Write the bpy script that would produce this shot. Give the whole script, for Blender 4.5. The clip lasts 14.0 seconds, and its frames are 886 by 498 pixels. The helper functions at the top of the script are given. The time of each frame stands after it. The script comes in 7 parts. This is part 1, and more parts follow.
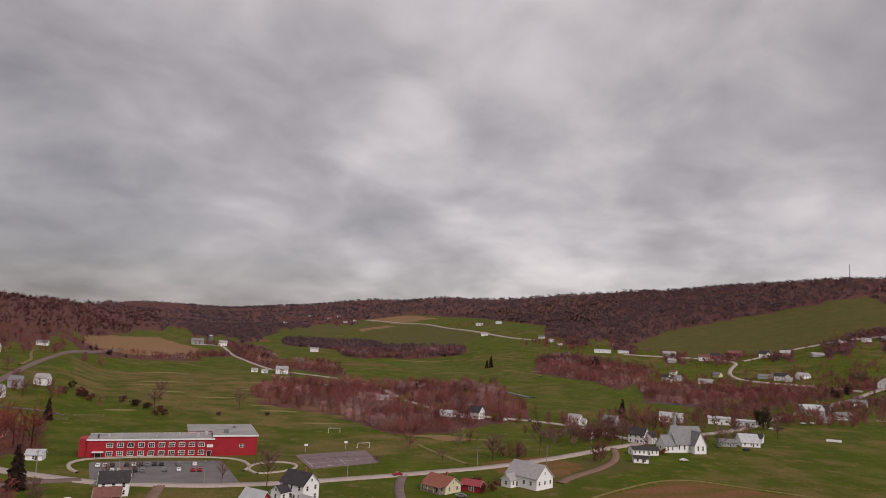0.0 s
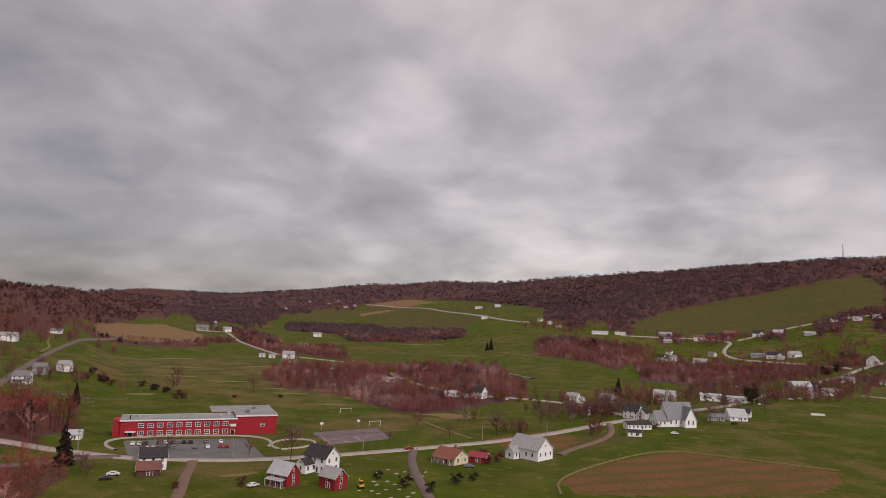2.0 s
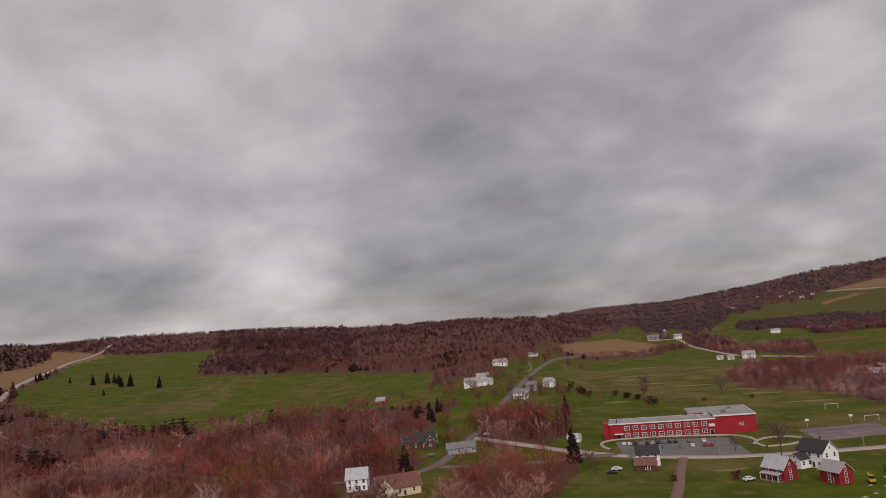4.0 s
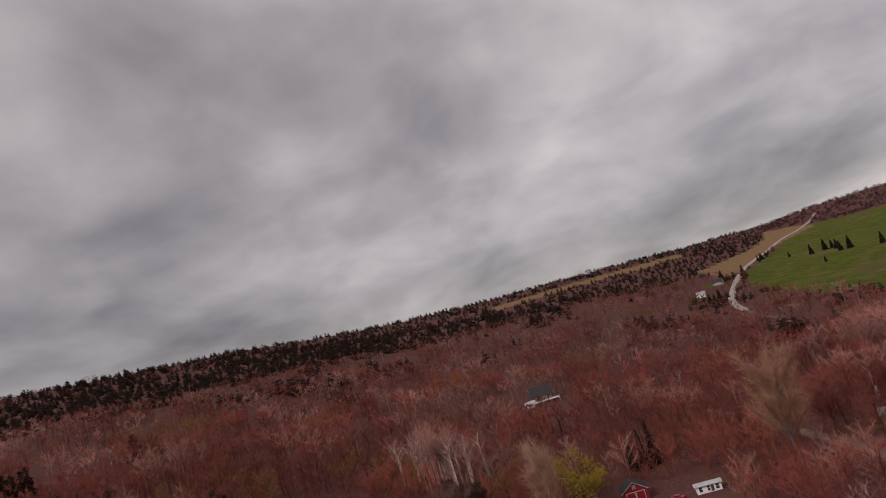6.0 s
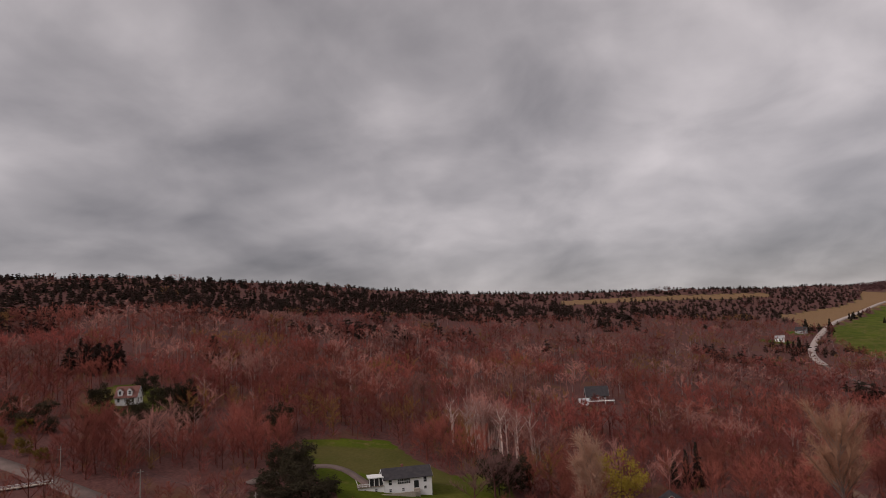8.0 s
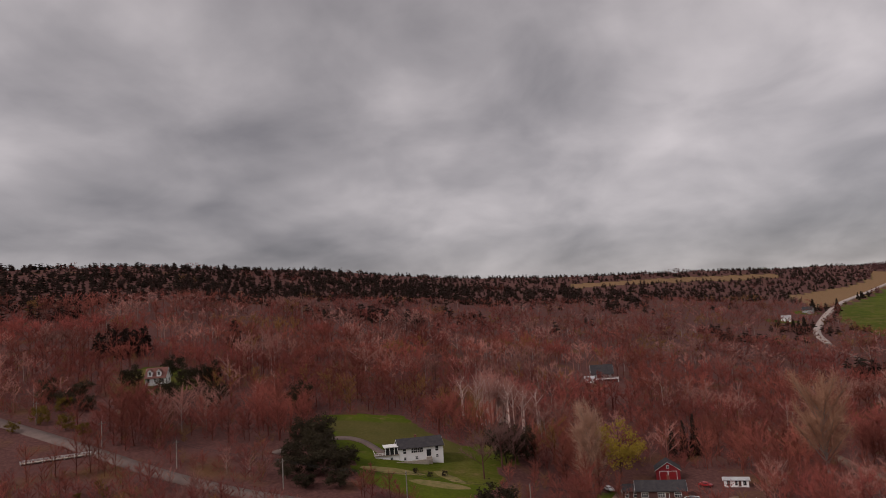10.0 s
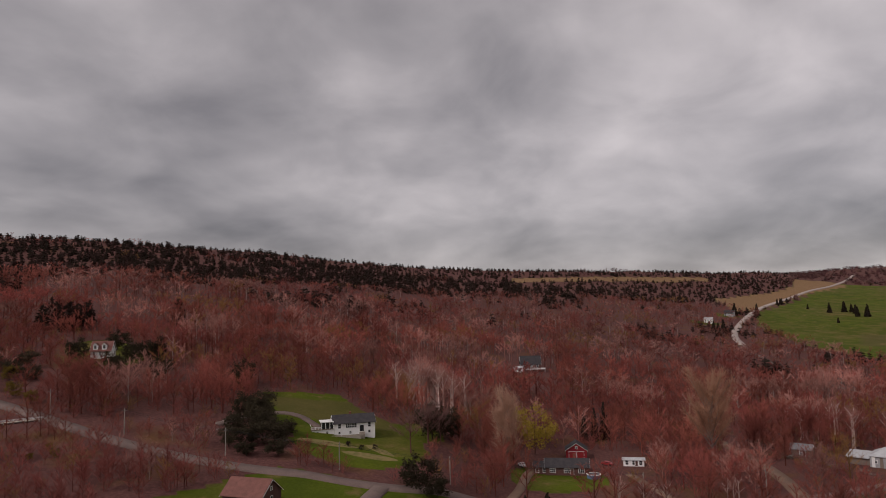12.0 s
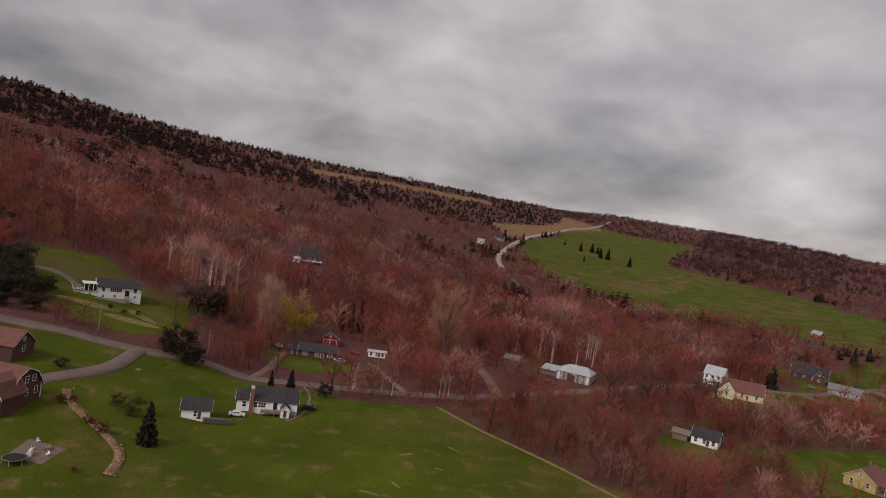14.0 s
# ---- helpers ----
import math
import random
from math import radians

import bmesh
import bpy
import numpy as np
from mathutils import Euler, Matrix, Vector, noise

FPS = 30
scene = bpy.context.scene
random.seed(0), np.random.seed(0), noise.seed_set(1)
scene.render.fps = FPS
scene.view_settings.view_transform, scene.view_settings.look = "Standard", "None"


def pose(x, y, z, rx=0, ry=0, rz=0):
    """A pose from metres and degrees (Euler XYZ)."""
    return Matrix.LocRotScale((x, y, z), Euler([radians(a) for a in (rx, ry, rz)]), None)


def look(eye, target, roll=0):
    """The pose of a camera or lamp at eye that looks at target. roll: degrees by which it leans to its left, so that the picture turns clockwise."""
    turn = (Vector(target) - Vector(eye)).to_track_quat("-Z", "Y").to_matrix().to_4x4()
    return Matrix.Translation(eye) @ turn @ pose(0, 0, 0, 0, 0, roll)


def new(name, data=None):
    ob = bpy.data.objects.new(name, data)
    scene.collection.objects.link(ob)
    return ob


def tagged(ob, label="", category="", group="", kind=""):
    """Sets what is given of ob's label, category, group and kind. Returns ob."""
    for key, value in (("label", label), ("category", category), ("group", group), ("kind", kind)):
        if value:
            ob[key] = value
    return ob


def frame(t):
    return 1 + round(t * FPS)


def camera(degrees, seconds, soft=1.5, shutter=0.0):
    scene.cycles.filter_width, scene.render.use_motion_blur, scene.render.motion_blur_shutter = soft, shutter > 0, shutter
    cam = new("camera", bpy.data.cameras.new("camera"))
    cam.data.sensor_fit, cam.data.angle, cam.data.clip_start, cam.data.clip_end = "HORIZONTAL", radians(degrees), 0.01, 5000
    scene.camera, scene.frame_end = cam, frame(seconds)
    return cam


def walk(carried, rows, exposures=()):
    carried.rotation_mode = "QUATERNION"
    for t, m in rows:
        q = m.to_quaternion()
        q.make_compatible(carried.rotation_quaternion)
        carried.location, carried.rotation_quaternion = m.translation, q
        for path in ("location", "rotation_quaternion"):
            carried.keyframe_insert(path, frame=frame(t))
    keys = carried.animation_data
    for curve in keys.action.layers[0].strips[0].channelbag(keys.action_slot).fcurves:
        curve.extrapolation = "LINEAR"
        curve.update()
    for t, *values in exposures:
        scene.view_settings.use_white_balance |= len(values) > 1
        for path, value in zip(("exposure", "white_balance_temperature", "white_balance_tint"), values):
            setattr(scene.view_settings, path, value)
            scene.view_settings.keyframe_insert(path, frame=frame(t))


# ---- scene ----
cam = camera(66.8, 14.0, soft=0.6)

# seconds, place in metres, then yaw to the left, pitch up and roll in degrees
ROWS = [
    (0.0, -0.6, -0.5, 67.8, 5.56, 7.19, 2.90),
    (0.5, -1.1, -5.6, 67.8, 5.30, 7.37, 2.98),
    (1.0, -1.6, -11.0, 67.8, 5.28, 7.32, 2.93),
    (1.5, -2.0, -16.7, 68.1, 5.25, 6.18, 2.76),
    (2.0, -2.4, -22.2, 68.2, 5.30, 5.81, 2.20),
    (2.2, -2.7, -24.8, 68.0, 5.40, 6.06, 2.52),
    (2.7, -2.6, -30.4, 67.8, 9.06, 6.12, 1.49),
    (3.2, -2.2, -35.6, 67.5, 17.75, 6.29, -1.17),
    (3.7, -1.4, -40.3, 67.2, 30.53, 6.74, -4.90),
    (4.3, -0.1, -45.0, 67.0, 51.00, 7.70, -10.20),
    (4.5, 0.6, -46.0, 67.0, 57.40, 7.57, -17.00),
    (5.0, 3.4, -46.2, 66.6, 74.70, 8.08, -18.90),
    (5.5, 7.6, -47.0, 66.3, 88.55, 7.98, -18.60),
    (6.0, 10.8, -50.0, 66.6, 95.85, 8.70, -17.40),
    (6.5, 13.6, -52.3, 66.5, 96.85, 7.92, -11.20),
    (7.0, 16.7, -53.8, 66.3, 98.80, 8.15, -10.40),
    (7.5, 19.6, -55.2, 66.0, 101.10, 7.76, -2.45),
    (7.7, 20.9, -55.4, 65.9, 102.45, 7.85, -3.10),
    (9.8, 35.7, -51.3, 63.6, 103.90, 7.15, -3.60),
    (10.0, 37.3, -50.9, 63.7, 103.82, 6.58, -4.00),
    (10.5, 41.6, -49.6, 63.3, 103.66, 6.60, -3.42),
    (11.0, 46.2, -48.3, 63.1, 103.38, 6.39, -3.81),
    (11.5, 51.3, -46.4, 63.1, 103.55, 6.02, -3.56),
    (12.0, 57.2, -43.4, 63.4, 99.40, 5.42, -1.50),
    (12.5, 65.3, -39.6, 64.1, 86.75, 4.82, 1.30),
    (13.0, 70.8, -39.2, 64.9, 80.36, 4.45, 0.75),
    (13.5, 75.7, -38.2, 66.2, 81.25, 0.80, 11.75),
    (14.0, 80.2, -36.9, 68.2, 81.87, -2.56, 8.70),
]
walk(cam, [(t, pose(x, y, z, 90 + up, 0, yaw) @ pose(0, 0, 0, 0, 0, roll)) for t, x, y, z, yaw, up, roll in ROWS],
     [(0.0, 0.34, 6700, 20), (2.2, 0.34, 6700, 20), (4.3, 0.15, 6700, 20), (14.0, 0.12, 6700, 20)])

# ------------------------------------------------------------------ world and sun
SUN_EL, SUN_AZ = 38.0, 140.0


def build_world():
    w = bpy.data.worlds.new("overcast_sky")
    w.use_nodes = True
    nt = w.node_tree
    nt.nodes.clear()

    def node(kind, **values):
        n = nt.nodes.new(kind)
        for key, value in values.items():
            n.inputs[key].default_value = value
        return n

    out, bg = nt.nodes.new("ShaderNodeOutputWorld"), nt.nodes.new("ShaderNodeBackground")
    sky = nt.nodes.new("ShaderNodeTexSky")
    sky.sky_type, sky.sun_disc, sky.sun_elevation, sky.sun_rotation = "NISHITA", False, radians(SUN_EL), radians(SUN_AZ)
    co, sep = nt.nodes.new("ShaderNodeTexCoord"), nt.nodes.new("ShaderNodeSeparateXYZ")
    nt.links.new(co.outputs["Generated"], sep.inputs[0])

    def arith(op, a, b):
        n = nt.nodes.new("ShaderNodeMath")
        n.operation = op
        for k, v in enumerate((a, b, 0.4) if op == "MULTIPLY_ADD" else (a, b)):
            if isinstance(v, (int, float)):
                n.inputs[k].default_value = v
            else:
                nt.links.new(v, n.inputs[k])
        return n.outputs[0]

    flat = nt.nodes.new("ShaderNodeVectorMath")
    flat.operation = "MULTIPLY"
    flat.inputs[1].default_value = (1.0, 1.0, 2.1)
    nt.links.new(co.outputs["Generated"], flat.inputs[0])
    # soft cloud masses on a level deck, drawn together towards the horizon
    depth = arith("ADD", arith("MAXIMUM", sep.outputs["Z"], 0.0), 0.34)
    deck = nt.nodes.new("ShaderNodeCombineXYZ")
    nt.links.new(arith("DIVIDE", sep.outputs["X"], depth), deck.inputs[0])
    nt.links.new(arith("DIVIDE", sep.outputs["Y"], depth), deck.inputs[1])
    big = node("ShaderNodeTexNoise", Scale=1.25, Detail=4.0, Roughness=0.5, Distortion=0.3)
    fine = node("ShaderNodeTexNoise", Scale=3.6, Detail=6.0, Roughness=0.5, Distortion=0.3)
    for n in (big, fine):
        nt.links.new(deck.outputs[0], n.inputs["Vector"])
    mixed = arith("ADD", arith("MULTIPLY", big.outputs[0], 0.66), arith("MULTIPLY", fine.outputs[0], 0.34))
    mixed = arith("ADD", mixed, arith("MULTIPLY", arith("MAXIMUM", sep.outputs["Z"], 0.0), 0.085))
    # heavier cloud banks low over the far end of the valley and the ridge, and a lighter gap over the village
    for place, reach, weight in (((-0.50, 0.86, 0.15), 0.52, 0.13), ((-0.84, -0.50, 0.34), 0.42, 0.10), ((-0.98, 0.12, 0.28), 0.36, 0.045), ((0.16, 0.98, 0.30), 0.50, -0.06)):
        bank = nt.nodes.new("ShaderNodeVectorMath")
        bank.operation = "DISTANCE"
        bank.inputs[1].default_value = place
        nt.links.new(flat.outputs[0], bank.inputs[0])
        heavy = nt.nodes.new("ShaderNodeMapRange")
        heavy.interpolation_type = "SMOOTHSTEP"
        for key, value in (("From Min", 0.0), ("From Max", reach), ("To Min", weight), ("To Max", 0.0)):
            heavy.inputs[key].default_value = value
        nt.links.new(bank.outputs["Value"], heavy.inputs["Value"])
        mixed = arith("SUBTRACT", mixed, arith("MULTIPLY", heavy.outputs[0], arith("MULTIPLY_ADD", fine.outputs[0], 1.2)))
    ramp = nt.nodes.new("ShaderNodeValToRGB")
    e = ramp.color_ramp.elements
    e[0].position, e[0].color = 0.31, (0.146, 0.144, 0.146, 1)
    e[1].position, e[1].color = 0.69, (0.60, 0.59, 0.578, 1)
    mid = e.new(0.49)
    mid.color = (0.33, 0.325, 0.322, 1)
    nt.links.new(mixed, ramp.inputs[0])
    dim = nt.nodes.new("ShaderNodeMixRGB")
    dim.inputs[0].default_value = 0.88
    scale = nt.nodes.new("ShaderNodeMixRGB")
    scale.blend_type, scale.inputs[0].default_value, scale.inputs[2].default_value = "MULTIPLY", 1.0, (0.08, 0.08, 0.08, 1)
    nt.links.new(sky.outputs[0], scale.inputs[1])
    nt.links.new(scale.outputs[0], dim.inputs[1])
    nt.links.new(ramp.outputs[0], dim.inputs[2])
    nt.links.new(dim.outputs[0], bg.inputs[0])
    bg.inputs[1].default_value = 1.0
    nt.links.new(bg.outputs[0], out.inputs[0])
    scene.world = w


build_world()
sun = new("sun", bpy.data.lights.new("sun", "SUN"))
sun.data.energy, sun.data.angle, sun.data.color = 1.5, radians(22), (1.0, 0.96, 0.9)
sun.matrix_world = look((0, 0, 500), (-math.sin(radians(SUN_AZ)) * 300, -math.cos(radians(SUN_AZ)) * 300, 500 - 300 * math.tan(radians(SUN_EL))))


# ------------------------------------------------------------------ materials
def material(name, base, other=None, scale=1.0, rough=0.85, metal=0.0, bump=0.0, fine=None, obj_random=0.0, spec=0.3):
    m = bpy.data.materials.new(name)
    m.use_nodes = True
    nt = m.node_tree
    p = nt.nodes["Principled BSDF"]
    p.inputs["Roughness"].default_value, p.inputs["Metallic"].default_value = rough, metal
    p.inputs["Specular IOR Level"].default_value = spec
    other = other or tuple(c * 0.72 for c in base)
    co = nt.nodes.new("ShaderNodeTexCoord")
    wide, grain = nt.nodes.new("ShaderNodeTexNoise"), nt.nodes.new("ShaderNodeTexNoise")
    wide.inputs["Scale"].default_value, wide.inputs["Detail"].default_value = scale, 4
    grain.inputs["Scale"].default_value, grain.inputs["Detail"].default_value = fine or scale * 9, 3
    mix, mul = nt.nodes.new("ShaderNodeMixRGB"), nt.nodes.new("ShaderNodeMixRGB")
    mix.inputs[1].default_value, mix.inputs[2].default_value = (*base, 1), (*other, 1)
    ramp = nt.nodes.new("ShaderNodeMapRange")
    ramp.inputs["From Min"].default_value, ramp.inputs["From Max"].default_value = 0.35, 0.68
    for n in (wide, grain):
        nt.links.new(co.outputs["Object"], n.inputs["Vector"])
    nt.links.new(wide.outputs[0], ramp.inputs["Value"])
    nt.links.new(ramp.outputs[0], mix.inputs[0])
    mul.blend_type, mul.inputs[0].default_value = "OVERLAY", 0.35
    nt.links.new(mix.outputs[0], mul.inputs[1])
    nt.links.new(grain.outputs[0], mul.inputs[2])
    colour = mul.outputs[0]
    if obj_random:
        info, hsv, rng = nt.nodes.new("ShaderNodeObjectInfo"), nt.nodes.new("ShaderNodeHueSaturation"), nt.nodes.new("ShaderNodeMapRange")
        rng.inputs["To Min"].default_value, rng.inputs["To Max"].default_value = 1 - obj_random, 1 + obj_random
        nt.links.new(info.outputs["Random"], rng.inputs["Value"])
        nt.links.new(rng.outputs[0], hsv.inputs["Value"])
        nt.links.new(colour, hsv.inputs["Color"])
        colour = hsv.outputs[0]
    nt.links.new(colour, p.inputs["Base Color"])
    if bump:
        b = nt.nodes.new("ShaderNodeBump")
        b.inputs["Strength"].default_value, b.inputs["Distance"].default_value = bump, 0.05
        nt.links.new(grain.outputs[0], b.inputs["Height"])
        nt.links.new(b.outputs[0], p.inputs["Normal"])
    return m


def tinted(name, rough=0.9, spread=0.09):
    """Bark, twigs and leaves: the colour of each plant lies in its mesh, each piece varies by island."""
    m = bpy.data.materials.new(name)
    m.use_nodes = True
    nt = m.node_tree
    p = nt.nodes["Principled BSDF"]
    p.inputs["Roughness"].default_value, p.inputs["Specular IOR Level"].default_value = rough, 0.1
    at, geo, hsv, rng = (nt.nodes.new("ShaderNode" + k) for k in ("Attribute", "NewGeometry", "HueSaturation", "MapRange"))
    at.attribute_name = "tint"
    rng.inputs["To Min"].default_value, rng.inputs["To Max"].default_value = 1 - spread, 1 + spread
    nt.links.new(geo.outputs["Random Per Island"], rng.inputs["Value"])
    nt.links.new(rng.outputs[0], hsv.inputs["Value"])
    nt.links.new(at.outputs["Color"], hsv.inputs["Color"])
    nt.links.new(hsv.outputs[0], p.inputs["Base Color"])
    # thin twigs and needles let half of the light pass
    thin, both = nt.nodes.new("ShaderNodeBsdfTranslucent"), nt.nodes.new("ShaderNodeMixShader")
    nt.links.new(hsv.outputs[0], thin.inputs["Color"])
    both.inputs[0].default_value = 0.42
    nt.links.new(p.outputs[0], both.inputs[1])
    nt.links.new(thin.outputs[0], both.inputs[2])
    nt.links.new(both.outputs[0], nt.nodes["Material Output"].inputs["Surface"])
    return m


def ground_material():
    m = bpy.data.materials.new("meadow_soil_and_leaf_litter")
    m.use_nodes = True
    nt = m.node_tree
    p = nt.nodes["Principled BSDF"]
    p.inputs["Roughness"].default_value, p.inputs["Specular IOR Level"].default_value = 0.95, 0.08
    co, at, sep = nt.nodes.new("ShaderNodeTexCoord"), nt.nodes.new("ShaderNodeAttribute"), nt.nodes.new("ShaderNodeSeparateColor")
    at.attribute_name = "cover"
    nt.links.new(at.outputs["Color"], sep.inputs[0])

    def noise_at(scale, detail=5):
        n = nt.nodes.new("ShaderNodeTexNoise")
        n.inputs["Scale"].default_value, n.inputs["Detail"].default_value = scale, detail
        nt.links.new(co.outputs["Object"], n.inputs["Vector"])
        return n.outputs[0]

    def blend(fac, a, b):
        n = nt.nodes.new("ShaderNodeMixRGB")
        for k, v in enumerate((fac, a, b)):
            if isinstance(v, tuple):
                n.inputs[k].default_value = (*v, 1)
            elif isinstance(v, float):
                n.inputs[k].default_value = v
            else:
                nt.links.new(v, n.inputs[k])
        return n.outputs[0]

    def step(value, lo, hi):
        n = nt.nodes.new("ShaderNodeMapRange")
        n.inputs["From Min"].default_value, n.inputs["From Max"].default_value = lo, hi
        nt.links.new(value, n.inputs["Value"])
        return n.outputs[0]

    broad, patch, tuft = noise_at(0.010), noise_at(0.055, 7), noise_at(0.9, 7)
    grass = blend(step(patch, 0.35, 0.7), (0.047, 0.068, 0.004), (0.086, 0.106, 0.008))
    grass = blend(step(broad, 0.4, 0.65), grass, (0.062, 0.072, 0.006))
    dry = blend(step(tuft, 0.3, 0.7), (0.175, 0.100, 0.048), (0.25, 0.150, 0.078))
    litter = blend(step(tuft, 0.3, 0.7), (0.090, 0.039, 0.035), (0.125, 0.056, 0.049))
    litter = blend(step(patch, 0.55, 0.8), litter, (0.135, 0.068, 0.026))
    soil = blend(step(tuft, 0.3, 0.7), (0.150, 0.070, 0.030), (0.185, 0.092, 0.042))
    soil = blend(step(patch, 0.5, 0.75), soil, (0.105, 0.080, 0.020))

    furrow = nt.nodes.new("ShaderNodeTexWave")
    furrow.bands_direction = "X"
    furrow.inputs["Scale"].default_value, furrow.inputs["Distortion"].default_value, furrow.inputs["Detail Scale"].default_value = 0.024, 9.0, 0.6
    turned = nt.nodes.new("ShaderNodeMapping")
    turned.inputs["Rotation"].default_value = (0, 0, radians(62))
    nt.links.new(co.outputs["Object"], turned.inputs["Vector"])
    nt.links.new(turned.outputs[0], furrow.inputs["Vector"])
    soil = blend(step(furrow.outputs["Fac"], 0.3, 1.5), soil, (0.085, 0.080, 0.014))

    def edge(channel):
        n = nt.nodes.new("ShaderNodeMath")
        n.operation = "MULTIPLY_ADD"
        nt.links.new(patch, n.inputs[0])
        n.inputs[1].default_value = 0.35
        nt.links.new(sep.outputs[channel], n.inputs[2])
        return step(n.outputs[0], 0.55, 0.80)

    meadow = blend(step(broad, 0.46, 0.62), grass, blend(step(patch, 0.42, 0.60), grass, blend(0.42, grass, dry)))
    bare = noise_at(0.16, 6)
    meadow = blend(step(bare, 0.56, 0.70), meadow, blend(0.55, dry, meadow))
    olive = blend(step(patch, 0.35, 0.7), (0.076, 0.070, 0.018), (0.100, 0.080, 0.026))
    meadow = blend(at.outputs["Alpha"], meadow, olive)
    colour = blend(edge(0), litter, meadow)
    colour = blend(edge(1), colour, soil)
    colour = blend(edge(2), colour, dry)
    speck = nt.nodes.new("ShaderNodeMixRGB")
    speck.blend_type, speck.inputs[0].default_value = "OVERLAY", 0.3
    nt.links.new(colour, speck.inputs[1])
    nt.links.new(tuft, speck.inputs[2])
    nt.links.new(speck.outputs[0], p.inputs["Base Color"])
    b = nt.nodes.new("ShaderNodeBump")
    b.inputs["Strength"].default_value, b.inputs["Distance"].default_value = 0.6, 0.4
    nt.links.new(tuft, b.inputs["Height"])
    nt.links.new(b.outputs[0], p.inputs["Normal"])
    return m


GROUND = ground_material()
PALEROAD = material("sun_bleached_asphalt", (0.40, 0.33, 0.295), (0.33, 0.27, 0.24), 0.18, 0.9, fine=2.2)
ASPHALT = material("worn_grey_asphalt", (0.175, 0.122, 0.108), (0.135, 0.096, 0.084), 0.25, 0.9, fine=3.0)
LOT = material("parking_asphalt", (0.125, 0.115, 0.115), (0.165, 0.15, 0.145), 0.12, 0.9, fine=2.0)
COURT = material("faded_court_asphalt", (0.15, 0.105, 0.11), (0.19, 0.14, 0.14), 0.15, 0.9, fine=2.0)
GRAVEL = material("brown_gravel", (0.21, 0.13, 0.09), (0.16, 0.10, 0.075), 0.3, 0.95, bump=0.3, fine=4.0)
SLATE = material("grey_slate_roof", (0.25, 0.25, 0.255), (0.19, 0.19, 0.195), 0.8, 0.8, fine=8)
CONCRETE = material("pale_concrete", (0.42, 0.36, 0.30), (0.34, 0.29, 0.25), 0.4, 0.9)
LINE = material("white_line_paint", (0.55, 0.52, 0.50), (0.40, 0.37, 0.36), 2.0, 0.8)
WHITE = material("white_clapboard", (0.87, 0.86, 0.86), (0.82, 0.81, 0.81), 0.6, 0.6)
CREAM = material("cream_siding", (0.70, 0.62, 0.42), (0.62, 0.54, 0.36), 0.6, 0.65)
TAN = material("tan_siding", (0.50, 0.36, 0.15), (0.44, 0.31, 0.13), 0.6, 0.7)
GREYWALL = material("grey_siding", (0.34, 0.34, 0.35), (0.28, 0.28, 0.29), 0.6, 0.7)
BROWNWALL = material("dark_brown_siding", (0.110, 0.048, 0.040), (0.085, 0.038, 0.033), 0.6, 0.75)
REDWALL = material("barn_red_boards", (0.30, 0.022, 0.030), (0.24, 0.018, 0.024), 0.7, 0.7)
SCHOOLRED = material("red_painted_block", (0.36, 0.018, 0.028), (0.30, 0.015, 0.022), 0.25, 0.6)
FADEDRED = material("faded_red_panel", (0.30, 0.05, 0.06), (0.25, 0.05, 0.055), 0.5, 0.7)
BLACKROOF = material("dark_asphalt_shingle", (0.035, 0.032, 0.036), (0.055, 0.048, 0.050), 0.8, 0.9, fine=8)
BROWNROOF = material("brown_shingle", (0.20, 0.085, 0.070), (0.15, 0.066, 0.055), 0.8, 0.9, fine=8)
REDROOF = material("weathered_red_shingle", (0.27, 0.095, 0.065), (0.21, 0.08, 0.06), 0.8, 0.9, fine=8)
GREYROOF = material("grey_shingle", (0.21, 0.20, 0.205), (0.16, 0.155, 0.16), 0.8, 0.9, fine=8)
PALEROOF = material("pale_grey_shingle", (0.36, 0.34, 0.34), (0.29, 0.275, 0.275), 0.8, 0.85, fine=8)
TINROOF = material("galvanised_sheet_roof", (0.50, 0.51, 0.52), (0.40, 0.40, 0.41), 0.5, 0.45, metal=0.25)
FLATROOF = material("grey_membrane_roof", (0.31, 0.30, 0.29), (0.23, 0.22, 0.215), 0.12, 0.9, fine=2)
TRIM = material("white_trim", (0.78, 0.77, 0.76), (0.70, 0.69, 0.68), 2.0, 0.5)
GLASS = material("dark_window_glass", (0.022, 0.024, 0.028), (0.035, 0.037, 0.04), 2.0, 0.12, spec=0.5)
BRICK = material("chimney_brick", (0.28, 0.11, 0.08), (0.22, 0.09, 0.07), 3.0, 0.9)
WOOD = material("weathered_wood", (0.22, 0.17, 0.14), (0.16, 0.125, 0.105), 1.5, 0.85)
POLE = material("grey_pole_wood", (0.32, 0.28, 0.25), (0.24, 0.21, 0.19), 1.5, 0.85)
STEEL = material("painted_steel", (0.50, 0.50, 0.51), (0.40, 0.40, 0.41), 2.0, 0.5, metal=0.4)
TYRE = material("black_rubber", (0.015, 0.015, 0.016), (0.025, 0.025, 0.025), 4.0, 0.8)
CARWHITE = material("white_car_paint", (0.70, 0.70, 0.71), (0.66, 0.66, 0.67), 1.0, 0.3, spec=0.5)
CARGREY = material("grey_car_paint", (0.16, 0.165, 0.175), (0.14, 0.145, 0.15), 1.0, 0.3, spec=0.5)
CARBLACK = material("black_car_paint", (0.02, 0.021, 0.024), (0.028, 0.028, 0.03), 1.0, 0.25, spec=0.5)
CARRED = material("red_car_paint", (0.30, 0.02, 0.025), (0.26, 0.018, 0.02), 1.0, 0.3, spec=0.5)
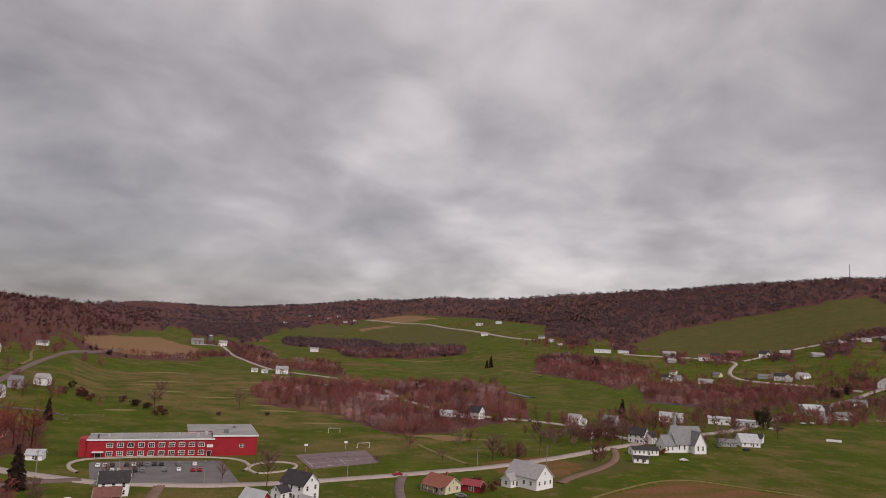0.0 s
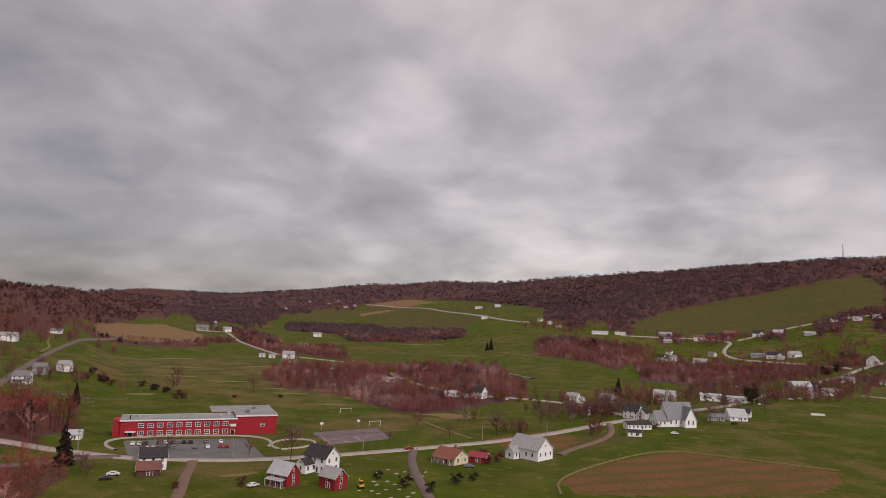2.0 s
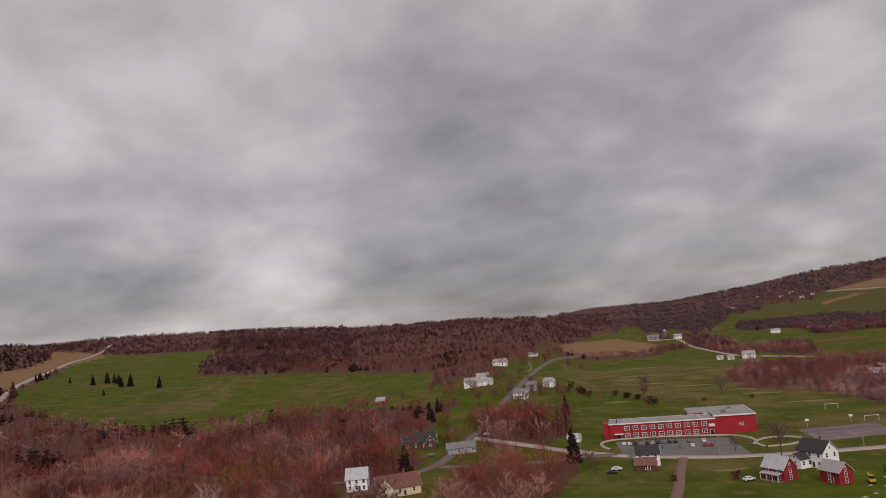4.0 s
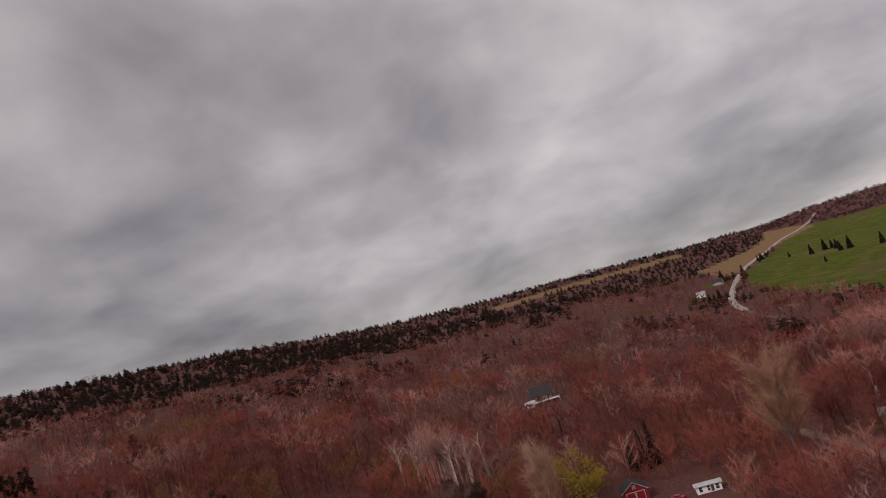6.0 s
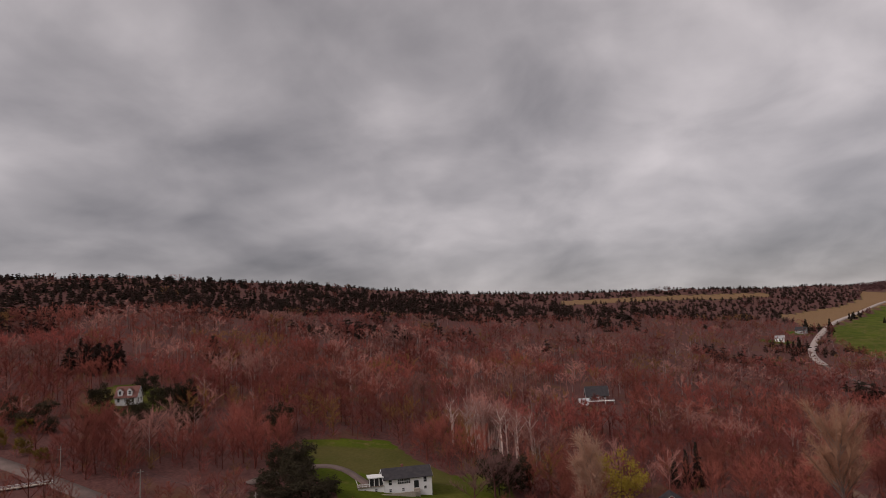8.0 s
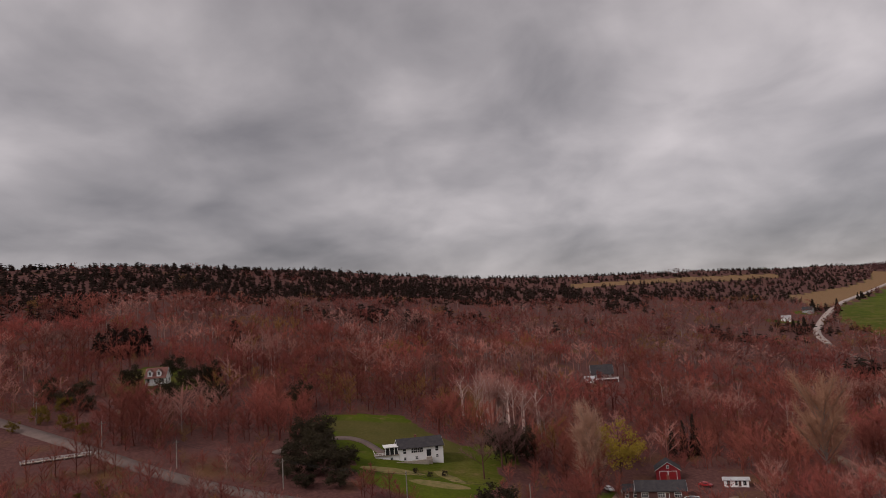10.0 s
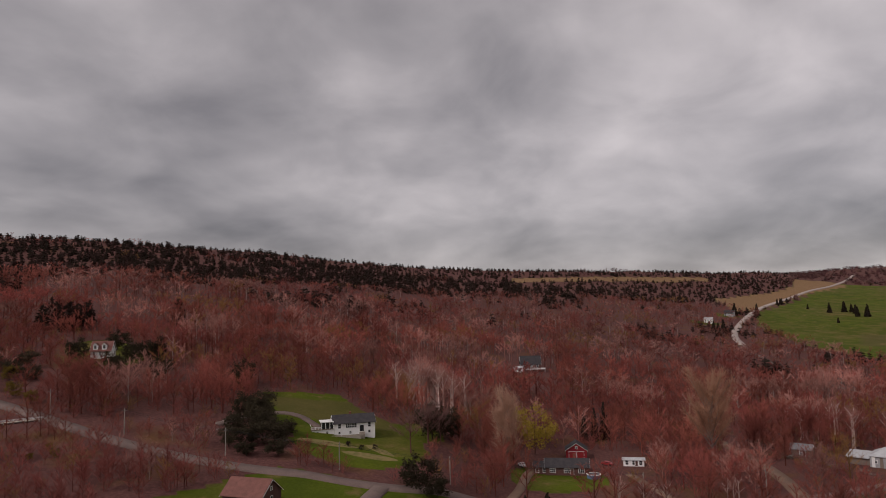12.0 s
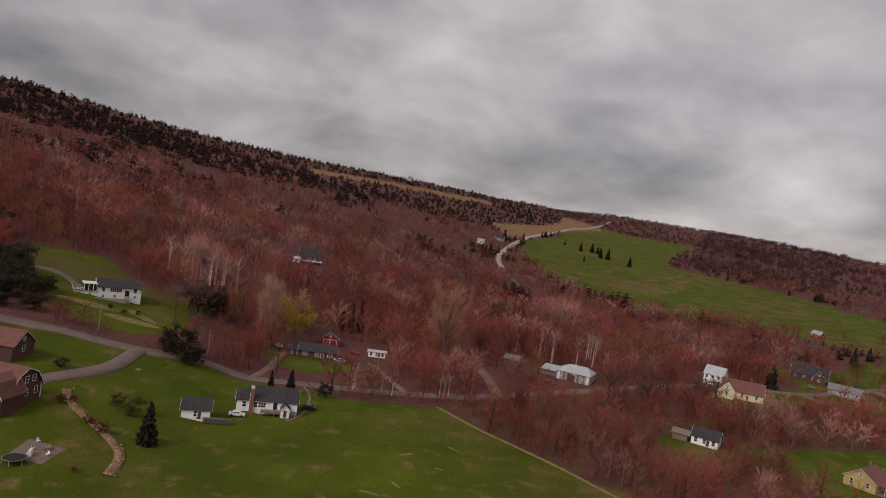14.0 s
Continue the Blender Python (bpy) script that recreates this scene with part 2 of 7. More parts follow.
YELLOWPAINT = material("yellow_machine_paint", (0.65, 0.38, 0.03), (0.58, 0.33, 0.03), 2.0, 0.5)
STONE = material("pale_grave_stone", (0.46, 0.42, 0.35), (0.36, 0.33, 0.28), 3.0, 0.85)
PLANT = tinted("bark_twigs_and_leaves")

# ------------------------------------------------------------------ the lie of the land
CX, CY = 28.0, -42.0
# azimuth to the left of north: foot radius, foot height, ridge radius, ridge height
RELIEF = [(-180, 84, 5.6, 840, 126), (-100, 700, 8.4, 1820, 168), (-60, 840, 14.0, 1960, 250), (-24, 980, 14.0, 2100, 264), (-14, 1050, 14.0, 2380, 249),
          (-5, 980, 14.0, 2940, 266), (2, 980, 14.0, 3500, 262), (7, 1260, 16.8, 4060, 278), (16, 1960, 30.8, 4760, 228), (24, 2100, 33.6, 4830, 178), (27, 1300, 20.0, 4700, 186), (31.2, 640, 8.4, 4200, 158),
          (33, 510, 8.4, 1650, 92), (34, 462, 8.4, 1680, 94), (40, 420, 8.4, 1820, 118), (50, 588, 9.8, 2100, 128), (62, 630, 8.4, 2380, 157),
          (68, 560, 8.4, 2660, 172), (77, 462, 7.0, 1820, 141), (88, 266, 5.6, 1400, 138), (102, 123, 5.6, 1260, 150), (115, 81, 5.6, 1135, 172),
          (129, 84, 5.6, 980, 173), (140, 98, 7.0, 910, 160), (180, 84, 5.6, 840, 126)]


def ground(x, y):
    x, y = np.asarray(x, float), np.asarray(y, float)
    dx, dy = x - CX, y - CY
    az, r = np.degrees(np.arctan2(-dx, dy)), np.hypot(dx, dy)
    rows = np.array(RELIEF, float)
    a, zf, b, zr = (sum(np.interp(az + off, rows[:, 0], rows[:, k]) for off in (-1.2, -0.6, 0.0, 0.6, 1.2)) / 5 for k in (1, 2, 3, 4))
    s = np.clip((r - a) / (b - a), 0, 1)
    near = 5.6 + (zf - 5.6) * np.clip(r / a, 0, 1) ** 2
    z = near + (zr - zf) * s ** 1.15
    z = z - 0.02 * np.clip(r - b, 0, 2000)
    z = z + np.clip((r - 84) / 420, 0, 1) * (1.3 * np.sin(x / 85 + 1.3 * np.sin(y / 136)) + 1.0 * np.sin(y / 66 + 0.8 * np.sin(x / 116)))
    z = z + np.clip((r - 980) / 1260, 0, 1) * (10 * np.sin(x / 266 + 2 * np.sin(y / 434)) * np.sin(y / 326 + 1.0))
    return z


ROADS = {
    "road": (6.4, [(-266, 274.4), (-219.8, 260.4), (-201.6, 254.8), (-186.2, 249.2), (-156.8, 246.4), (-137.2, 247.1), (-114.8, 252), (-95.2, 261.8), (-82.6, 268.8), (-63, 282.8), (-42, 298.2),
                   (-26.6, 310.8), (-7, 324.8), (26.6, 357), (63, 400.4), (84, 421.4), (117.6, 456.4), (173.6, 513.8), (222.6, 597.8), (281.4, 679), (354.2, 782.6), (406, 855.4), (453.6, 897.4), (506.8, 926.8), (644, 966)]),
    "valley_road": (5.5, [(-588, 1232), (-550.2, 1281), (-455, 1097.6), (-299.6, 834.4), (-235.2, 813.4), (-169.4, 774.2), (-119, 681.8), (-91, 602), (-42, 525), (19.6, 499.8), (47.6, 483), (70, 445.2), (84, 421.4)]),
    "far_road": (9.0, [(-565.6, 2727.2), (-351.4, 2389.8), (-161, 2042.6), (-63, 1736), (8.4, 1552.6), (71.4, 1493.8)]),
    "slope_road": (6.5, [(215.6, 1260), (294, 1246), (343, 1234.8), (392, 1178.8), (357, 1120), (338.8, 1061.2), (345.8, 1015), (397.6, 963.2), (450.8, 903)]),
    "slope_lane": (6.5, [(784, 1260), (660.8, 1229.2), (583.8, 1234.8), (487.2, 1230.6), (432.6, 1197), (392, 1178.8)]),
    "hill_road": (5.8, [(-532, 896), (-469, 711.2), (-420, 595), (-366.8, 483), (-324.8, 392), (-285.6, 310.8), (-246.4, 236.6), (-226.8, 200.2), (-231, 165.2), (-218.4, 127.4), (-197.4, 89.6), (-180.6, 58.8), (-156.8, 19.6),
                        (-151.2, -8.4), (-149.8, -32.2), (-149.8, -57.4), (-148.4, -78.4), (-142, -96.6), (-139, -113), (-137, -132), (-138, -158), (-142, -185), (-155, -223), (-164, -255), (-172, -285), (-186, -330)]),
    "side_street": (5.5, [(-156.8, 247.8), (-168, 239.4), (-179.2, 224), (-193.2, 212.8), (-210, 204.4), (-226.8, 200.2)]),
    "ridge_road": (7.5, [(-2100, 826), (-1730.4, 648.2), (-1346.8, 420), (-1139.6, 303.8), (-940.8, 221.2), (-813.4, 173.6), (-725.2, 145.6), (-650, 137)]),
    "ridge_lane": (2.6, [(-655, 137.5), (-616, 134.4), (-462, 128.8), (-308, 145.6), (-231, 165.2)]),
    "gravel_drive": (4.2, [(-126, 247.8), (-123.2, 240.8), (-117.6, 224), (-106.4, 196), (-98, 169.4), (-103.6, 156.8), (-110.6, 148.4)]),
    "church_yard_lane": (4.0, [(-42, 298.2), (-40.6, 274.4), (-33.6, 242.2), (-26.6, 217), (-16.8, 179.2)]),
    "hall_lane": (4.0, [(63, 397.6), (60.2, 366.8), (49, 340.2), (32.2, 316.4), (25.2, 301)]),
    "house_drive": (5.0, [(-142, -96.6), (-133, -97.3), (-121.8, -98), (-110.6, -102.2), (-99.4, -109.2)]),
    "wood_track": (5.0, [(-322, 11.2), (-242.2, 23.8), (-196, 29.4), (-158.2, 26.6)]),
    "upper_drive": (3.4, [(-186, -131), (-191, -137), (-196, -143), (-197, -150), (-191, -157), (-182, -163), (-170, -166)]),
    "cottage_drive": (3.4, [(-149.8, -61.6), (-168, -57.4), (-190.4, -56), (-201.6, -50.4)]),
    "shed_drive": (3.0, [(-151.2, -8.4), (-170.8, -14), (-193.2, -21)]),
}
# open land in the woods, and woods in the open land
CLEAR = [
    [(828.8, 1619.8), (805, 1486.8), (705.6, 1303.4), (480.2, 1215.2), (343, 1246), (232.4, 1356.6), (373.8, 1586.2), (544.6, 1645)],
    [(-1002.4, 252), (-1730.4, 648.2), (-1400, 784), (-1218, 628.6), (-985.6, 494.2), (-715.4, 565.6), (-544.6, 550.2), (-428.4, 425.6), (-460.6, 396.2), (-488.6, 341.6), (-534.8, 249.2), (-673.4, 207.2), (-837.2, 203)],
    [(-141.4, -128.8), (-144.2, -95.2), (-145.6, -70), (-144.2, -47.6), (-137.2, -25.2), (-138.6, 2.8), (-120.4, 11.2), (-93.8, 29.4), (-70, 42), (0, 84), (84, 0), (28, -140), (-100.8, -154)],
    [(-219.8, -170.8), (-240.8, -142.8), (-225.4, -128.8), (-205.8, -103.6), (-179.2, -98), (-168, -128.8), (-184.8, -151.2)],
    [(-147, 246.4), (-157, 210), (-144, 168), (-126, 146), (-92, 114), (-50, 112), (0, 90), (84, 140), (84, 280), (0, 266)],
    [(-565.6, 2727.2), (-420, 2800), (-84, 2380), (112, 1820), (84, 1484), (-84, 1442), (-278.6, 1624), (-462, 2100)],
    [(-960, 212), (-1130, 215), (-1272, 300), (-1390, 395), (-1540, 470), (-1781, 560), (-1790, 640), (-1661, 640), (-1276, 385), (-1060, 275)],
    [(-1100, -116), (-1170, -122), (-1250, -10), (-1400, 110), (-1470, 190), (-1560, 290), (-1495, 292), (-1400, 200), (-1335, 120), (-1185, -6)],
]
WOODS = [
    [(-232.4, 656.6), (-191.8, 751.8), (-127.4, 764.4), (-89.6, 791), (-44.8, 842.8), (-8.4, 814.8), (16.8, 610.4), (19.6, 512.4), (-9.8, 469), (-35, 427), (-61.6, 411.6), (-81.2, 431.2), (-114.8, 477.4), (-144.2, 488.6), (-180.6, 504), (-211.4, 558.6)],
    [(43.4, 989.8), (119, 900.2), (131.6, 796.6), (161, 886.2), (235.2, 1108.8), (183.4, 1162), (110.6, 1246), (57.4, 1211)],
    [(142.8, 719.6), (173.6, 683.2), (228.2, 680.4), (268.8, 723.8), (407.4, 900.2), (329, 985.6), (197.4, 922.6)],
    [(-305.2, 1254.4), (-247.8, 1240.4), (-71.4, 1338.4), (-89.6, 1451.8), (-278.6, 1612.8)],
    [(-462, 1120), (-315, 854), (-280, 868), (-406, 1162), (-462, 1260), (-518, 1260)],
    [(-518, 798), (-483, 980), (-462, 1106), (-420, 1092), (-462, 840)],
    [(-179.2, 238), (-210, 196), (-179.2, 134.4), (-145.6, 103.6), (-128.8, 112), (-137.2, 156.8), (-154, 210)],
    [(-628, 1877), (-537, 1902), (-355, 1810), (-279, 1639), (-93, 1359), (-78, 1300), (-166, 1310), (-218, 1292), (-247, 1217), (-291, 1226), (-327, 1325), (-512, 1535)],
    [(-719, 1701), (-547, 1353), (-405, 1127), (-330, 995), (-296, 1057), (-239, 977), (-192, 821), (-234, 840), (-299, 901), (-343, 912), (-436, 1082), (-595, 1393)],
    [(-560, 790), (-520, 850), (-500, 940), (-480, 1000), (-405, 889), (-430, 844), (-470, 815), (-488, 741)],
    [(193, 1005), (262, 916), (360, 970), (436, 944), (495, 947), (477, 914), (415, 898), (305, 789), (228, 735), (172, 742), (153, 795)],
    [(-146, 6), (-121, 14), (-94, 33), (-66, 47), (-40, 62), (-50, 96), (-76, 104), (-92, 108), (-118, 106), (-140, 110), (-185, 75), (-165, 30)],
    [(-336, 357), (-238, 249.2), (-196, 252), (-210, 301), (-280, 366.8)],
]
SOILS = [[(22, 253), (47, 291), (80, 327), (104, 318), (150, 300), (136, 272), (120, 256), (85, 242), (24, 230)], [(-11.2, 336), (22.4, 366.8), (42, 343), (28, 315), (2.8, 310.8)],
         [(-266, 1078), (-210, 1120), (-168, 1064), (-238, 1022)], [(-726, 1790), (-673, 1862), (-575, 1644), (-636, 1644)]]
DRIES = [[(-535, 815), (-600, 930), (-690, 1142), (-682, 1288), (-560, 1180), (-505, 1099), (-470, 985), (-490, 880)], [(-960, 212), (-1130, 215), (-1272, 300), (-1390, 395), (-1540, 470), (-1781, 560), (-1790, 640), (-1661, 640), (-1276, 385), (-1060, 275)],
         [(-420, 2800), (-565.6, 2727.2), (-392, 2408), (-252, 2520)], [(-56, 414.4), (-30.8, 420), (-14, 406), (-30.8, 397.6)], [(-459, 2064), (-367, 2251), (-413, 2408), (-486, 2268)], [(-238, 1560), (-192, 1552), (-161, 1455), (-197, 1454)],
         CLEAR[7]]
OLIVES = [CLEAR[0], [(-236, -128), (-214, -166), (-194, -150), (-199, -120), (-204, -104)],  [(-566, 2727), (-350, 2380), (-160, 2040), (-60, 1740), (-85, 1450), (-280, 1630), (-460, 2100)], [(20, 300), (70, 345), (60, 372), (30, 350)], [(-904, 2686), (-489, 2379), (-383, 2350), (-477, 2067), (-503, 1960), (-695, 2073)], [(-397, 1937), (-220, 1968), (-61, 1680), (-124, 1603), (-263, 1630)],
          [(-690, 260), (-700, 350), (-770, 380), (-790, 300)]]
MEADOWS = [[(-655, 265), (-720, 290), (-800, 360), (-850, 430), (-810, 450), (-720, 390), (-650, 320)], [(-310, 470), (-130, 410), (-64, 440), (-110, 520), (-200, 590), (-240, 690), (-330, 740), (-430, 640)], [(-100, 300), (-60, 330), (-30, 400), (-80, 410), (-120, 350)]]
YARDS = [(-190, 142, 13), (-178, 133, 9), (-118, 104, 8), (-178, -114, 24), (-205, -100, 12), (-184, -45, 17), (-208, 150, 28), (-231, 154, 12), (-103, 129, 16), (-128, 86, 9), (-236, -258, 18), (-276, 240, 22), (-240, 234, 14), (-455, 380, 22), (-100, 124, 14), (-124, 84, 10), (-210, 160, 25), (-231, 151, 11), (-283, 237, 20), (-253, -272, 16), (-465, 370, 18), (-819, 137, 18), (-913, 185, 18), (-304, 393, 23), (-319, 445, 25), (-246, 237, 10), (-420, 420, 57), (-424, 483, 38), (-199, 277, 15)]
# open ground below the trees, without grass
GLADES = [(-138, -238, 20), (-146, -222, 11), (-150, -255, 12), (-206, -35, 26), (-196, -28, 18), (-206, 70, 22), (-165, -189, 11), (-156, -140, 17), (-174, -150, 13), (-200, -96, 12), (-256, -103, 15), (-218, -246, 14), (-198, -258, 11), (-382, -62, 20), (-352, -60, 12), (-176, -252, 9), (-396, -80, 16), (-395, -77, 13), (-214, -240, 22), (-376, -64, 24), (-342, -58, 9), (-118, 80, 11), (-107, 73, 9), (-190, 65, 12), (-177, 60, 9), (-88, 120, 9), (-84, 112, 8), (-168, -45, 13), (-165, -26, 12), (-170, -108, 15), (-160, -118, 10), (-168, -122, 12), (-160, -102, 12), (-360, -60, 16), (-332, -56, 9), (-214, -252, 12)]
LOW = [(-152, 0), (-121, 12), (-94, 30), (-66, 44), (-36, 60), (-46, 98), (-92, 112), (-128, 160), (-150, 240), (-186, 240), (-215, 196), (-190, 120), (-190, 70), (-170, 30)]
WOOD_FROM = [(-180, 560), (-60, 1260), (-30, 1330), (-10, 1330), (-8, 1430), (-3, 1500), (1.4, 1790), (5.5, 2150), (9.7, 2500), (13.9, 2800), (18, 2500), (20, 1950), (22, 1800), (24, 1950), (27, 1950), (29, 1850), (30, 1500), (32, 1240), (33.3, 1060), (35.3, 960), (40, 740), (46, 462), (50, 266), (56, 84), (180, 84)]


def inside(x, y, poly):
    px, py = np.array(poly, float).T
    hit = np.zeros(np.shape(x), bool)
    for ax, ay, bx, by in zip(px, py, np.roll(px, -1), np.roll(py, -1)):
        if ay != by:
            hit ^= ((ay > y) != (by > y)) & (x < (bx - ax) * (y - ay) / (by - ay) + ax)
    return hit


def off_line(x, y, line):
    best = np.full(np.shape(x), 1e9)
    for (ax, ay), (bx, by) in zip(line, line[1:]):
        dx, dy = bx - ax, by - ay
        s = np.clip(((x - ax) * dx + (y - ay) * dy) / (dx * dx + dy * dy), 0, 1)
        best = np.minimum(best, np.hypot(x - ax - s * dx, y - ay - s * dy))
    return best


def wooded(x, y, glades=True):
    az, r = np.degrees(np.arctan2(CX - x, y - CY)), np.hypot(x - CX, y - CY)
    knots = np.array(WOOD_FROM, float)
    wood = r > np.interp(az, knots[:, 0], knots[:, 1]) * (1 + 0.05 * np.sin(az * 1.7) + 0.03 * np.sin(az * 5.1))
    for poly in CLEAR:
        wood &= ~inside(x, y, poly)
    for poly in DRIES:
        wood &= ~inside(x, y, poly)
    for poly in WOODS:
        wood |= inside(x, y, poly)
    wood &= ~inside(x, y, DRIES[0])
    for cx, cy, rad in YARDS + (GLADES if glades else []):
        wood &= np.hypot(x - cx, y - cy) > rad
    return wood


def mesh_from(name, verts, faces, mats=(), smooth=False):
    me = bpy.data.meshes.new(name)
    verts, faces = np.asarray(verts, np.float32), np.asarray(faces, np.int32)
    n, k = faces.shape
    me.vertices.add(len(verts))
    me.vertices.foreach_set("co", verts.ravel())
    me.loops.add(n * k)
    me.loops.foreach_set("vertex_index", faces.ravel())
    me.polygons.add(n)
    me.polygons.foreach_set("loop_start", np.arange(0, n * k, k, dtype=np.int32))
    me.polygons.foreach_set("loop_total", np.full(n, k, np.int32))
    if smooth:
        me.polygons.foreach_set("use_smooth", np.ones(n, bool))
    for m in mats:
        me.materials.append(m)
    me.update(calc_edges=True)
    return me


def build_ground():
    az = np.radians(np.concatenate([np.arange(-45, 26, 0.5), np.arange(26, 42, 0.25), np.arange(42, 145, 0.5), np.arange(145, 315, 3.0)]))
    r = np.concatenate([[0.5], np.arange(8, 460, 2.8), np.geomspace(460, 4950, 150)])
    a, rr = np.meshgrid(az, r)
    x, y = CX - rr * np.sin(a), CY + rr * np.cos(a)
    z = ground(x, y)
    cover = np.zeros((*x.shape, 4), np.float32)
    for poly in OLIVES:
        cover[..., 3] = np.maximum(cover[..., 3], inside(x, y, poly) * 0.9)
    cover[..., 0] = np.where(wooded(x, y, False), np.where(inside(x, y, LOW), 0.44, 0.12), 0.85)
    for poly in MEADOWS:
        cover[..., 3] = np.maximum(cover[..., 3], inside(x, y, poly) * 0.25)
        cover[..., 2] = np.maximum(cover[..., 2], inside(x, y, poly) * 0.43)
    for poly in SOILS:
        cover[..., 1] = np.maximum(cover[..., 1], inside(x, y, poly) * 0.8)
    for poly in DRIES:
        cover[..., 2] = np.maximum(cover[..., 2], inside(x, y, poly) * 0.85)
    rows, cols = x.shape
    i, j = np.meshgrid(np.arange(rows - 1), np.arange(cols), indexing="ij")
    k = (j + 1) % cols
    quads = np.stack([i * cols + j, (i + 1) * cols + j, (i + 1) * cols + k, i * cols + k], -1).reshape(-1, 4)
    me = mesh_from("ground", np.stack([x, y, z], -1).reshape(-1, 3), quads, [GROUND], smooth=True)
    attr = me.attributes.new("cover", "FLOAT_COLOR", "POINT")
    attr.data.foreach_set("color", cover.ravel())
    tagged(new("ground", me), "valley meadows, ploughed soil and brown woodland floor", "ground", kind="structure")


build_ground()


def resample(line, step):
    pts = [Vector(p) for p in line]
    # round the corners of the line, then walk it in even steps
    for _ in range(2):
        cut = [pts[0]]
        for a, b in zip(pts, pts[1:]):
            cut += [a.lerp(b, 0.25), a.lerp(b, 0.75)]
        pts = cut + [pts[-1]]
    out, left = [pts[0]], step
    for a, b in zip(pts, pts[1:]):
        d = (b - a).length
        while d > left:
            a = a.lerp(b, left / d)
            out.append(a)
            d, left = (b - a).length, step
        left -= d
    return out


def ribbon(line, width, lift, step=2.5):
    pts = resample(line, step)
    verts, faces = [], []
    for n, p in enumerate(pts):
        d = (pts[min(n + 1, len(pts) - 1)] - pts[max(n - 1, 0)]).normalized()
        side = Vector((-d.y, d.x))
        for s in (-1, -0.94, 0, 0.94, 1):
            q = p + side * s * width / 2
            far = math.hypot(q.x - CX, q.y - CY)
            verts.append((q.x, q.y, float(ground(q.x, q.y)) + (-0.25 if abs(s) == 1 else lift + far * 0.0007)))
        if n:
            for k in range(4):
                b = n * 5 + k
                faces.append((b - 5, b - 4, b + 1, b))
    return verts, faces


def build_roads():
    grey = {"road", "valley_road", "far_road", "slope_road", "slope_lane", "hill_road", "side_street", "ridge_road", "ridge_lane", "church_yard_lane", "house_drive", "upper_drive"}
    bleached = {"road", "valley_road", "far_road", "slope_road", "slope_lane", "ridge_road"}
    for name, (width, line) in ROADS.items():
        far = name in ("far_road", "ridge_road", "ridge_lane", "slope_road", "slope_lane")
        v, f = ribbon(line, width, 0.12 + 0.02 * (len(name) % 4), 8 if far else 2.5)
        label = "worn grey asphalt country road with soft verges" if name in grey else "rutted brown gravel track across the grass"
        tagged(new(name, mesh_from(name, v, f, [PALEROAD if name in bleached else ASPHALT if name in grey else GRAVEL], True)), label, "road", kind="structure")


build_roads()


def draped(name, corners, mat, lift, label, category, step=2.0):
    """A flat area on the land, from four corners, with a thin kerb edge."""
    a, b, c, d = (np.array(p, float) for p in corners)
    n = max(2, int(max(np.linalg.norm(b - a), np.linalg.norm(c - d)) / step))
    m = max(2, int(max(np.linalg.norm(d - a), np.linalg.norm(c - b)) / step))
    u, v = np.meshgrid(np.linspace(0, 1, n), np.linspace(0, 1, m))
    p = (a + (b - a) * u[..., None]) * (1 - v[..., None]) + (d + (c - d) * u[..., None]) * v[..., None]
    z = ground(p[..., 0], p[..., 1]) + lift + 0.0006 * np.hypot(p[..., 0] - CX, p[..., 1] - CY)
    rim = (u == 0) | (u == 1) | (v == 0) | (v == 1)
    z = np.where(rim, z - lift - 0.4, z)
    i, j = np.meshgrid(np.arange(m - 1), np.arange(n - 1), indexing="ij")
    q = np.stack([i * n + j, i * n + j + 1, (i + 1) * n + j + 1, (i + 1) * n + j], -1).reshape(-1, 4)
    return tagged(new(name, mesh_from(name, np.dstack([p, z]).reshape(-1, 3), q, [mat])), label, category, kind="structure")

# ------------------------------------------------------------------ plants
def rod(a, b, ra, rb, sides=3):
    """A tapered stick from a to b: corners and triangles."""
    a, b = np.array(a, float), np.array(b, float)
    d = (b - a) / np.linalg.norm(b - a)
    s = np.cross(d, (0.3, 0.9, 0.31))
    s /= np.linalg.norm(s)
    t = np.cross(d, s)
    turn = np.arange(sides) * 2 * np.pi / sides
    ring = np.cos(turn)[:, None] * s + np.sin(turn)[:, None] * t
    v = np.concatenate([a + ring * ra, b + ring * rb])
    f = []
    for k in range(sides):
        n = (k + 1) % sides
        f += [(k, n, sides + n), (k, sides + n, sides + k)]
    return v, np.array(f)


def join(pieces):
    vs, fs, n = [], [], 0
    for v, f in pieces:
        vs.append(v)
        fs.append(f + n)
        n += len(v)
    return np.concatenate(vs), np.concatenate(fs)


def blades(a, b, w, rng):
    """Thin leaf-like triangles from points a to points b."""
    d = b - a
    s = np.cross(d, rng.normal(size=d.shape))
    s *= (w / np.maximum(np.linalg.norm(s, axis=1), 1e-6))[:, None]
    v = np.stack([a - s / 2, a + s / 2, b], 1).reshape(-1, 3)
    return v, np.arange(len(v)).reshape(-1, 3)


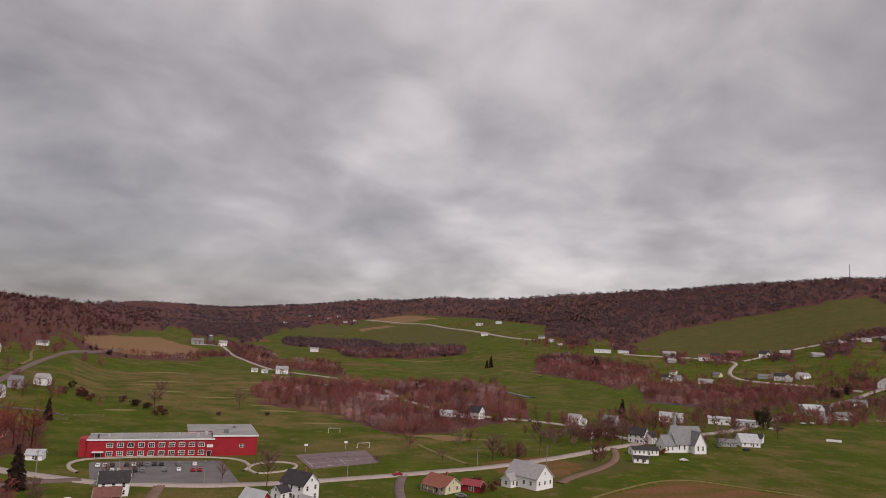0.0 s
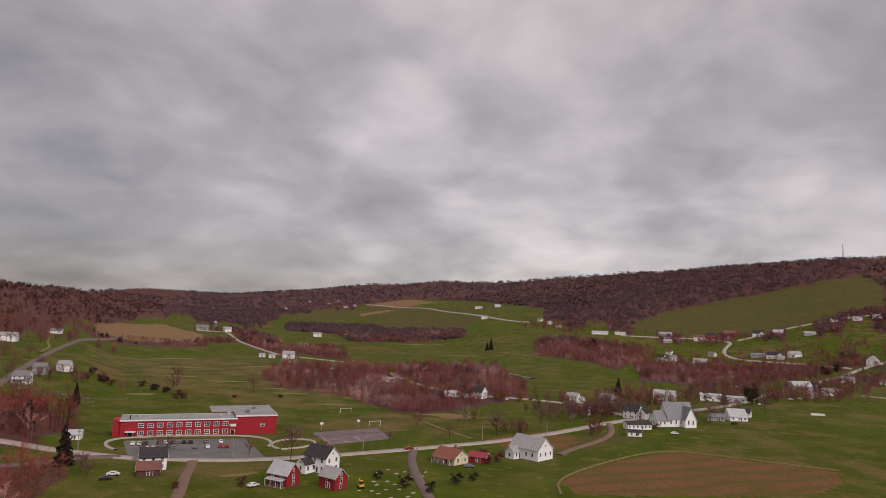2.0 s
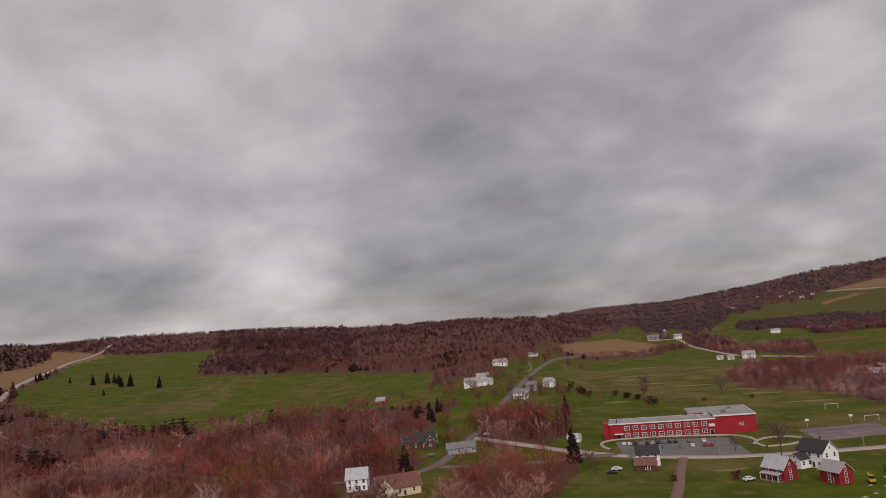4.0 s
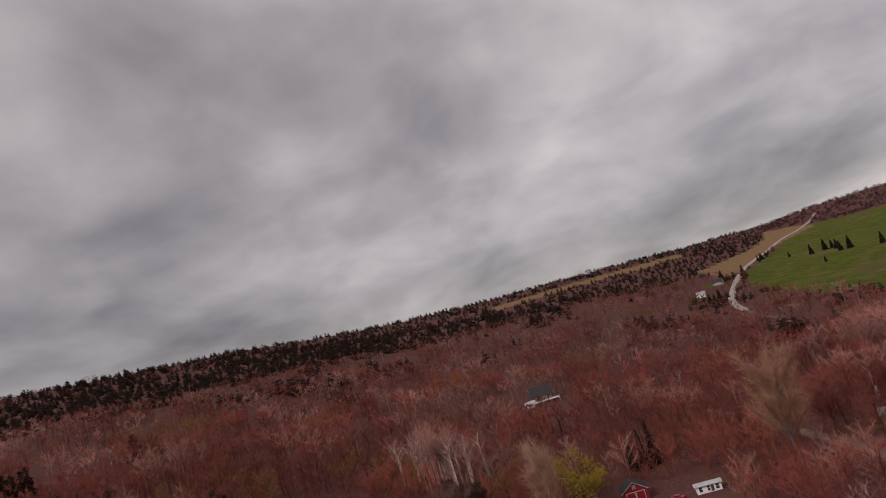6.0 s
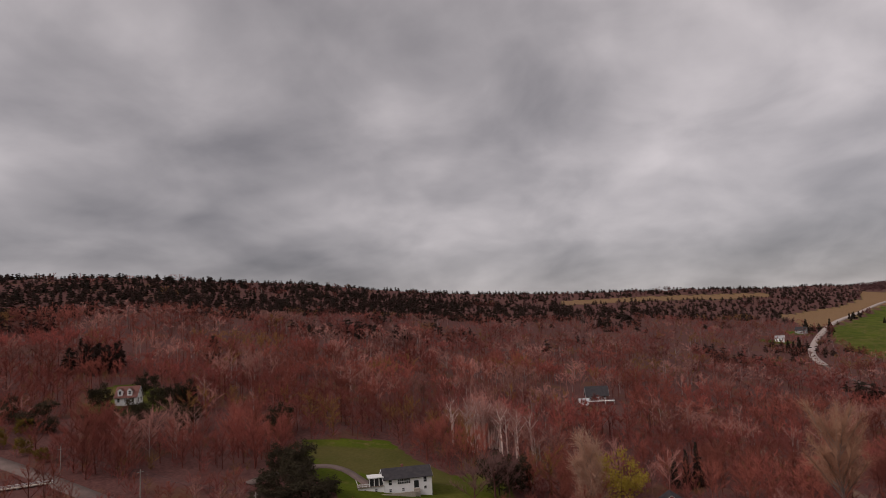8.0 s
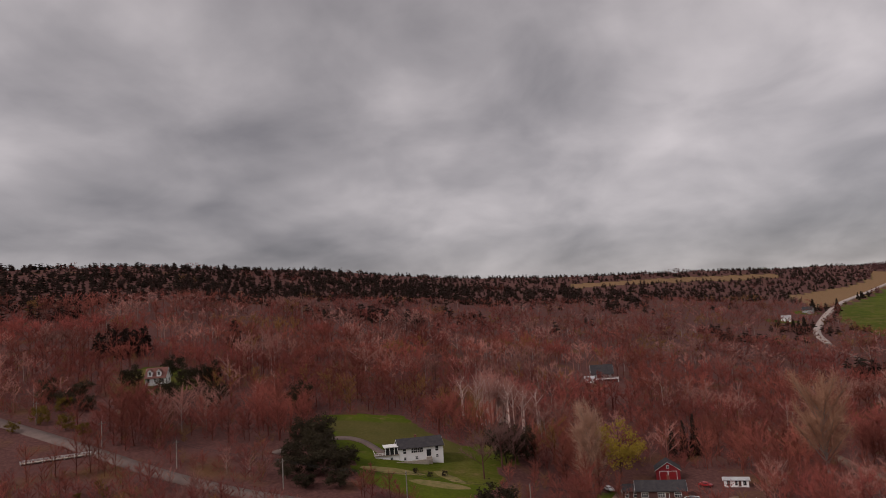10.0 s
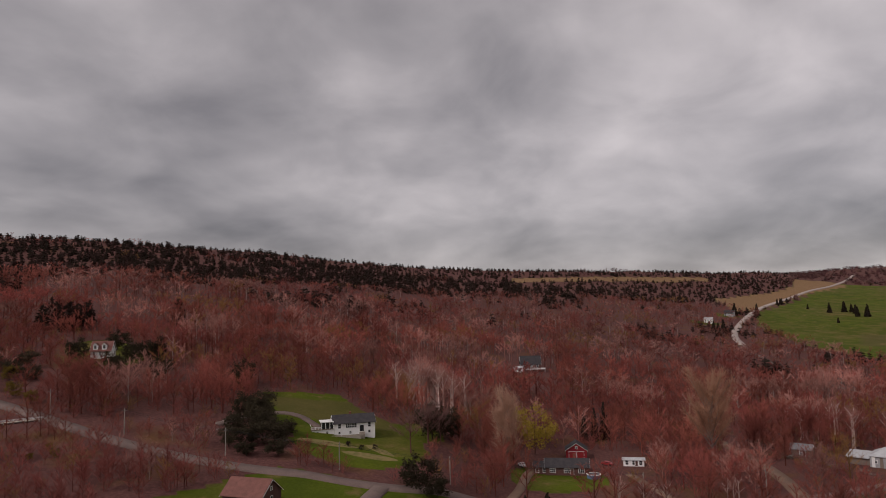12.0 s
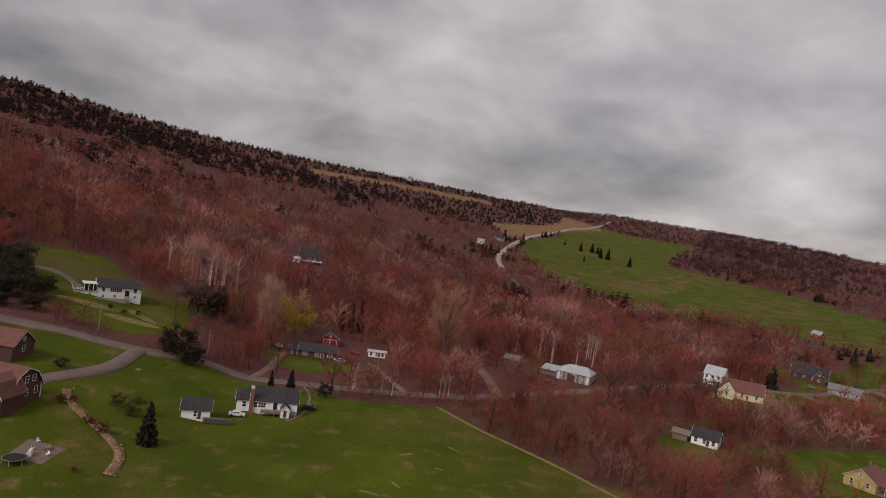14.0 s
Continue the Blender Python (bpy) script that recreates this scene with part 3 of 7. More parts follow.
def bare_tree(seed, limbs=8, twigs=160, spread=0.34, low=0.25, wide=0.016, lift=0.9, sides=4):
    """A leafless tree one metre high: trunk and limbs, and the spray of twigs."""
    rng = np.random.default_rng(seed)
    lean = rng.normal(0, 0.02, 2)
    top = np.array([lean[0], lean[1], 0.72])
    sticks = [rod((0, 0, -0.03), top * 0.5, 0.017, 0.012, sides), rod(top * 0.5, top, 0.012, 0.004, 3)]
    tips = []
    for k in range(limbs):
        h = low + (0.72 - low) * (k + rng.random()) / limbs
        turn = k * 2.4 + rng.normal(0, 0.3)
        reach = spread * (0.55 + 0.5 * rng.random()) * (1.15 - 0.6 * (h - low))
        a = np.array([lean[0] * h, lean[1] * h, h])
        b = a + np.array([np.cos(turn) * reach, np.sin(turn) * reach, reach * lift * (0.7 + 0.7 * rng.random())])
        sticks.append(rod(a, b, 0.007, 0.0025, 3))
        tips.append((a, b))
    tips.append((top * 0.6, np.array([lean[0], lean[1], 0.98])))
    pick = rng.integers(0, len(tips), twigs)
    a = np.array([tips[k][0] for k in pick])
    b = np.array([tips[k][1] for k in pick])
    s = rng.uniform(0.3, 1.0, (twigs, 1))
    start = a + (b - a) * s
    way = rng.normal(0, 1, (twigs, 3)) + np.array([0, 0, 0.55]) + (b - a) * 2.2
    way /= np.linalg.norm(way, axis=1)[:, None]
    end = start + way * rng.uniform(0.07, 0.20, (twigs, 1))
    sv, sf = join(sticks)
    # thin webs tie the limbs to the trunk, so that it is one piece
    first = 2 * sides
    heads = [first, *range(first + 6, len(sv), 6)]
    webs = [(min(range(first), key=lambda n: abs(sv[n][2] - sv[h][2])), h, h + 1) for h in heads]
    return (sv, np.concatenate([sf, np.array(webs)])), blades(start, end, rng.uniform(0.4, 1.4, twigs) * wide, rng)


def far_tree(seed, twigs=20, spread=0.42, wide=0.095):
    rng = np.random.default_rng(seed)
    stem = rod((0, 0, -0.03), (0, 0, 0.7), 0.012, 0.006, 3)
    turn, h = rng.uniform(0, 6.28, twigs), rng.uniform(0.18, 0.9, twigs)
    reach = spread * np.sqrt(np.clip(1 - ((h - 0.55) / 0.5) ** 2, 0.05, 1)) * rng.uniform(0.3, 1, twigs)
    a = np.stack([0.35 * reach * np.cos(turn), 0.35 * reach * np.sin(turn), h - 0.14], 1)
    b = np.stack([reach * np.cos(turn + 0.3), reach * np.sin(turn + 0.3), h + 0.09], 1)
    return stem, blades(a, b, rng.uniform(0.5, 1.5, twigs) * wide, rng)


def conifer(seed, layers=11, around=9, spread=0.2, wide=0.085, droop=0.25):
    rng = np.random.default_rng(seed)
    stem = rod((0, 0, -0.03), (0, 0, 0.95), 0.016, 0.003, 4)
    a, b = [], []
    for k in range(layers):
        h = 0.08 + 0.9 * k / layers
        reach = spread * (1.02 - h) ** 0.8
        for m in range(max(3, int(around * (1.1 - 0.6 * h)))):
            turn = rng.uniform(0, 6.28)
            q = reach * rng.uniform(0.6, 1.15)
            a.append((0, 0, h + rng.normal(0, 0.012)))
            b.append((q * np.cos(turn), q * np.sin(turn), h - droop * q + rng.normal(0, 0.015)))
    a, b = np.array(a), np.array(b)
    v, f = blades(b, a, rng.uniform(0.7, 1.4, len(a)) * wide, rng)
    a2 = a + np.array([0, 0, 0.035])
    v2, f2 = blades(b + np.array([0, 0, 0.02]), a2, rng.uniform(0.5, 1.0, len(a)) * wide, rng)
    return stem, join([(v, f), (v2, f2)])


def leafy(seed, leaves=420, spread=0.36, size=0.05, low=0.25, mid=0.60, tall=0.36):
    """A round crown of many small leaf clumps on limbs."""
    rng = np.random.default_rng(seed)
    stem, _ = bare_tree(seed, 9, 10, spread * 0.9, low)
    c = rng.normal(size=(26, 3))
    c = c / np.linalg.norm(c, axis=1)[:, None] * rng.uniform(0.35, 0.85, (26, 1)) * np.array([spread, spread, tall]) + np.array([0, 0, mid])
    p = c[rng.integers(0, 26, leaves)] + rng.normal(0, 0.055, (leaves, 3))
    d = rng.normal(size=(leaves, 3))
    d /= np.linalg.norm(d, axis=1)[:, None]
    return stem, blades(p, p + d * size * rng.uniform(0.7, 1.4, (leaves, 1)), size * rng.uniform(0.5, 1.0, leaves), rng)


def with_tint(me, colours):
    attr = me.attributes.new("tint", "FLOAT_COLOR", "POINT")
    attr.data.foreach_set("color", np.asarray(colours, np.float32).ravel())
    return me


def merged(name, protos, x, y, size, wide, stem, crown, rng, label, category="woods"):
    """Many plants in one mesh: place, height, breadth and colours of each."""
    vs, fs, cs, n = [], [], [], 0
    z = ground(x, y)
    which, turn = rng.integers(0, len(protos), len(x)), rng.uniform(0, 6.28, len(x))
    for k, ((sv, sf), (cv, cf)) in enumerate(protos):
        on = np.where(which == k)[0]
        if not len(on):
            continue
        v = np.concatenate([sv, cv])
        f = np.concatenate([sf, cf + len(sv)])
        c, s = np.cos(turn[on])[:, None], np.sin(turn[on])[:, None]
        hx, hy = (size * wide)[on][:, None], size[on][:, None]
        px = (v[:, 0] * c - v[:, 1] * s) * hx + x[on][:, None]
        py = (v[:, 0] * s + v[:, 1] * c) * hx + y[on][:, None]
        pz = v[:, 2] * hy + z[on][:, None]
        vs.append(np.stack([px, py, pz], -1).reshape(-1, 3))
        fs.append((f[None] + (np.arange(len(on)) * len(v))[:, None, None]).reshape(-1, 3) + n)
        col = np.ones((len(on), len(v), 4), np.float32)
        col[:, : len(sv), :3] = stem[on][:, None]
        col[:, len(sv):, :3] = crown[on][:, None]
        cs.append(col.reshape(-1, 4))
        n += len(on) * len(v)
    me = with_tint(mesh_from(name, np.concatenate(vs), np.concatenate(fs), [PLANT]), np.concatenate(cs))
    return tagged(new(name, me), label, category, kind="stuff")


def single(name, proto, x, y, height, wide, stem, crown, label, group="", turn=0.0):
    """One tree of its own, with a trunk and a crown."""
    root = tagged(new(name), label, "tree", group)
    root.matrix_world = pose(x, y, float(ground(x, y)), 0, 0, turn) @ Matrix.Diagonal((height * wide, height * wide, height, 1))
    for part_name, (v, f), colour in (("trunk", proto[0], stem), ("crown", proto[1], crown)):
        me = with_tint(mesh_from(part_name, v, f, [PLANT]), np.tile((*colour, 1.0), (len(v), 1)))
        new(part_name, me).parent = root
    return root


GREYBARK, PALEBARK, DARKBARK = np.array((0.16, 0.074, 0.064)), np.array((0.38, 0.31, 0.285)), np.array((0.07, 0.05, 0.045))
TWIG, RUST, GREYTWIG, OLIVE = (np.array(c) for c in ((0.235, 0.075, 0.064), (0.262, 0.094, 0.071), (0.36, 0.195, 0.166), (0.25, 0.140, 0.055)))
NEEDLE, NEEDLE2 = np.array((0.040, 0.030, 0.023)), np.array((0.060, 0.036, 0.030))


# round about these houses no village tree stands
HOMES = [(77, 385, 14), (71, 362, 8), (82, 424, 13), (128, 537, 14), (51, 491, 9), (76, 490, 9), (54, 433, 6), (166, 546, 14), (184, 540, 12), (149, 436, 11), (135, 430, 9), (160, 452, 8), (284, 662, 15), (298, 634, 12),
         (268, 601, 8), (296, 668, 10), (305, 715, 14), (392, 798, 13), (440, 800, 15), (483, 918, 12), (92, 398, 18), (-23, 274, 14), (30, 306, 16)]


def woods():
    rng = np.random.default_rng(7)
    near = [bare_tree(k, 9, 500, 0.33 + 0.03 * (k % 4), 0.13, 0.0066, sides=3) for k in range(7)]
    mid = [bare_tree(20 + k, 3, 62, 0.36, 0.22, 0.028, sides=3) for k in range(6)]
    fine = [bare_tree(30 + k, 4, 150, 0.34, 0.22, 0.0135, sides=3) for k in range(6)]
    far = [far_tree(40 + k) for k in range(6)]
    dense = [far_tree(90 + k, 90, 0.46, 0.022) for k in range(6)]
    scrub = [far_tree(80 + k, 44, 0.45, 0.045) for k in range(6)]
    firs, far_firs = [conifer(60 + k, 11, 9, 0.2, 0.085, 0.9) for k in range(4)], [conifer(70 + k, 5, 5, 0.20, 0.19, 1.3) for k in range(4)]

    def spread_over(step, az0, az1, r0, r1):
        """Uneven points over a sector, about step metres apart."""
        area = radians(az1 - az0) * (r1 ** 2 - r0 ** 2) / 2
        n = int(area / step ** 2)
        r, a = np.sqrt(rng.uniform(r0 ** 2, r1 ** 2, n)), np.radians(rng.uniform(az0, az1, n))
        x, y = CX - r * np.sin(a), CY + r * np.cos(a)
        keep = wooded(x, y)
        x, y = x[keep], y[keep]
        for name, (width, line) in ROADS.items():
            far_enough = off_line(x, y, line) > width / 2 + (0.6 if name == "ridge_road" else -0.6 if name == "ridge_lane" else 2.5)
            x, y = x[far_enough], y[far_enough]
        return x, y

    def patches(x, y, scale, seed):
        return np.array([noise.noise((px / scale, py / scale, seed)) for px, py in zip(x, y)])

    def plant(x, y, leafless, evergreen, low, high, firs_share, name, label, shade_tone=1.0, haze=0.0, tall=1.05, broad=1.0, cast=(1.0, 1.0, 1.0)):
        n = len(x)
        p = patches(x, y, 85, 3.1)
        q = patches(x, y, 35, 9.7)
        fir = (p + 0.5 * q + rng.normal(0, 0.12, n)) > firs_share(x, y)
        size = rng.uniform(low, high, n) * (1 + 0.30 * q) * np.where(fir, 0.92, 1.0)
        # lower growth on the meadow side, and on the slope above the far fields
        az, r = np.degrees(np.arctan2(CX - x, y - CY)), np.hypot(x - CX, y - CY)
        size = size * np.where(inside(x, y, LOW), 0.78, 1) * np.where((r > 650) & (az > 60), 0.72, 1) * np.where((az > 98) & (r < 235), 0.5, 1) * np.where((az < 50) & (az > 26) & (r > 480), 0.62, 1)
        mix = np.clip(0.5 + 1.3 * patches(x, y, 50, 5.5) + rng.normal(0, 0.25, n), 0, 1)[:, None]
        crown = TWIG * (1 - mix) + RUST * mix
        grey = ((patches(x, y, 42, 1.7) + rng.normal(0, 0.16, n)) > np.where((r > 300) & (r < 820) & (az > 60), 0.20, 0.32))[:, None]
        crown = np.where(grey, GREYTWIG, crown) * rng.uniform(0.88, 1.12, (n, 1)) * (1 + 0.75 * patches(x, y, 30, 4.4))[:, None]
        olive = ((patches(x, y, 63, 7.7) + rng.normal(0, 0.12, n)) > 0.46)[:, None]
        # crown colour holds blue-grey distance haze and, far off, the shade of thick woods
        crown = (np.where(olive, OLIVE, crown) * (1 - haze) + np.array((0.11, 0.088, 0.102)) * haze) * shade_tone * np.array(cast)
        stem = np.where(grey & (rng.random((n, 1)) < 0.3), PALEBARK * shade_tone, crown * 0.72) * rng.uniform(0.8, 1.1, (n, 1))
        a, b = ~fir, fir
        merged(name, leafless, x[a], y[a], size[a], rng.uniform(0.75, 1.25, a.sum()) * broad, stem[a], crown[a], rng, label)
        if b.any():
            green = np.where(rng.random((b.sum(), 1)) < 0.5, NEEDLE, NEEDLE2) * rng.uniform(0.7, 1.2, (b.sum(), 1))
            merged("evergreens", evergreen, x[b], y[b], size[b] * tall, rng.uniform(1.5, 2.2, b.sum()) / tall, np.tile(DARKBARK, (b.sum(), 1)), green, rng,
                   "dark spruces and firs among the bare woods")

    def few(x, y):
        return np.full(len(x), 0.74)

    def slope(x, y):
        az, r = np.degrees(np.arctan2(CX - x, y - CY)), np.hypot(x - CX, y - CY)
        start = np.interp(az, [72, 84, 100, 115, 125, 140], [1150, 1000, 800, 740, 660, 600])
        dark = (az > 72) & (r > start)
        return np.where(dark & (r < start * 1.22), -0.9, np.where(dark, -0.38, np.where((az > -9) & (az < 6) & (r > 1800) & (r < 2700), 0.12, np.where(az < 30, 0.62, np.where(r > 600, 0.36, 0.6)))))

    x, y = spread_over(7.4, 20, 142, 80, 310)
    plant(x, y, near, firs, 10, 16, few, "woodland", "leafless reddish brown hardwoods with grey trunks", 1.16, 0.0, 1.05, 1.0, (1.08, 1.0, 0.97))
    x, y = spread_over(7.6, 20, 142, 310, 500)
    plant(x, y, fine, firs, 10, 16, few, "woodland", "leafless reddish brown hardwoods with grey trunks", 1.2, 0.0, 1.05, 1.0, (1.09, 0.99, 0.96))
    x, y = spread_over(4.2, 20, 142, 80, 430)
    brush = [far_tree(200 + k, 34, 0.55, 0.030) for k in range(5)]
    n = len(x)
    shade = np.where(rng.random((n, 1)) < 0.12, OLIVE, TWIG * rng.uniform(0.95, 1.35, (n, 1)))
    merged("undergrowth", brush, x, y, rng.uniform(3.0, 7.0, n), rng.uniform(0.75, 1.15, n), shade, shade, rng, "tangled leafless undergrowth below the trees", "undergrowth")
    x, y = spread_over(9.8, 28, 142, 500, 1060)
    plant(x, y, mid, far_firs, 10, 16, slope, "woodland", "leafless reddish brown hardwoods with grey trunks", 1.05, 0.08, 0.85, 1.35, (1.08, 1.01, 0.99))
    # hillside rings: colours darkened for woodland shade and partly mixed with haze
    x, y = spread_over(14.5, 30, 142, 1060, 1900)
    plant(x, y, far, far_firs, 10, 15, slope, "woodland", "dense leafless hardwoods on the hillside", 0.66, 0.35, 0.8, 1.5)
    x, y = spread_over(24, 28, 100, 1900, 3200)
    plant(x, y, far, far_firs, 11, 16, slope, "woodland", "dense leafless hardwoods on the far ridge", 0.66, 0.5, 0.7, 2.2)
    x, y = spread_over(8.0, -45, 28, 390, 850)
    plant(x, y, dense, far_firs, 6, 11, few, "streamside_scrub", "low leafless mauve trees along the stream", 1.05, 0.0, 1.05, 1.1, (1.0, 1.12, 1.24))
    x, y = spread_over(9.0, -45, 28, 850, 1470)
    plant(x, y, scrub, far_firs, 6, 11, few, "streamside_scrub", "low leafless reddish brown trees along the stream", 1.05, 0.0, 1.05, 1.1, (1.0, 1.12, 1.24))
    # bare trees along the village street
    n = 900
    s, side = rng.uniform(0, 1, n), rng.choice((-1, 1), n) * rng.uniform(9, 62, n)
    street = np.array(ROADS["road"][1][12:-1], float)
    k = s * (len(street) - 1.001)
    i, f = k.astype(int), (k % 1)[:, None]
    p, d = street[i] * (1 - f) + street[i + 1] * f, street[i + 1] - street[i]
    d /= np.linalg.norm(d, axis=1)[:, None]
    x, y = p[:, 0] - d[:, 1] * side, p[:, 1] + d[:, 0] * side
    keep = (y > 350) & ((patches(x, y, 45, 2.2) > -0.12) | (y > 560)) & ((side > 0) | (y > 560) | (np.abs(side) < 20))
    for hx, hy, wide in HOMES:
        keep &= np.hypot(x - hx, y - hy) > wide
    for width, line in ROADS.values():
        keep &= off_line(x, y, line) > width / 2 + 2
    plant(x[keep], y[keep], scrub, far_firs, 6.5, 11.5, few, "village_scrub", "leafless mauve trees between the village houses", 0.9, 0.1, 1.0, 1.1, (1.0, 1.15, 1.2))
    # far slopes: crown colour is mostly painted distance haze
    x, y = spread_over(13.5, -45, 28, 1190, 2660)
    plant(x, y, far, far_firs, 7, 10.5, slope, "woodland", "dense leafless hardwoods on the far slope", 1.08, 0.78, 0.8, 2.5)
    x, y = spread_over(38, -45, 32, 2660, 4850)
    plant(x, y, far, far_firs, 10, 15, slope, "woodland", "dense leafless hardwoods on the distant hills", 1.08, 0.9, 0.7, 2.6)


woods()

# ------------------------------------------------------------------ buildings
def part(name, bm, mat, parent, label="", m=None):
    me = bpy.data.meshes.new(name)
    bm.to_mesh(me)
    bm.free()
    me.materials.append(mat)
    ob = new(name, me)
    ob.parent = parent
    if m is not None:
        ob.matrix_local = m
    if label:
        ob["label"] = label
    return ob


def shared(name, me, parent, m):
    ob = new(name, me)
    ob.parent, ob.matrix_local = parent, m
    return ob


def box(bm, x0, x1, y0, y1, z0, z1):
    v = [bm.verts.new(p) for p in ((x0, y0, z0), (x1, y0, z0), (x1, y1, z0), (x0, y1, z0), (x0, y0, z1), (x1, y0, z1), (x1, y1, z1), (x0, y1, z1))]
    for f in ((0, 3, 2, 1), (4, 5, 6, 7), (0, 1, 5, 4), (1, 2, 6, 5), (2, 3, 7, 6), (3, 0, 4, 7)):
        bm.faces.new([v[k] for k in f])
    return bm


def boxes(*sets):
    bm = bmesh.new()
    for s in sets:
        box(bm, *s)
    return bm


def prism(profile, x0, x1):
    """A closed outline in y and z, drawn out along x."""
    bm = bmesh.new()
    a, b = ([bm.verts.new((x, y, z)) for y, z in profile] for x in (x0, x1))
    n = len(profile)
    bm.faces.new(a[::-1])
    bm.faces.new(b)
    for k in range(n):
        bm.faces.new((a[k], a[(k + 1) % n], b[(k + 1) % n], b[k]))
    bmesh.ops.recalc_face_normals(bm, faces=bm.faces)
    return bm


def mesh_of(name, bm, mat):
    me = bpy.data.meshes.new(name)
    bm.to_mesh(me)
    bm.free()
    me.materials.append(mat)
    return me


def window_meshes(w, h):
    """A white frame with its bars in one piece, and the dark pane behind."""
    t, k = (0.2 if w > 2 else 0.13), 0.05
    xs = [-w / 2 - t, -w / 2] + ([-w / 6 - k, -w / 6 + k, w / 6 - k, w / 6 + k] if w > 1.5 else []) + [w / 2, w / 2 + t]
    zs = [-h / 2 - t, -h / 2, -k, k, h / 2, h / 2 + t]
    bm, at = bmesh.new(), {}

    def vert(i, y, j):
        if (i, y, j) not in at:
            at[i, y, j] = bm.verts.new((xs[i], y, zs[j]))
        return at[i, y, j]

    def solid(i, j):
        return 0 <= i < len(xs) - 1 and 0 <= j < 5 and (i % 2 == 0 or j % 2 == 0)
    for i in range(len(xs) - 1):
        for j in range(5):
            if solid(i, j):
                bm.faces.new([vert(i, -0.07, j), vert(i + 1, -0.07, j), vert(i + 1, -0.07, j + 1), vert(i, -0.07, j + 1)])
                for (di, dj), (p, q) in {(-1, 0): ((0, 0), (0, 1)), (1, 0): ((1, 1), (1, 0)), (0, -1): ((1, 0), (0, 0)), (0, 1): ((0, 1), (1, 1))}.items():
                    if not solid(i + di, j + dj):
                        p, q = (i + p[0], j + p[1]), (i + q[0], j + q[1])
                        bm.faces.new([vert(p[0], -0.07, p[1]), vert(q[0], -0.07, q[1]), vert(q[0], 0.02, q[1]), vert(p[0], 0.02, p[1])])
    return mesh_of("window", bm, TRIM), mesh_of("pane", boxes((-w / 2, w / 2, -0.03, 0.02, -h / 2, h / 2)), GLASS)


WINDOWS = {kind: window_meshes(*size) for kind, size in {"sash": (0.95, 1.45), "wide": (1.9, 1.35), "small": (0.7, 0.8), "school": (2.3, 1.8), "tall": (0.9, 2.4)}.items()}


def put_window(kind, parent, m):
    frame_me, pane_me = WINDOWS[kind]
    w = shared("window", frame_me, parent, m)
    shared("pane", pane_me, w, Matrix.Identity(4))
    return w


def gable_body(root, L, D, H, R, wall, roof, over=0.45, thick=0.16, z=0.0, x=0.0, y=0.0, turn=0.0, sink=1.5):
    """Walls with gable ends along x, and a roof of two slabs over them."""
    m = pose(x, y, z, 0, 0, turn)
    part("wall", prism([(-D / 2, -sink), (D / 2, -sink), (D / 2, H), (0, H + R), (-D / 2, H)], -L / 2, L / 2), wall, root, m=m)
    k = R / (D / 2)
    e, up = D / 2 + over, H - over * k
    part("roof", prism([(-e, up), (0, H + R + 0.02), (e, up), (e, up + thick), (0, H + R + 0.02 + thick * 1.1), (-e, up + thick)], -L / 2 - over, L / 2 + over), roof, root, m=m)
    for s in (-1, 1):
        fascia = prism([(-e, up - 0.14), (0, H + R - 0.1), (e, up - 0.14), (e, up + 0.02), (0, H + R + 0.04), (-e, up + 0.02)], -0.05, 0.05)
        part("fascia", fascia, TRIM, root, m=m @ pose(s * (L / 2 + over + 0.02), 0, 0))
    return m


def fill_windows(root, m, L, D, H, storeys, counts, kind="sash", gable=True, R=0.0):
    """Windows on front, back, left and right walls: a count for each storey."""
    tall = H / storeys
    front, back, left, right = counts
    for s in range(storeys):
        zc = tall * (s + 0.56)
        for n, length, put in ((front, L, lambda u: pose(u, -D / 2, zc)), (back, L, lambda u: pose(u, D / 2, zc, 0, 0, 180)),
                               (left, D, lambda u: pose(-L / 2, u, zc, 0, 0, -90)), (right, D, lambda u: pose(L / 2, u, zc, 0, 0, 90))):
            for k in range(n):
                put_window(kind, root, m @ put(-length / 2 + length * (k + 0.5) / n))
    if gable and R > 1.6:
        for s, turn in ((-1, -90), (1, 90)):
            put_window("small", root, m @ pose(s * L / 2, 0, H + R * 0.35, 0, 0, turn))


def put_door(root, m, x, y, turn=0, mat=None, w=1.0, h=2.05):
    part("door", boxes((-w / 2, w / 2, -0.06, 0.02, 0, h)), mat or BROWNWALL, root, m=m @ pose(x, y, 0.15, 0, 0, turn))
    part("door_frame", boxes((-w / 2 - 0.12, -w / 2, -0.09, 0.02, 0, h + 0.1), (w / 2, w / 2 + 0.12, -0.09, 0.02, 0, h + 0.1), (-w / 2, w / 2, -0.09, 0.02, h, h + 0.1)), TRIM, root,
         m=m @ pose(x, y, 0.15, 0, 0, turn))


def chimney(root, m, x, y, z, h=1.6, w=0.7):
    part("chimney", boxes((-w / 2, w / 2, -w / 2, w / 2, -1, h), (-w / 2 - 0.08, w / 2 + 0.08, -w / 2 - 0.08, w / 2 + 0.08, h, h + 0.14)), BRICK, root, m=m @ pose(x, y, z))


def site(x, y, turn):
    return pose(x, y, float(ground(x, y)) + 0.1, 0, 0, turn)


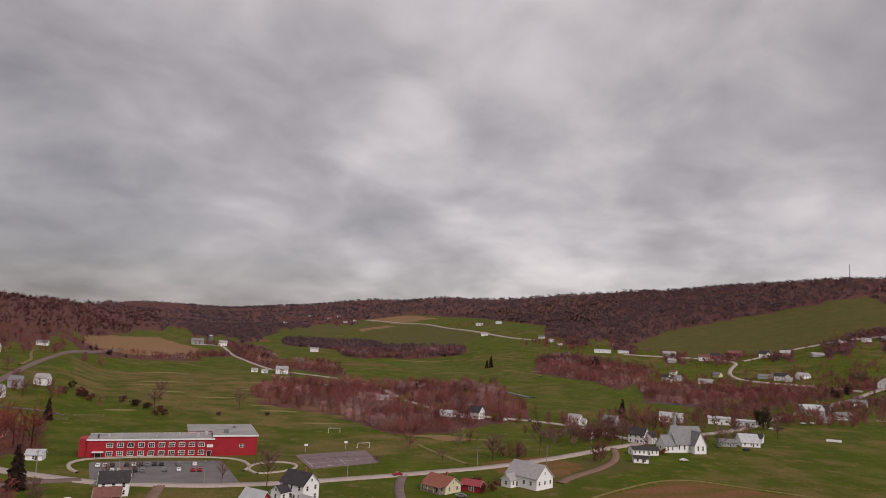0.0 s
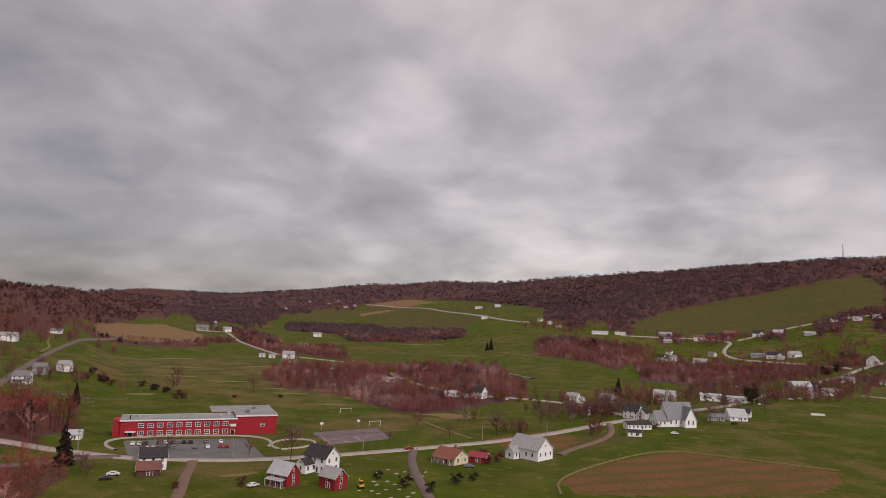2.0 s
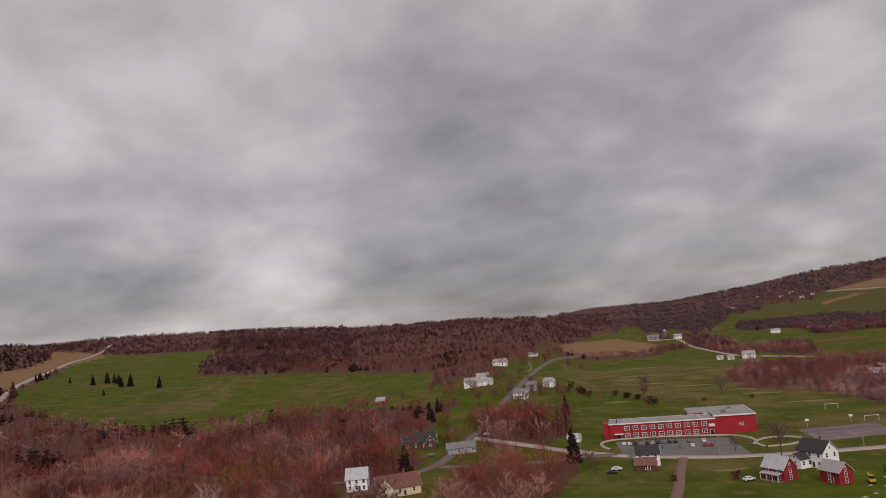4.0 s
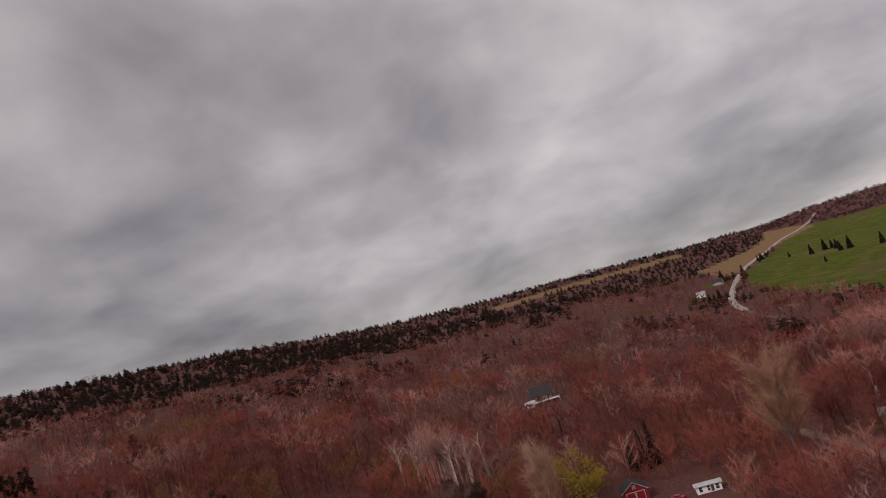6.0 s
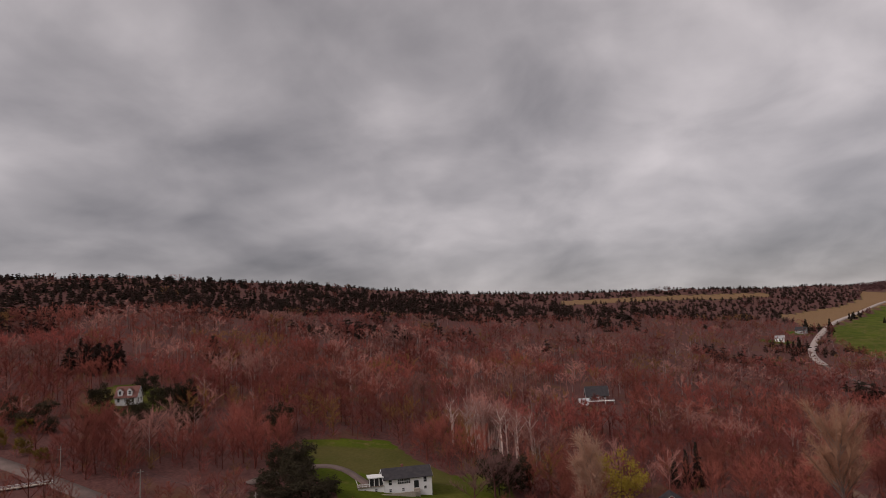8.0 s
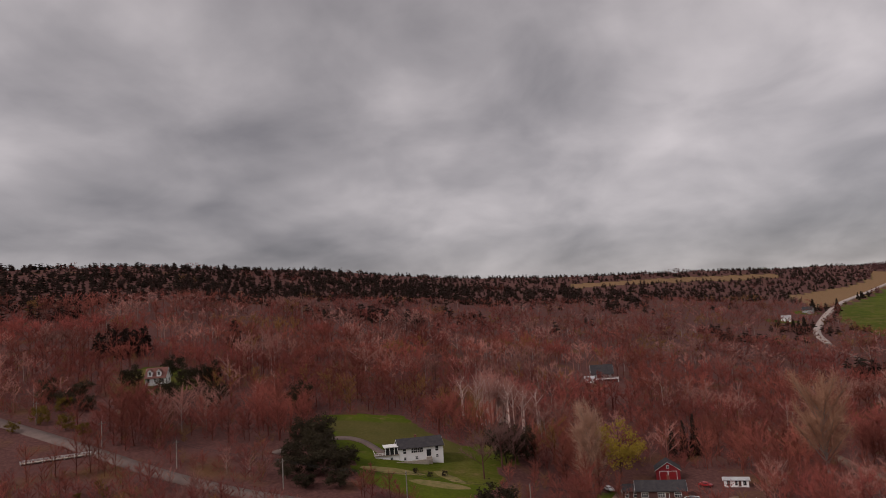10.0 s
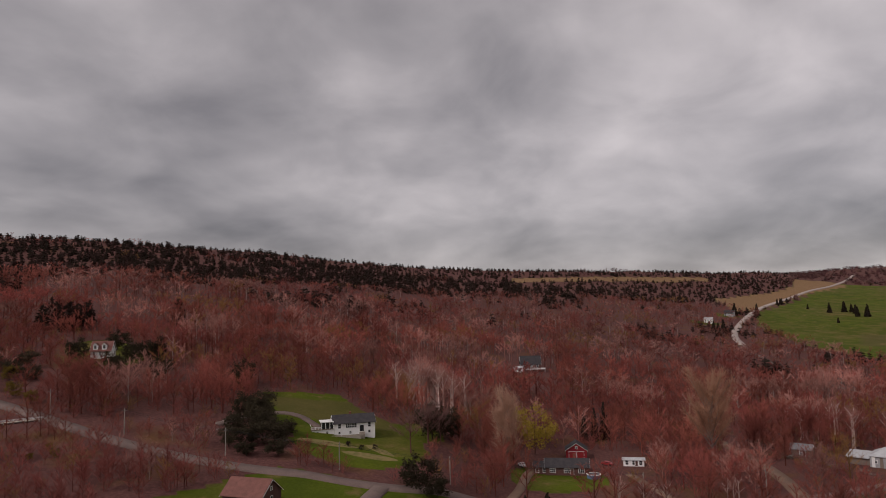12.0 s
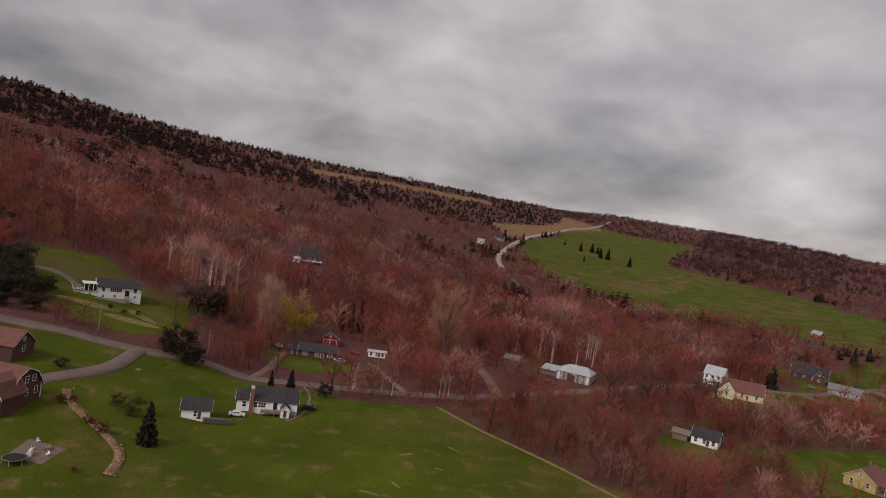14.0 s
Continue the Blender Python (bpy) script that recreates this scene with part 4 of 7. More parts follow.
def house(label, x, y, turn, L, D, H, R, wall, roof, storeys=2, counts=(3, 3, 2, 2), kind="sash", chim=True, door=True, ell=None, name="house", porch=False, category="house", group=""):
    """A gabled house; its ridge runs along its own x, its front looks to its own -y."""
    root = tagged(new(name), label, category, group)
    k = 0.87 if y > 330 else 1.0
    root.matrix_world = site(x, y, turn) @ Matrix.Diagonal((k, k, k, 1))
    m = gable_body(root, L, D, H, R, wall, roof)
    fill_windows(root, m, L, D, H, storeys, counts, kind, True, R)
    if door:
        put_door(root, m, L * 0.12, -D / 2)
    if chim:
        chimney(root, m, L * 0.18, 0.3, H + R - 0.2)
    if ell:
        ex, ey, et, el, ed, eh, er = ell
        me = gable_body(root, el, ed, eh, er, wall, roof, 0.35, x=ex, y=ey, turn=et)
        fill_windows(root, me, el, ed, eh, max(1, round(eh / 2.9)), (2, 2, 1, 1), "sash", True, er)
    if porch:
        part("porch_roof", prism([(-D / 2 - 2.2, 2.35), (-D / 2, 2.9), (-D / 2, 3.02), (-D / 2 - 2.3, 2.47)], -L * 0.45, L * 0.45), roof, root, m=m)
        for u in (-0.42, -0.14, 0.14, 0.42):
            part("porch_post", boxes((-0.07, 0.07, -0.07, 0.07, -0.3, 2.4)), TRIM, root, m=m @ pose(u * L, -D / 2 - 2.1, 0))
        part("porch_floor", boxes((-L * 0.45, L * 0.45, -D / 2 - 2.3, -D / 2, -1.0, 0.15)), WOOD, root, m=m)
    return root


def school():
    root = tagged(new("school_building"), "long two-storey red school with white windows and flat grey roofs", "school")
    ax, ay = -181.5, 288.5
    root.matrix_world = pose(ax, ay, float(ground(-147, 311)) + 0.15, 0, 0, 27)
    L, D, H = 53.0, 17.0, 7.6
    part("wall", boxes((0, L, 0, D, -1.5, H)), SCHOOLRED, root)
    part("stair_tower", boxes((-3.4, 0.8, 1.6, 11, -1.5, H + 0.4)), SCHOOLRED, root)
    part("roof", boxes((-0.35, L + 0.35, -0.45, D + 0.35, H, H + 0.45)), FLATROOF, root)
    part("roof_edge", boxes((-0.42, L + 0.42, -0.55, -0.45, H - 0.1, H + 0.55), (-0.42, L + 0.42, D + 0.35, D + 0.45, H - 0.1, H + 0.55)), TRIM, root, "pale metal roof edge")
    first, pitch = 9.0, 4.3
    for k in range(10):
        for zc in (1.8, 5.4):
            put_window("school", root, pose(first + k * pitch, 0, zc))
    for k in range(11):
        part("pilaster", boxes((-0.22, 0.22, -0.28, 0.02, -1, H)), SCHOOLRED, root, m=pose(first + (k - 0.5) * pitch, 0, 0))
    part("entrance_canopy", boxes((2.2, 6.8, -2.2, 0.0, 2.5, 2.85)), TRIM, root)
    put_door(root, Matrix.Identity(4), 4.5, 0, 0, GLASS, 2.2, 2.2)
    part("sign_band", boxes((49.6, 52.8, -0.2, 0.02, 4.0, 5.3)), TRIM, root, "pale wall panel over the entrance")
    put_door(root, Matrix.Identity(4), 51.2, 0, 0, GLASS, 1.8, 2.2)
    # the hall wing at the far end
    part("wing_wall", prism([(-1, -1.5), (36, -1.5), (36, 8.6), (-1, 8.6)], 53.02, 73.0), SCHOOLRED, root, m=pose(0, 3, 0))
    part("wing_wall", boxes((42, 53, 17.6, 39, -1.5, 8.6)), SCHOOLRED, root)
    part("wing_roof", boxes((52.7, 73.4, 1.6, 39.4, 8.6, 9.05)), FLATROOF, root)
    part("wing_roof", boxes((41.6, 52.68, 17.3, 39.4, 8.6, 9.05)), FLATROOF, root)
    part("wing_roof_edge", boxes((52.6, 73.5, 1.45, 1.6, 8.5, 9.2), (73.4, 73.52, 1.6, 39.4, 8.5, 9.2)), TRIM, root, "pale metal roof edge")
    for u in (14, 18, 22):
        put_window("wide", root, pose(73.0, u, 4.2, 0, 0, 90))
    put_window("wide", root, pose(66, 2, 4.2))
    for u, v, s in ((8, 8, 1.0), (18, 12, 0.6), (28, 6, 0.6), (38, 13, 0.9), (46, 7, 1.4), (50, 12, 1.6)):
        part("roof_vent", boxes((-s / 2, s / 2, -s / 2, s / 2, 0, s * 0.9)), STEEL, root, m=pose(u, v, H + 0.45))
    for u, v, s in ((59, 10, 2.2), (64, 26, 1.4)):
        part("roof_vent", boxes((-s / 2, s / 2, -s / 2, s / 2, 0, s * 0.8)), CARGREY, root, m=pose(u, v, 9.05))
    part("flue", boxes((-0.25, 0.25, -0.25, 0.25, 0, 1.9)), TYRE, root, m=pose(4, 3, H + 0.45))


school()
draped("parking_lot", [(-150, 241), (-99, 261), (-126, 305), (-176, 281)], LOT, 0.16, "grey asphalt school car park with faded bays", "car park")
KERBS = [("kerb_walk", 1.5, [(-166, 259), (-174, 265), (-180, 275), (-180, 286), (-172, 292), (-155, 301), (-131, 311), (-118, 308), (-109, 295), (-108, 284)]),
         ("kerb_walk", 1.2, [(-101, 281), (-108, 288), (-110, 299), (-105, 308), (-96, 309), (-89, 301), (-92, 288), (-101, 281)])]
for kerb_name, kerb_width, kerb_line in KERBS:
    v, f = ribbon(kerb_line, kerb_width, 0.30, 1.2)
    tagged(new(kerb_name, mesh_from(kerb_name, v, f, [CONCRETE])), "pale concrete walk curving round the car park", "pavement", kind="structure")
draped("sports_court", [(-83, 297), (-56, 323), (-70, 355), (-101, 330)], COURT, 0.14, "faded purple-grey asphalt sports court with white lines", "court")


def court_lines():
    a, b, c, d = (np.array(p, float) for p in ((-83, 297), (-56, 323), (-70, 355), (-101, 330)))

    def at(u, v):
        return (a + (b - a) * u) * (1 - v) + (d + (c - d) * u) * v
    for k, (p, q) in enumerate([((0.06, 0.08), (0.94, 0.08)), ((0.06, 0.92), (0.94, 0.92)), ((0.06, 0.08), (0.06, 0.92)), ((0.94, 0.08), (0.94, 0.92)), ((0.06, 0.5), (0.94, 0.5)),
                                ((0.5, 0.08), (0.5, 0.92)), ((0.28, 0.08), (0.28, 0.92)), ((0.72, 0.08), (0.72, 0.92)), ((0.06, 0.3), (0.94, 0.3)), ((0.06, 0.7), (0.94, 0.7))]):
        p, q = at(*p), at(*q)
        s = np.array([-(q - p)[1], (q - p)[0]]) / np.linalg.norm(q - p) * 0.14
        n = 14
        rows = [(p + (q - p) * k2 / n) for k2 in range(n + 1)]
        v = [(w[0], w[1], float(ground(w[0], w[1])) + 0.36 + 0.004 * (k % 3)) for r in rows for w in (r - s, r + s)]
        f = [(2 * i, 2 * i + 1, 2 * i + 3, 2 * i + 2) for i in range(n)]
        tagged(new("court_line", mesh_from("court_line", v, f, [LINE])), "white painted line on the sports court", "marking", kind="structure")


court_lines()


def church():
    root = tagged(new("church"), "pale wooden church with grey shingle roofs and a small pointed spire", "church")
    root.matrix_world = site(102, 404, 18) @ Matrix.Diagonal((0.92, 1.05, 1.0, 1))
    m = gable_body(root, 19, 11, 4.6, 9.0, WHITE, SLATE, x=2)
    for k in range(5):
        for s, turn in ((-1, 0), (1, 180)):
            put_window("tall", root, pose(-5.5 + k * 3.7, s * 5.5, 2.7, 0, 0, turn))
    gable_body(root, 13, 8, 4.6, 7.0, WHITE, SLATE, x=6, y=-3, turn=90)
    for u in (-1.6, 1.6):
        put_window("tall", root, pose(6 + u, -9.5, 2.8))
    gable_body(root, 8, 9, 3.6, 5.0, WHITE, SLATE, x=-11, y=-1)
    put_window("sash", root, pose(-13, -5.5, 1.9))
    put_window("sash", root, pose(-10, -5.5, 1.9))
    put_window("sash", root, pose(-15, -1, 1.9, 0, 0, -90))
    put_door(root, Matrix.Identity(4), -15, 1.5, -90)
    part("tower", boxes((-1.6, 1.6, -1.6, 1.6, 7, 12.2), (-1.9, 1.9, -1.9, 1.9, 12.2, 12.5)), WHITE, root, m=pose(-4, 2, 0))
    bm = bmesh.new()
    base = [bm.verts.new((1.8 * math.cos(a), 1.8 * math.sin(a), 12.5)) for a in (radians(45 * k) for k in range(8))]
    tip = bm.verts.new((0, 0, 21.5))
    for k in range(8):
        bm.faces.new((base[k], base[(k + 1) % 8], tip))
    bm.faces.new(base[::-1])
    part("spire", bm, SLATE, root, "tapering grey shingled spire", pose(-4, 2, 0))
    return root


church()


def hall():
    root = tagged(new("village_hall"), "plain white clapboard hall with pale roof and small wing", "hall")
    root.matrix_world = site(12, 293, -40)
    m = gable_body(root, 16, 11, 4.6, 4.8, WHITE, PALEROOF)
    fill_windows(root, m, 16, 11, 4.6, 1, (0, 4, 2, 3), "sash", True, 4.8)
    for u in (1.5, 5):
        put_window("sash", root, m @ pose(u, -5.5, 2.3))
    w = gable_body(root, 5.5, 5, 3.0, 2.0, WHITE, PALEROOF, x=-4.0, y=-7.6, turn=90)
    put_window("sash", root, w @ pose(-1, -2.5, 1.6))
    put_window("sash", root, w @ pose(-2.75, 0, 1.6, 0, 0, -90))
    put_door(root, w, 1.2, -2.5)


hall()

# ---- along the village road
house("white farmhouse with a dark roof and a lower wing", -72, 245, -28, 11.5, 8, 6.0, 3.6, WHITE, BLACKROOF, counts=(3, 3, 2, 2), ell=(-2.5, -6.0, 90, 6, 5, 3.4, 2.0))
house("red board barn-house with a pale sheet metal roof", -79, 220, -25, 9, 6.8, 4.4, 3.6, REDWALL, TINROOF, counts=(2, 2, 1, 1), chim=False, porch=True, name="barn")
house("dark red barn with a grey roof beside the farmhouse", -61, 220, -32, 8, 6, 4.2, 2.8, REDWALL, PALEROOF, counts=(1, 1, 1, 1), chim=False, name="barn")
house("cream bungalow with a weathered red roof", -23, 274, -37, 12, 9, 3.0, 2.8, CREAM, REDROOF, storeys=1, counts=(3, 3, 2, 2), porch=True, name="bungalow")
house("small dark red garden shed with a red roof", -11, 277, -20, 8, 5, 2.6, 1.6, REDWALL, FADEDRED, storeys=1, counts=(1, 0, 0, 0), chim=False, name="shed", category="shed")
house("white house with a black roof above a dark lean-to", -134.5, 232, 27, 9.6, 7.5, 4.8, 3.0, WHITE, BLACKROOF, counts=(3, 2, 2, 2))
house("dark weathered shed in front of the white house", -131, 222.5, 27, 8, 8, 2.4, 2.2, BROWNWALL, BROWNROOF, storeys=1, counts=(1, 0, 1, 1), chim=False, name="shed", category="shed")
house("long low white store with a black roof", 77, 385, 16, 17, 7, 3.2, 1.8, WHITE, BLACKROOF, storeys=1, counts=(6, 5, 1, 1), name="store", category="shop")
house("small white outbuilding with a dark roof", 71, 362, 0, 8.5, 5, 2.6, 1.2, WHITE, BLACKROOF, storeys=1, counts=(2, 2, 1, 1), chim=False, name="outbuilding", category="shed")
house("white village house with a dark shingle roof", 82, 424, -36, 11.5, 9, 5.6, 4.2, WHITE, BLACKROOF, ell=(6, 6, 90, 12, 7, 4.4, 3.0))
house("white house with a pale roof behind the church", 128, 537, -22, 19, 9, 4.4, 4.2, WHITE, TINROOF, storeys=1, counts=(4, 4, 2, 2))
house("white two-storey house beside the valley road", 51, 491, -26, 10, 7.5, 5.4, 3.0, WHITE, PALEROOF, ell=(6, 1, 0, 6, 5, 3.4, 2.0))
house("grey village house with a dark roof", 76, 490, -38, 11, 8.5, 5.2, 3.4, GREYWALL, GREYROOF)
house("small white cottage with a steep roof", 54, 433, -50, 6, 5, 3.6, 3.0, WHITE, GREYROOF, storeys=1, counts=(2, 2, 1, 1))
house("low pale garage workshop with wide dark doors", 166, 546, -17, 18, 13, 5.0, 1.4, WHITE, TINROOF, storeys=1, counts=(3, 4, 1, 1), kind="wide", chim=False, name="workshop", category="workshop")
house("lower pale workshop with a flat metal roof", 184, 540, -17, 16, 12, 4.4, 1.0, WHITE, TINROOF, storeys=1, counts=(3, 3, 1, 1), kind="wide", chim=False, name="workshop", category="workshop")
house("white barn with a broad pale metal roof", 149, 436, 6, 13, 12, 2.8, 5.2, WHITE, TINROOF, storeys=1, counts=(3, 3, 1, 1), chim=False, name="barn", category="barn")
house("grey house with a low roof beside the pale barn", 135, 430, 0, 11, 7, 2.8, 2.0, GREYWALL, GREYROOF, storeys=1, counts=(3, 3, 1, 1))
house("small dark-roofed house behind the pale barn", 160, 452, -30, 9, 7, 3.4, 2.8, WHITE, BLACKROOF, storeys=1, counts=(2, 2, 1, 1))
house("long grey barn with tall walls and a white roof", 284, 662, 14, 22, 12, 6.0, 5.0, GREYWALL, TINROOF, counts=(6, 6, 2, 2), chim=False, name="barn", category="barn")
house("slate-roofed white house among the village houses", 298, 634, 12, 17, 10, 3.4, 3.8, WHITE, GREYROOF, storeys=1)
house("grey cottage beside the road", 268, 601, 10, 10, 7, 3.0, 2.6, GREYWALL, GREYROOF, storeys=1)
house("dark brown two-storey house behind the slate roof", 296, 668, -40, 13, 10, 5.4, 4.6, BROWNWALL, BLACKROOF)
house("low grey sheds behind the long barn", 305, 715, -10, 22, 9, 3.4, 2.2, GREYWALL, PALEROOF, storeys=1, counts=(4, 4, 1, 1), chim=False, name="shed", category="shed")
house("white roadside house with a pale roof", 392, 798, -15, 18, 10, 4.6, 3.4, WHITE, GREYROOF)
house("long white bungalow near the road bend", 440, 800, -18, 22, 9, 3.2, 2.4, WHITE, PALEROOF, storeys=1, counts=(5, 5, 1, 1))
house("white gabled house on the far side of the road", 483, 918, 50, 15, 14, 6.4, 6.5, WHITE, PALEROOF)
house("white farmhouse in the field beyond the stream", 392, 1008, -30, 20, 11, 6.0, 5.0, WHITE, BLACKROOF, counts=(4, 4, 2, 2), ell=(12, -6, 90, 16, 10, 5.6, 4.4))
house("white barn beside the farmhouse beyond the stream", 420, 1004, 10, 20, 10, 5.0, 4.5, WHITE, PALEROOF, counts=(4, 4, 2, 2), chim=False, name="barn", category="barn")
house("pale grey bungalow across the fields", 378, 1030, -12, 22, 9, 3.6, 3.0, GREYWALL, GREYROOF, storeys=1)
house("white house with dark roof on the slope", 232, 1010, -40, 15, 10, 6.2, 4.6, WHITE, BLACKROOF, ell=(9, -5, 90, 10, 8, 4.4, 3.0))
house("white gabled cottage beside the stream woods", 252, 1018, 30, 14, 10, 5.2, 4.4, WHITE, GREYROOF, storeys=1)
house("white and brick-red house at the bend", 345, 1215, -10, 20, 12, 7.0, 5.0, WHITE, BROWNROOF, counts=(5, 5, 2, 2))
house("brick-red house with white porch posts", 366, 1222, -20, 18, 12, 7.4, 5.2, FADEDRED, BLACKROOF, counts=(4, 4, 2, 2), porch=True)
house("large brick-red house at the bend", 402, 1230, -12, 26, 12, 7.6, 4.6, FADEDRED, BROWNROOF, counts=(5, 5, 2, 2), porch=True)
house("white farmhouse with twin black gables", 440, 1200, -16, 20, 12, 6.0, 6.5, WHITE, BLACKROOF, counts=(4, 4, 2, 2), ell=(6, -6, 90, 12, 9, 5, 5))
house("red barn with a bright white metal roof", 470, 1190, -30, 18, 12, 4.6, 5.4, REDWALL, TINROOF, counts=(2, 2, 1, 1), chim=False, name="barn", category="barn")
house("cream house with a low roof by the stream woods", 322, 1066, -50, 14, 10, 4.0, 4.0, CREAM, GREYROOF, storeys=1)
house("pale roofed white bungalow by the stream", 288, 1006, -20, 22, 11, 3.2, 4.6, WHITE, PALEROOF, storeys=1, counts=(4, 4, 1, 1))
house("grey house beside the upper road", 297, 1262, -10, 26, 12, 4.6, 4.6, GREYWALL, PALEROOF, storeys=1, counts=(4, 4, 2, 2))
house("long white farm shed beyond the scrub", 180, 1275, 0, 34, 11, 3.6, 3.0, WHITE, TINROOF, storeys=1, counts=(5, 5, 1, 1), chim=False, name="shed", category="shed")
house("white farm trailer beyond the scrub", 218, 1278, 5, 22, 8, 3.2, 2.0, WHITE, TINROOF, storeys=1, counts=(4, 4, 1, 1), chim=False, name="shed", category="shed")
house("white house with a dark roof beyond the stream", -19, 503, -30, 11, 9, 5.6, 4.4, WHITE, BLACKROOF, ell=(-8, -2, 0, 10, 7, 3.6, 2.4))
house("long white shed in the streamside trees", -40, 508, 2, 14, 7, 3.0, 2.0, WHITE, TINROOF, storeys=1, counts=(3, 3, 1, 1), chim=False, name="shed", category="shed")
house("white mobile home among the bare trees", -104, 586, 10, 20, 6, 3.2, 1.6, WHITE, TINROOF, storeys=1, counts=(5, 4, 1, 1), chim=False)
house("white cottage with a dark roof on the valley road", -150, 700, -20, 12, 8, 3.6, 3.0, WHITE, BLACKROOF, storeys=1)
house("white farmhouse beside the valley road", -266, 801, 12, 16, 9, 6.2, 4.0, WHITE, PALEROOF, counts=(4, 4, 2, 2))
house("small white shed beside the valley road", -284, 792, 10, 8, 6, 3.0, 2.4, WHITE, PALEROOF, storeys=1, counts=(1, 1, 1, 1), chim=False, name="shed", category="shed")
house("white garage beside the valley road", -298, 796, 10, 8, 6, 3.0, 2.4, WHITE, PALEROOF, storeys=1, counts=(1, 1, 1, 1), chim=False, name="garage", category="garage")
house("far white farmhouse across the meadows", -362, 1272, 16, 18, 9, 5.0, 3.6, WHITE, PALEROOF, storeys=1)
house("dark barn beside the silo", -594, 1270, 24, 26, 13, 6.5, 6.0, GREYWALL, GREYROOF, storeys=1, chim=False, name="barn", category="barn")
house("white farmhouse beside the silo", -545, 1275, 20, 18, 11, 6.5, 5.0, WHITE, PALEROOF)
house("white house on the far road", -49, 1652, 0, 18, 10, 5.5, 4.0, WHITE, PALEROOF, counts=(5, 5, 2, 2))
house("white farm buildings on the far road", -77, 2044, 0, 24, 11, 5.0, 4.0, WHITE, TINROOF, counts=(6, 6, 2, 2), chim=False)
house("white barn on the far road", -20, 2040, 8, 20, 11, 5.0, 4.0, WHITE, TINROOF, counts=(5, 5, 2, 2), chim=False, name="barn", category="barn")
for n, (x, y, turn, size, roof) in enumerate([(-867, 2607, 10, 15, GREYROOF), (-885, 3015, 30, 18, PALEROOF), (-775, 2930, -10, 16, BLACKROOF), (-740, 2960, 20, 20, TINROOF), (-644, 2694, 0, 20, PALEROOF), (-610, 2710, 15, 14, TINROOF),
                                              (81, 1520, -20, 14, GREYROOF), (112, 1388, 10, 12, BROWNROOF), (98, 1450, 40, 13, PALEROOF)]):
    house("small white farmhouse among the far woods", x, y, turn, size, 9, 4.6, 3.6, WHITE, roof, counts=(3, 3, 1, 1), chim=False, group="far farmhouses")
for x, y, turn, size, wall, roof in ((502, 1145, 5, 22, GREYWALL, PALEROOF), (579, 1223, 0, 14, WHITE, BLACKROOF), (609, 1208, -10, 16, WHITE, PALEROOF), (639, 1203, -15, 15, WHITE, GREYROOF), (286, 1198, 6, 16, GREYWALL, PALEROOF), (262, 1085, -35, 11, WHITE, BROWNROOF)):
    house("pale roadside house across the valley", x, y, turn, size, 8, 4.0, 3.4, wall, roof, storeys=1, counts=(3, 3, 1, 1), chim=False, group="houses across the valley")
# ---- up the hill road
house("white hillside house with a grey porch and roof", -316, 400, 12, 11, 9, 5.4, 3.6, WHITE, GREYROOF, porch=True)
house("grey weathered house on the hill road", -328, 434, 15, 9.5, 8, 5.6, 3.2, GREYWALL, GREYROOF)
house("white gabled barn on the meadow", -325, 456, 4, 10, 8, 5.2, 3.4, WHITE, PALEROOF, counts=(1, 0, 1, 1), chim=False, name="barn", category="barn")
house("white house with two gables up the hill", -468, 580, 20, 18, 10, 5.0, 4.0, WHITE, PALEROOF, ell=(6, -5, 90, 10, 8, 4.6, 3.4))
house("white bungalow high on the hill road", -495, 688, 20, 13, 8, 3.2, 2.6, WHITE, GREYROOF, storeys=1, counts=(4, 4, 1, 1))
house("white farmhouse with a long wing on the hill", -394, 436, 25, 15, 9, 5.4, 4.0, WHITE, PALEROOF, ell=(14, 4, 0, 14, 8, 4.4, 3.4))
house("white barn behind the hill farmhouse", -404, 466, 30, 14, 9, 4.4, 3.6, WHITE, PALEROOF, counts=(2, 2, 1, 1), chim=False, name="barn", category="barn")
house("small red house with white gables in the meadow", -455, 380, 20, 10, 8, 3.4, 3.4, REDWALL, PALEROOF, storeys=1)
house("low white roofed garden shed below the hill road", -196, 276, 20, 6.5, 5.5, 2.2, 1.8, WHITE, TINROOF, storeys=1, counts=(1, 1, 0, 0), chim=False, name="shed", category="shed")
house("dark house with white trimmed gables by the junction", -276, 240, 48, 19, 9, 3.6, 4.6, BROWNWALL, BLACKROOF, storeys=1, counts=(4, 4, 2, 2), ell=(5.5, -4, 90, 8, 6.5, 3.6, 3.8))
house("low grey house beside the junction", -240, 234, 48, 15, 8, 3.0, 2.4, GREYWALL, GREYROOF, storeys=1, counts=(4, 4, 1, 1))
house("long cream house with faded roof and steep gables", -206, 153, 62, 18, 7.5, 3.6, 4.4, CREAM, BROWNROOF, storeys=1, counts=(3, 4, 2, 2), ell=(-7, -3.5, 90, 9, 7, 3.6, 4.4))
house("white house with a pale metal roof in the trees", -231, 154, 40, 9, 7.5, 5.2, 3.8, WHITE, TINROOF)
house("tan bungalow with brown shingle roof and side porch", -102, 130, 120, 11, 9, 3.0, 3.0, TAN, BROWNROOF, storeys=1, counts=(3, 3, 2, 2), porch=True, name="bungalow")
house("small white cottage with a black roof and wooden deck", -129, 92, 50, 8.5, 6.5, 2.8, 2.4, WHITE, BLACKROOF, storeys=1, counts=(3, 3, 1, 1), chim=False)
house("weathered wooden lean-to beside the cottage", -133, 85, 50, 5, 4.5, 2.2, 1.0, WOOD, WOOD, storeys=1, counts=(0, 0, 0, 0), chim=False, door=False, name="shed", category="shed")
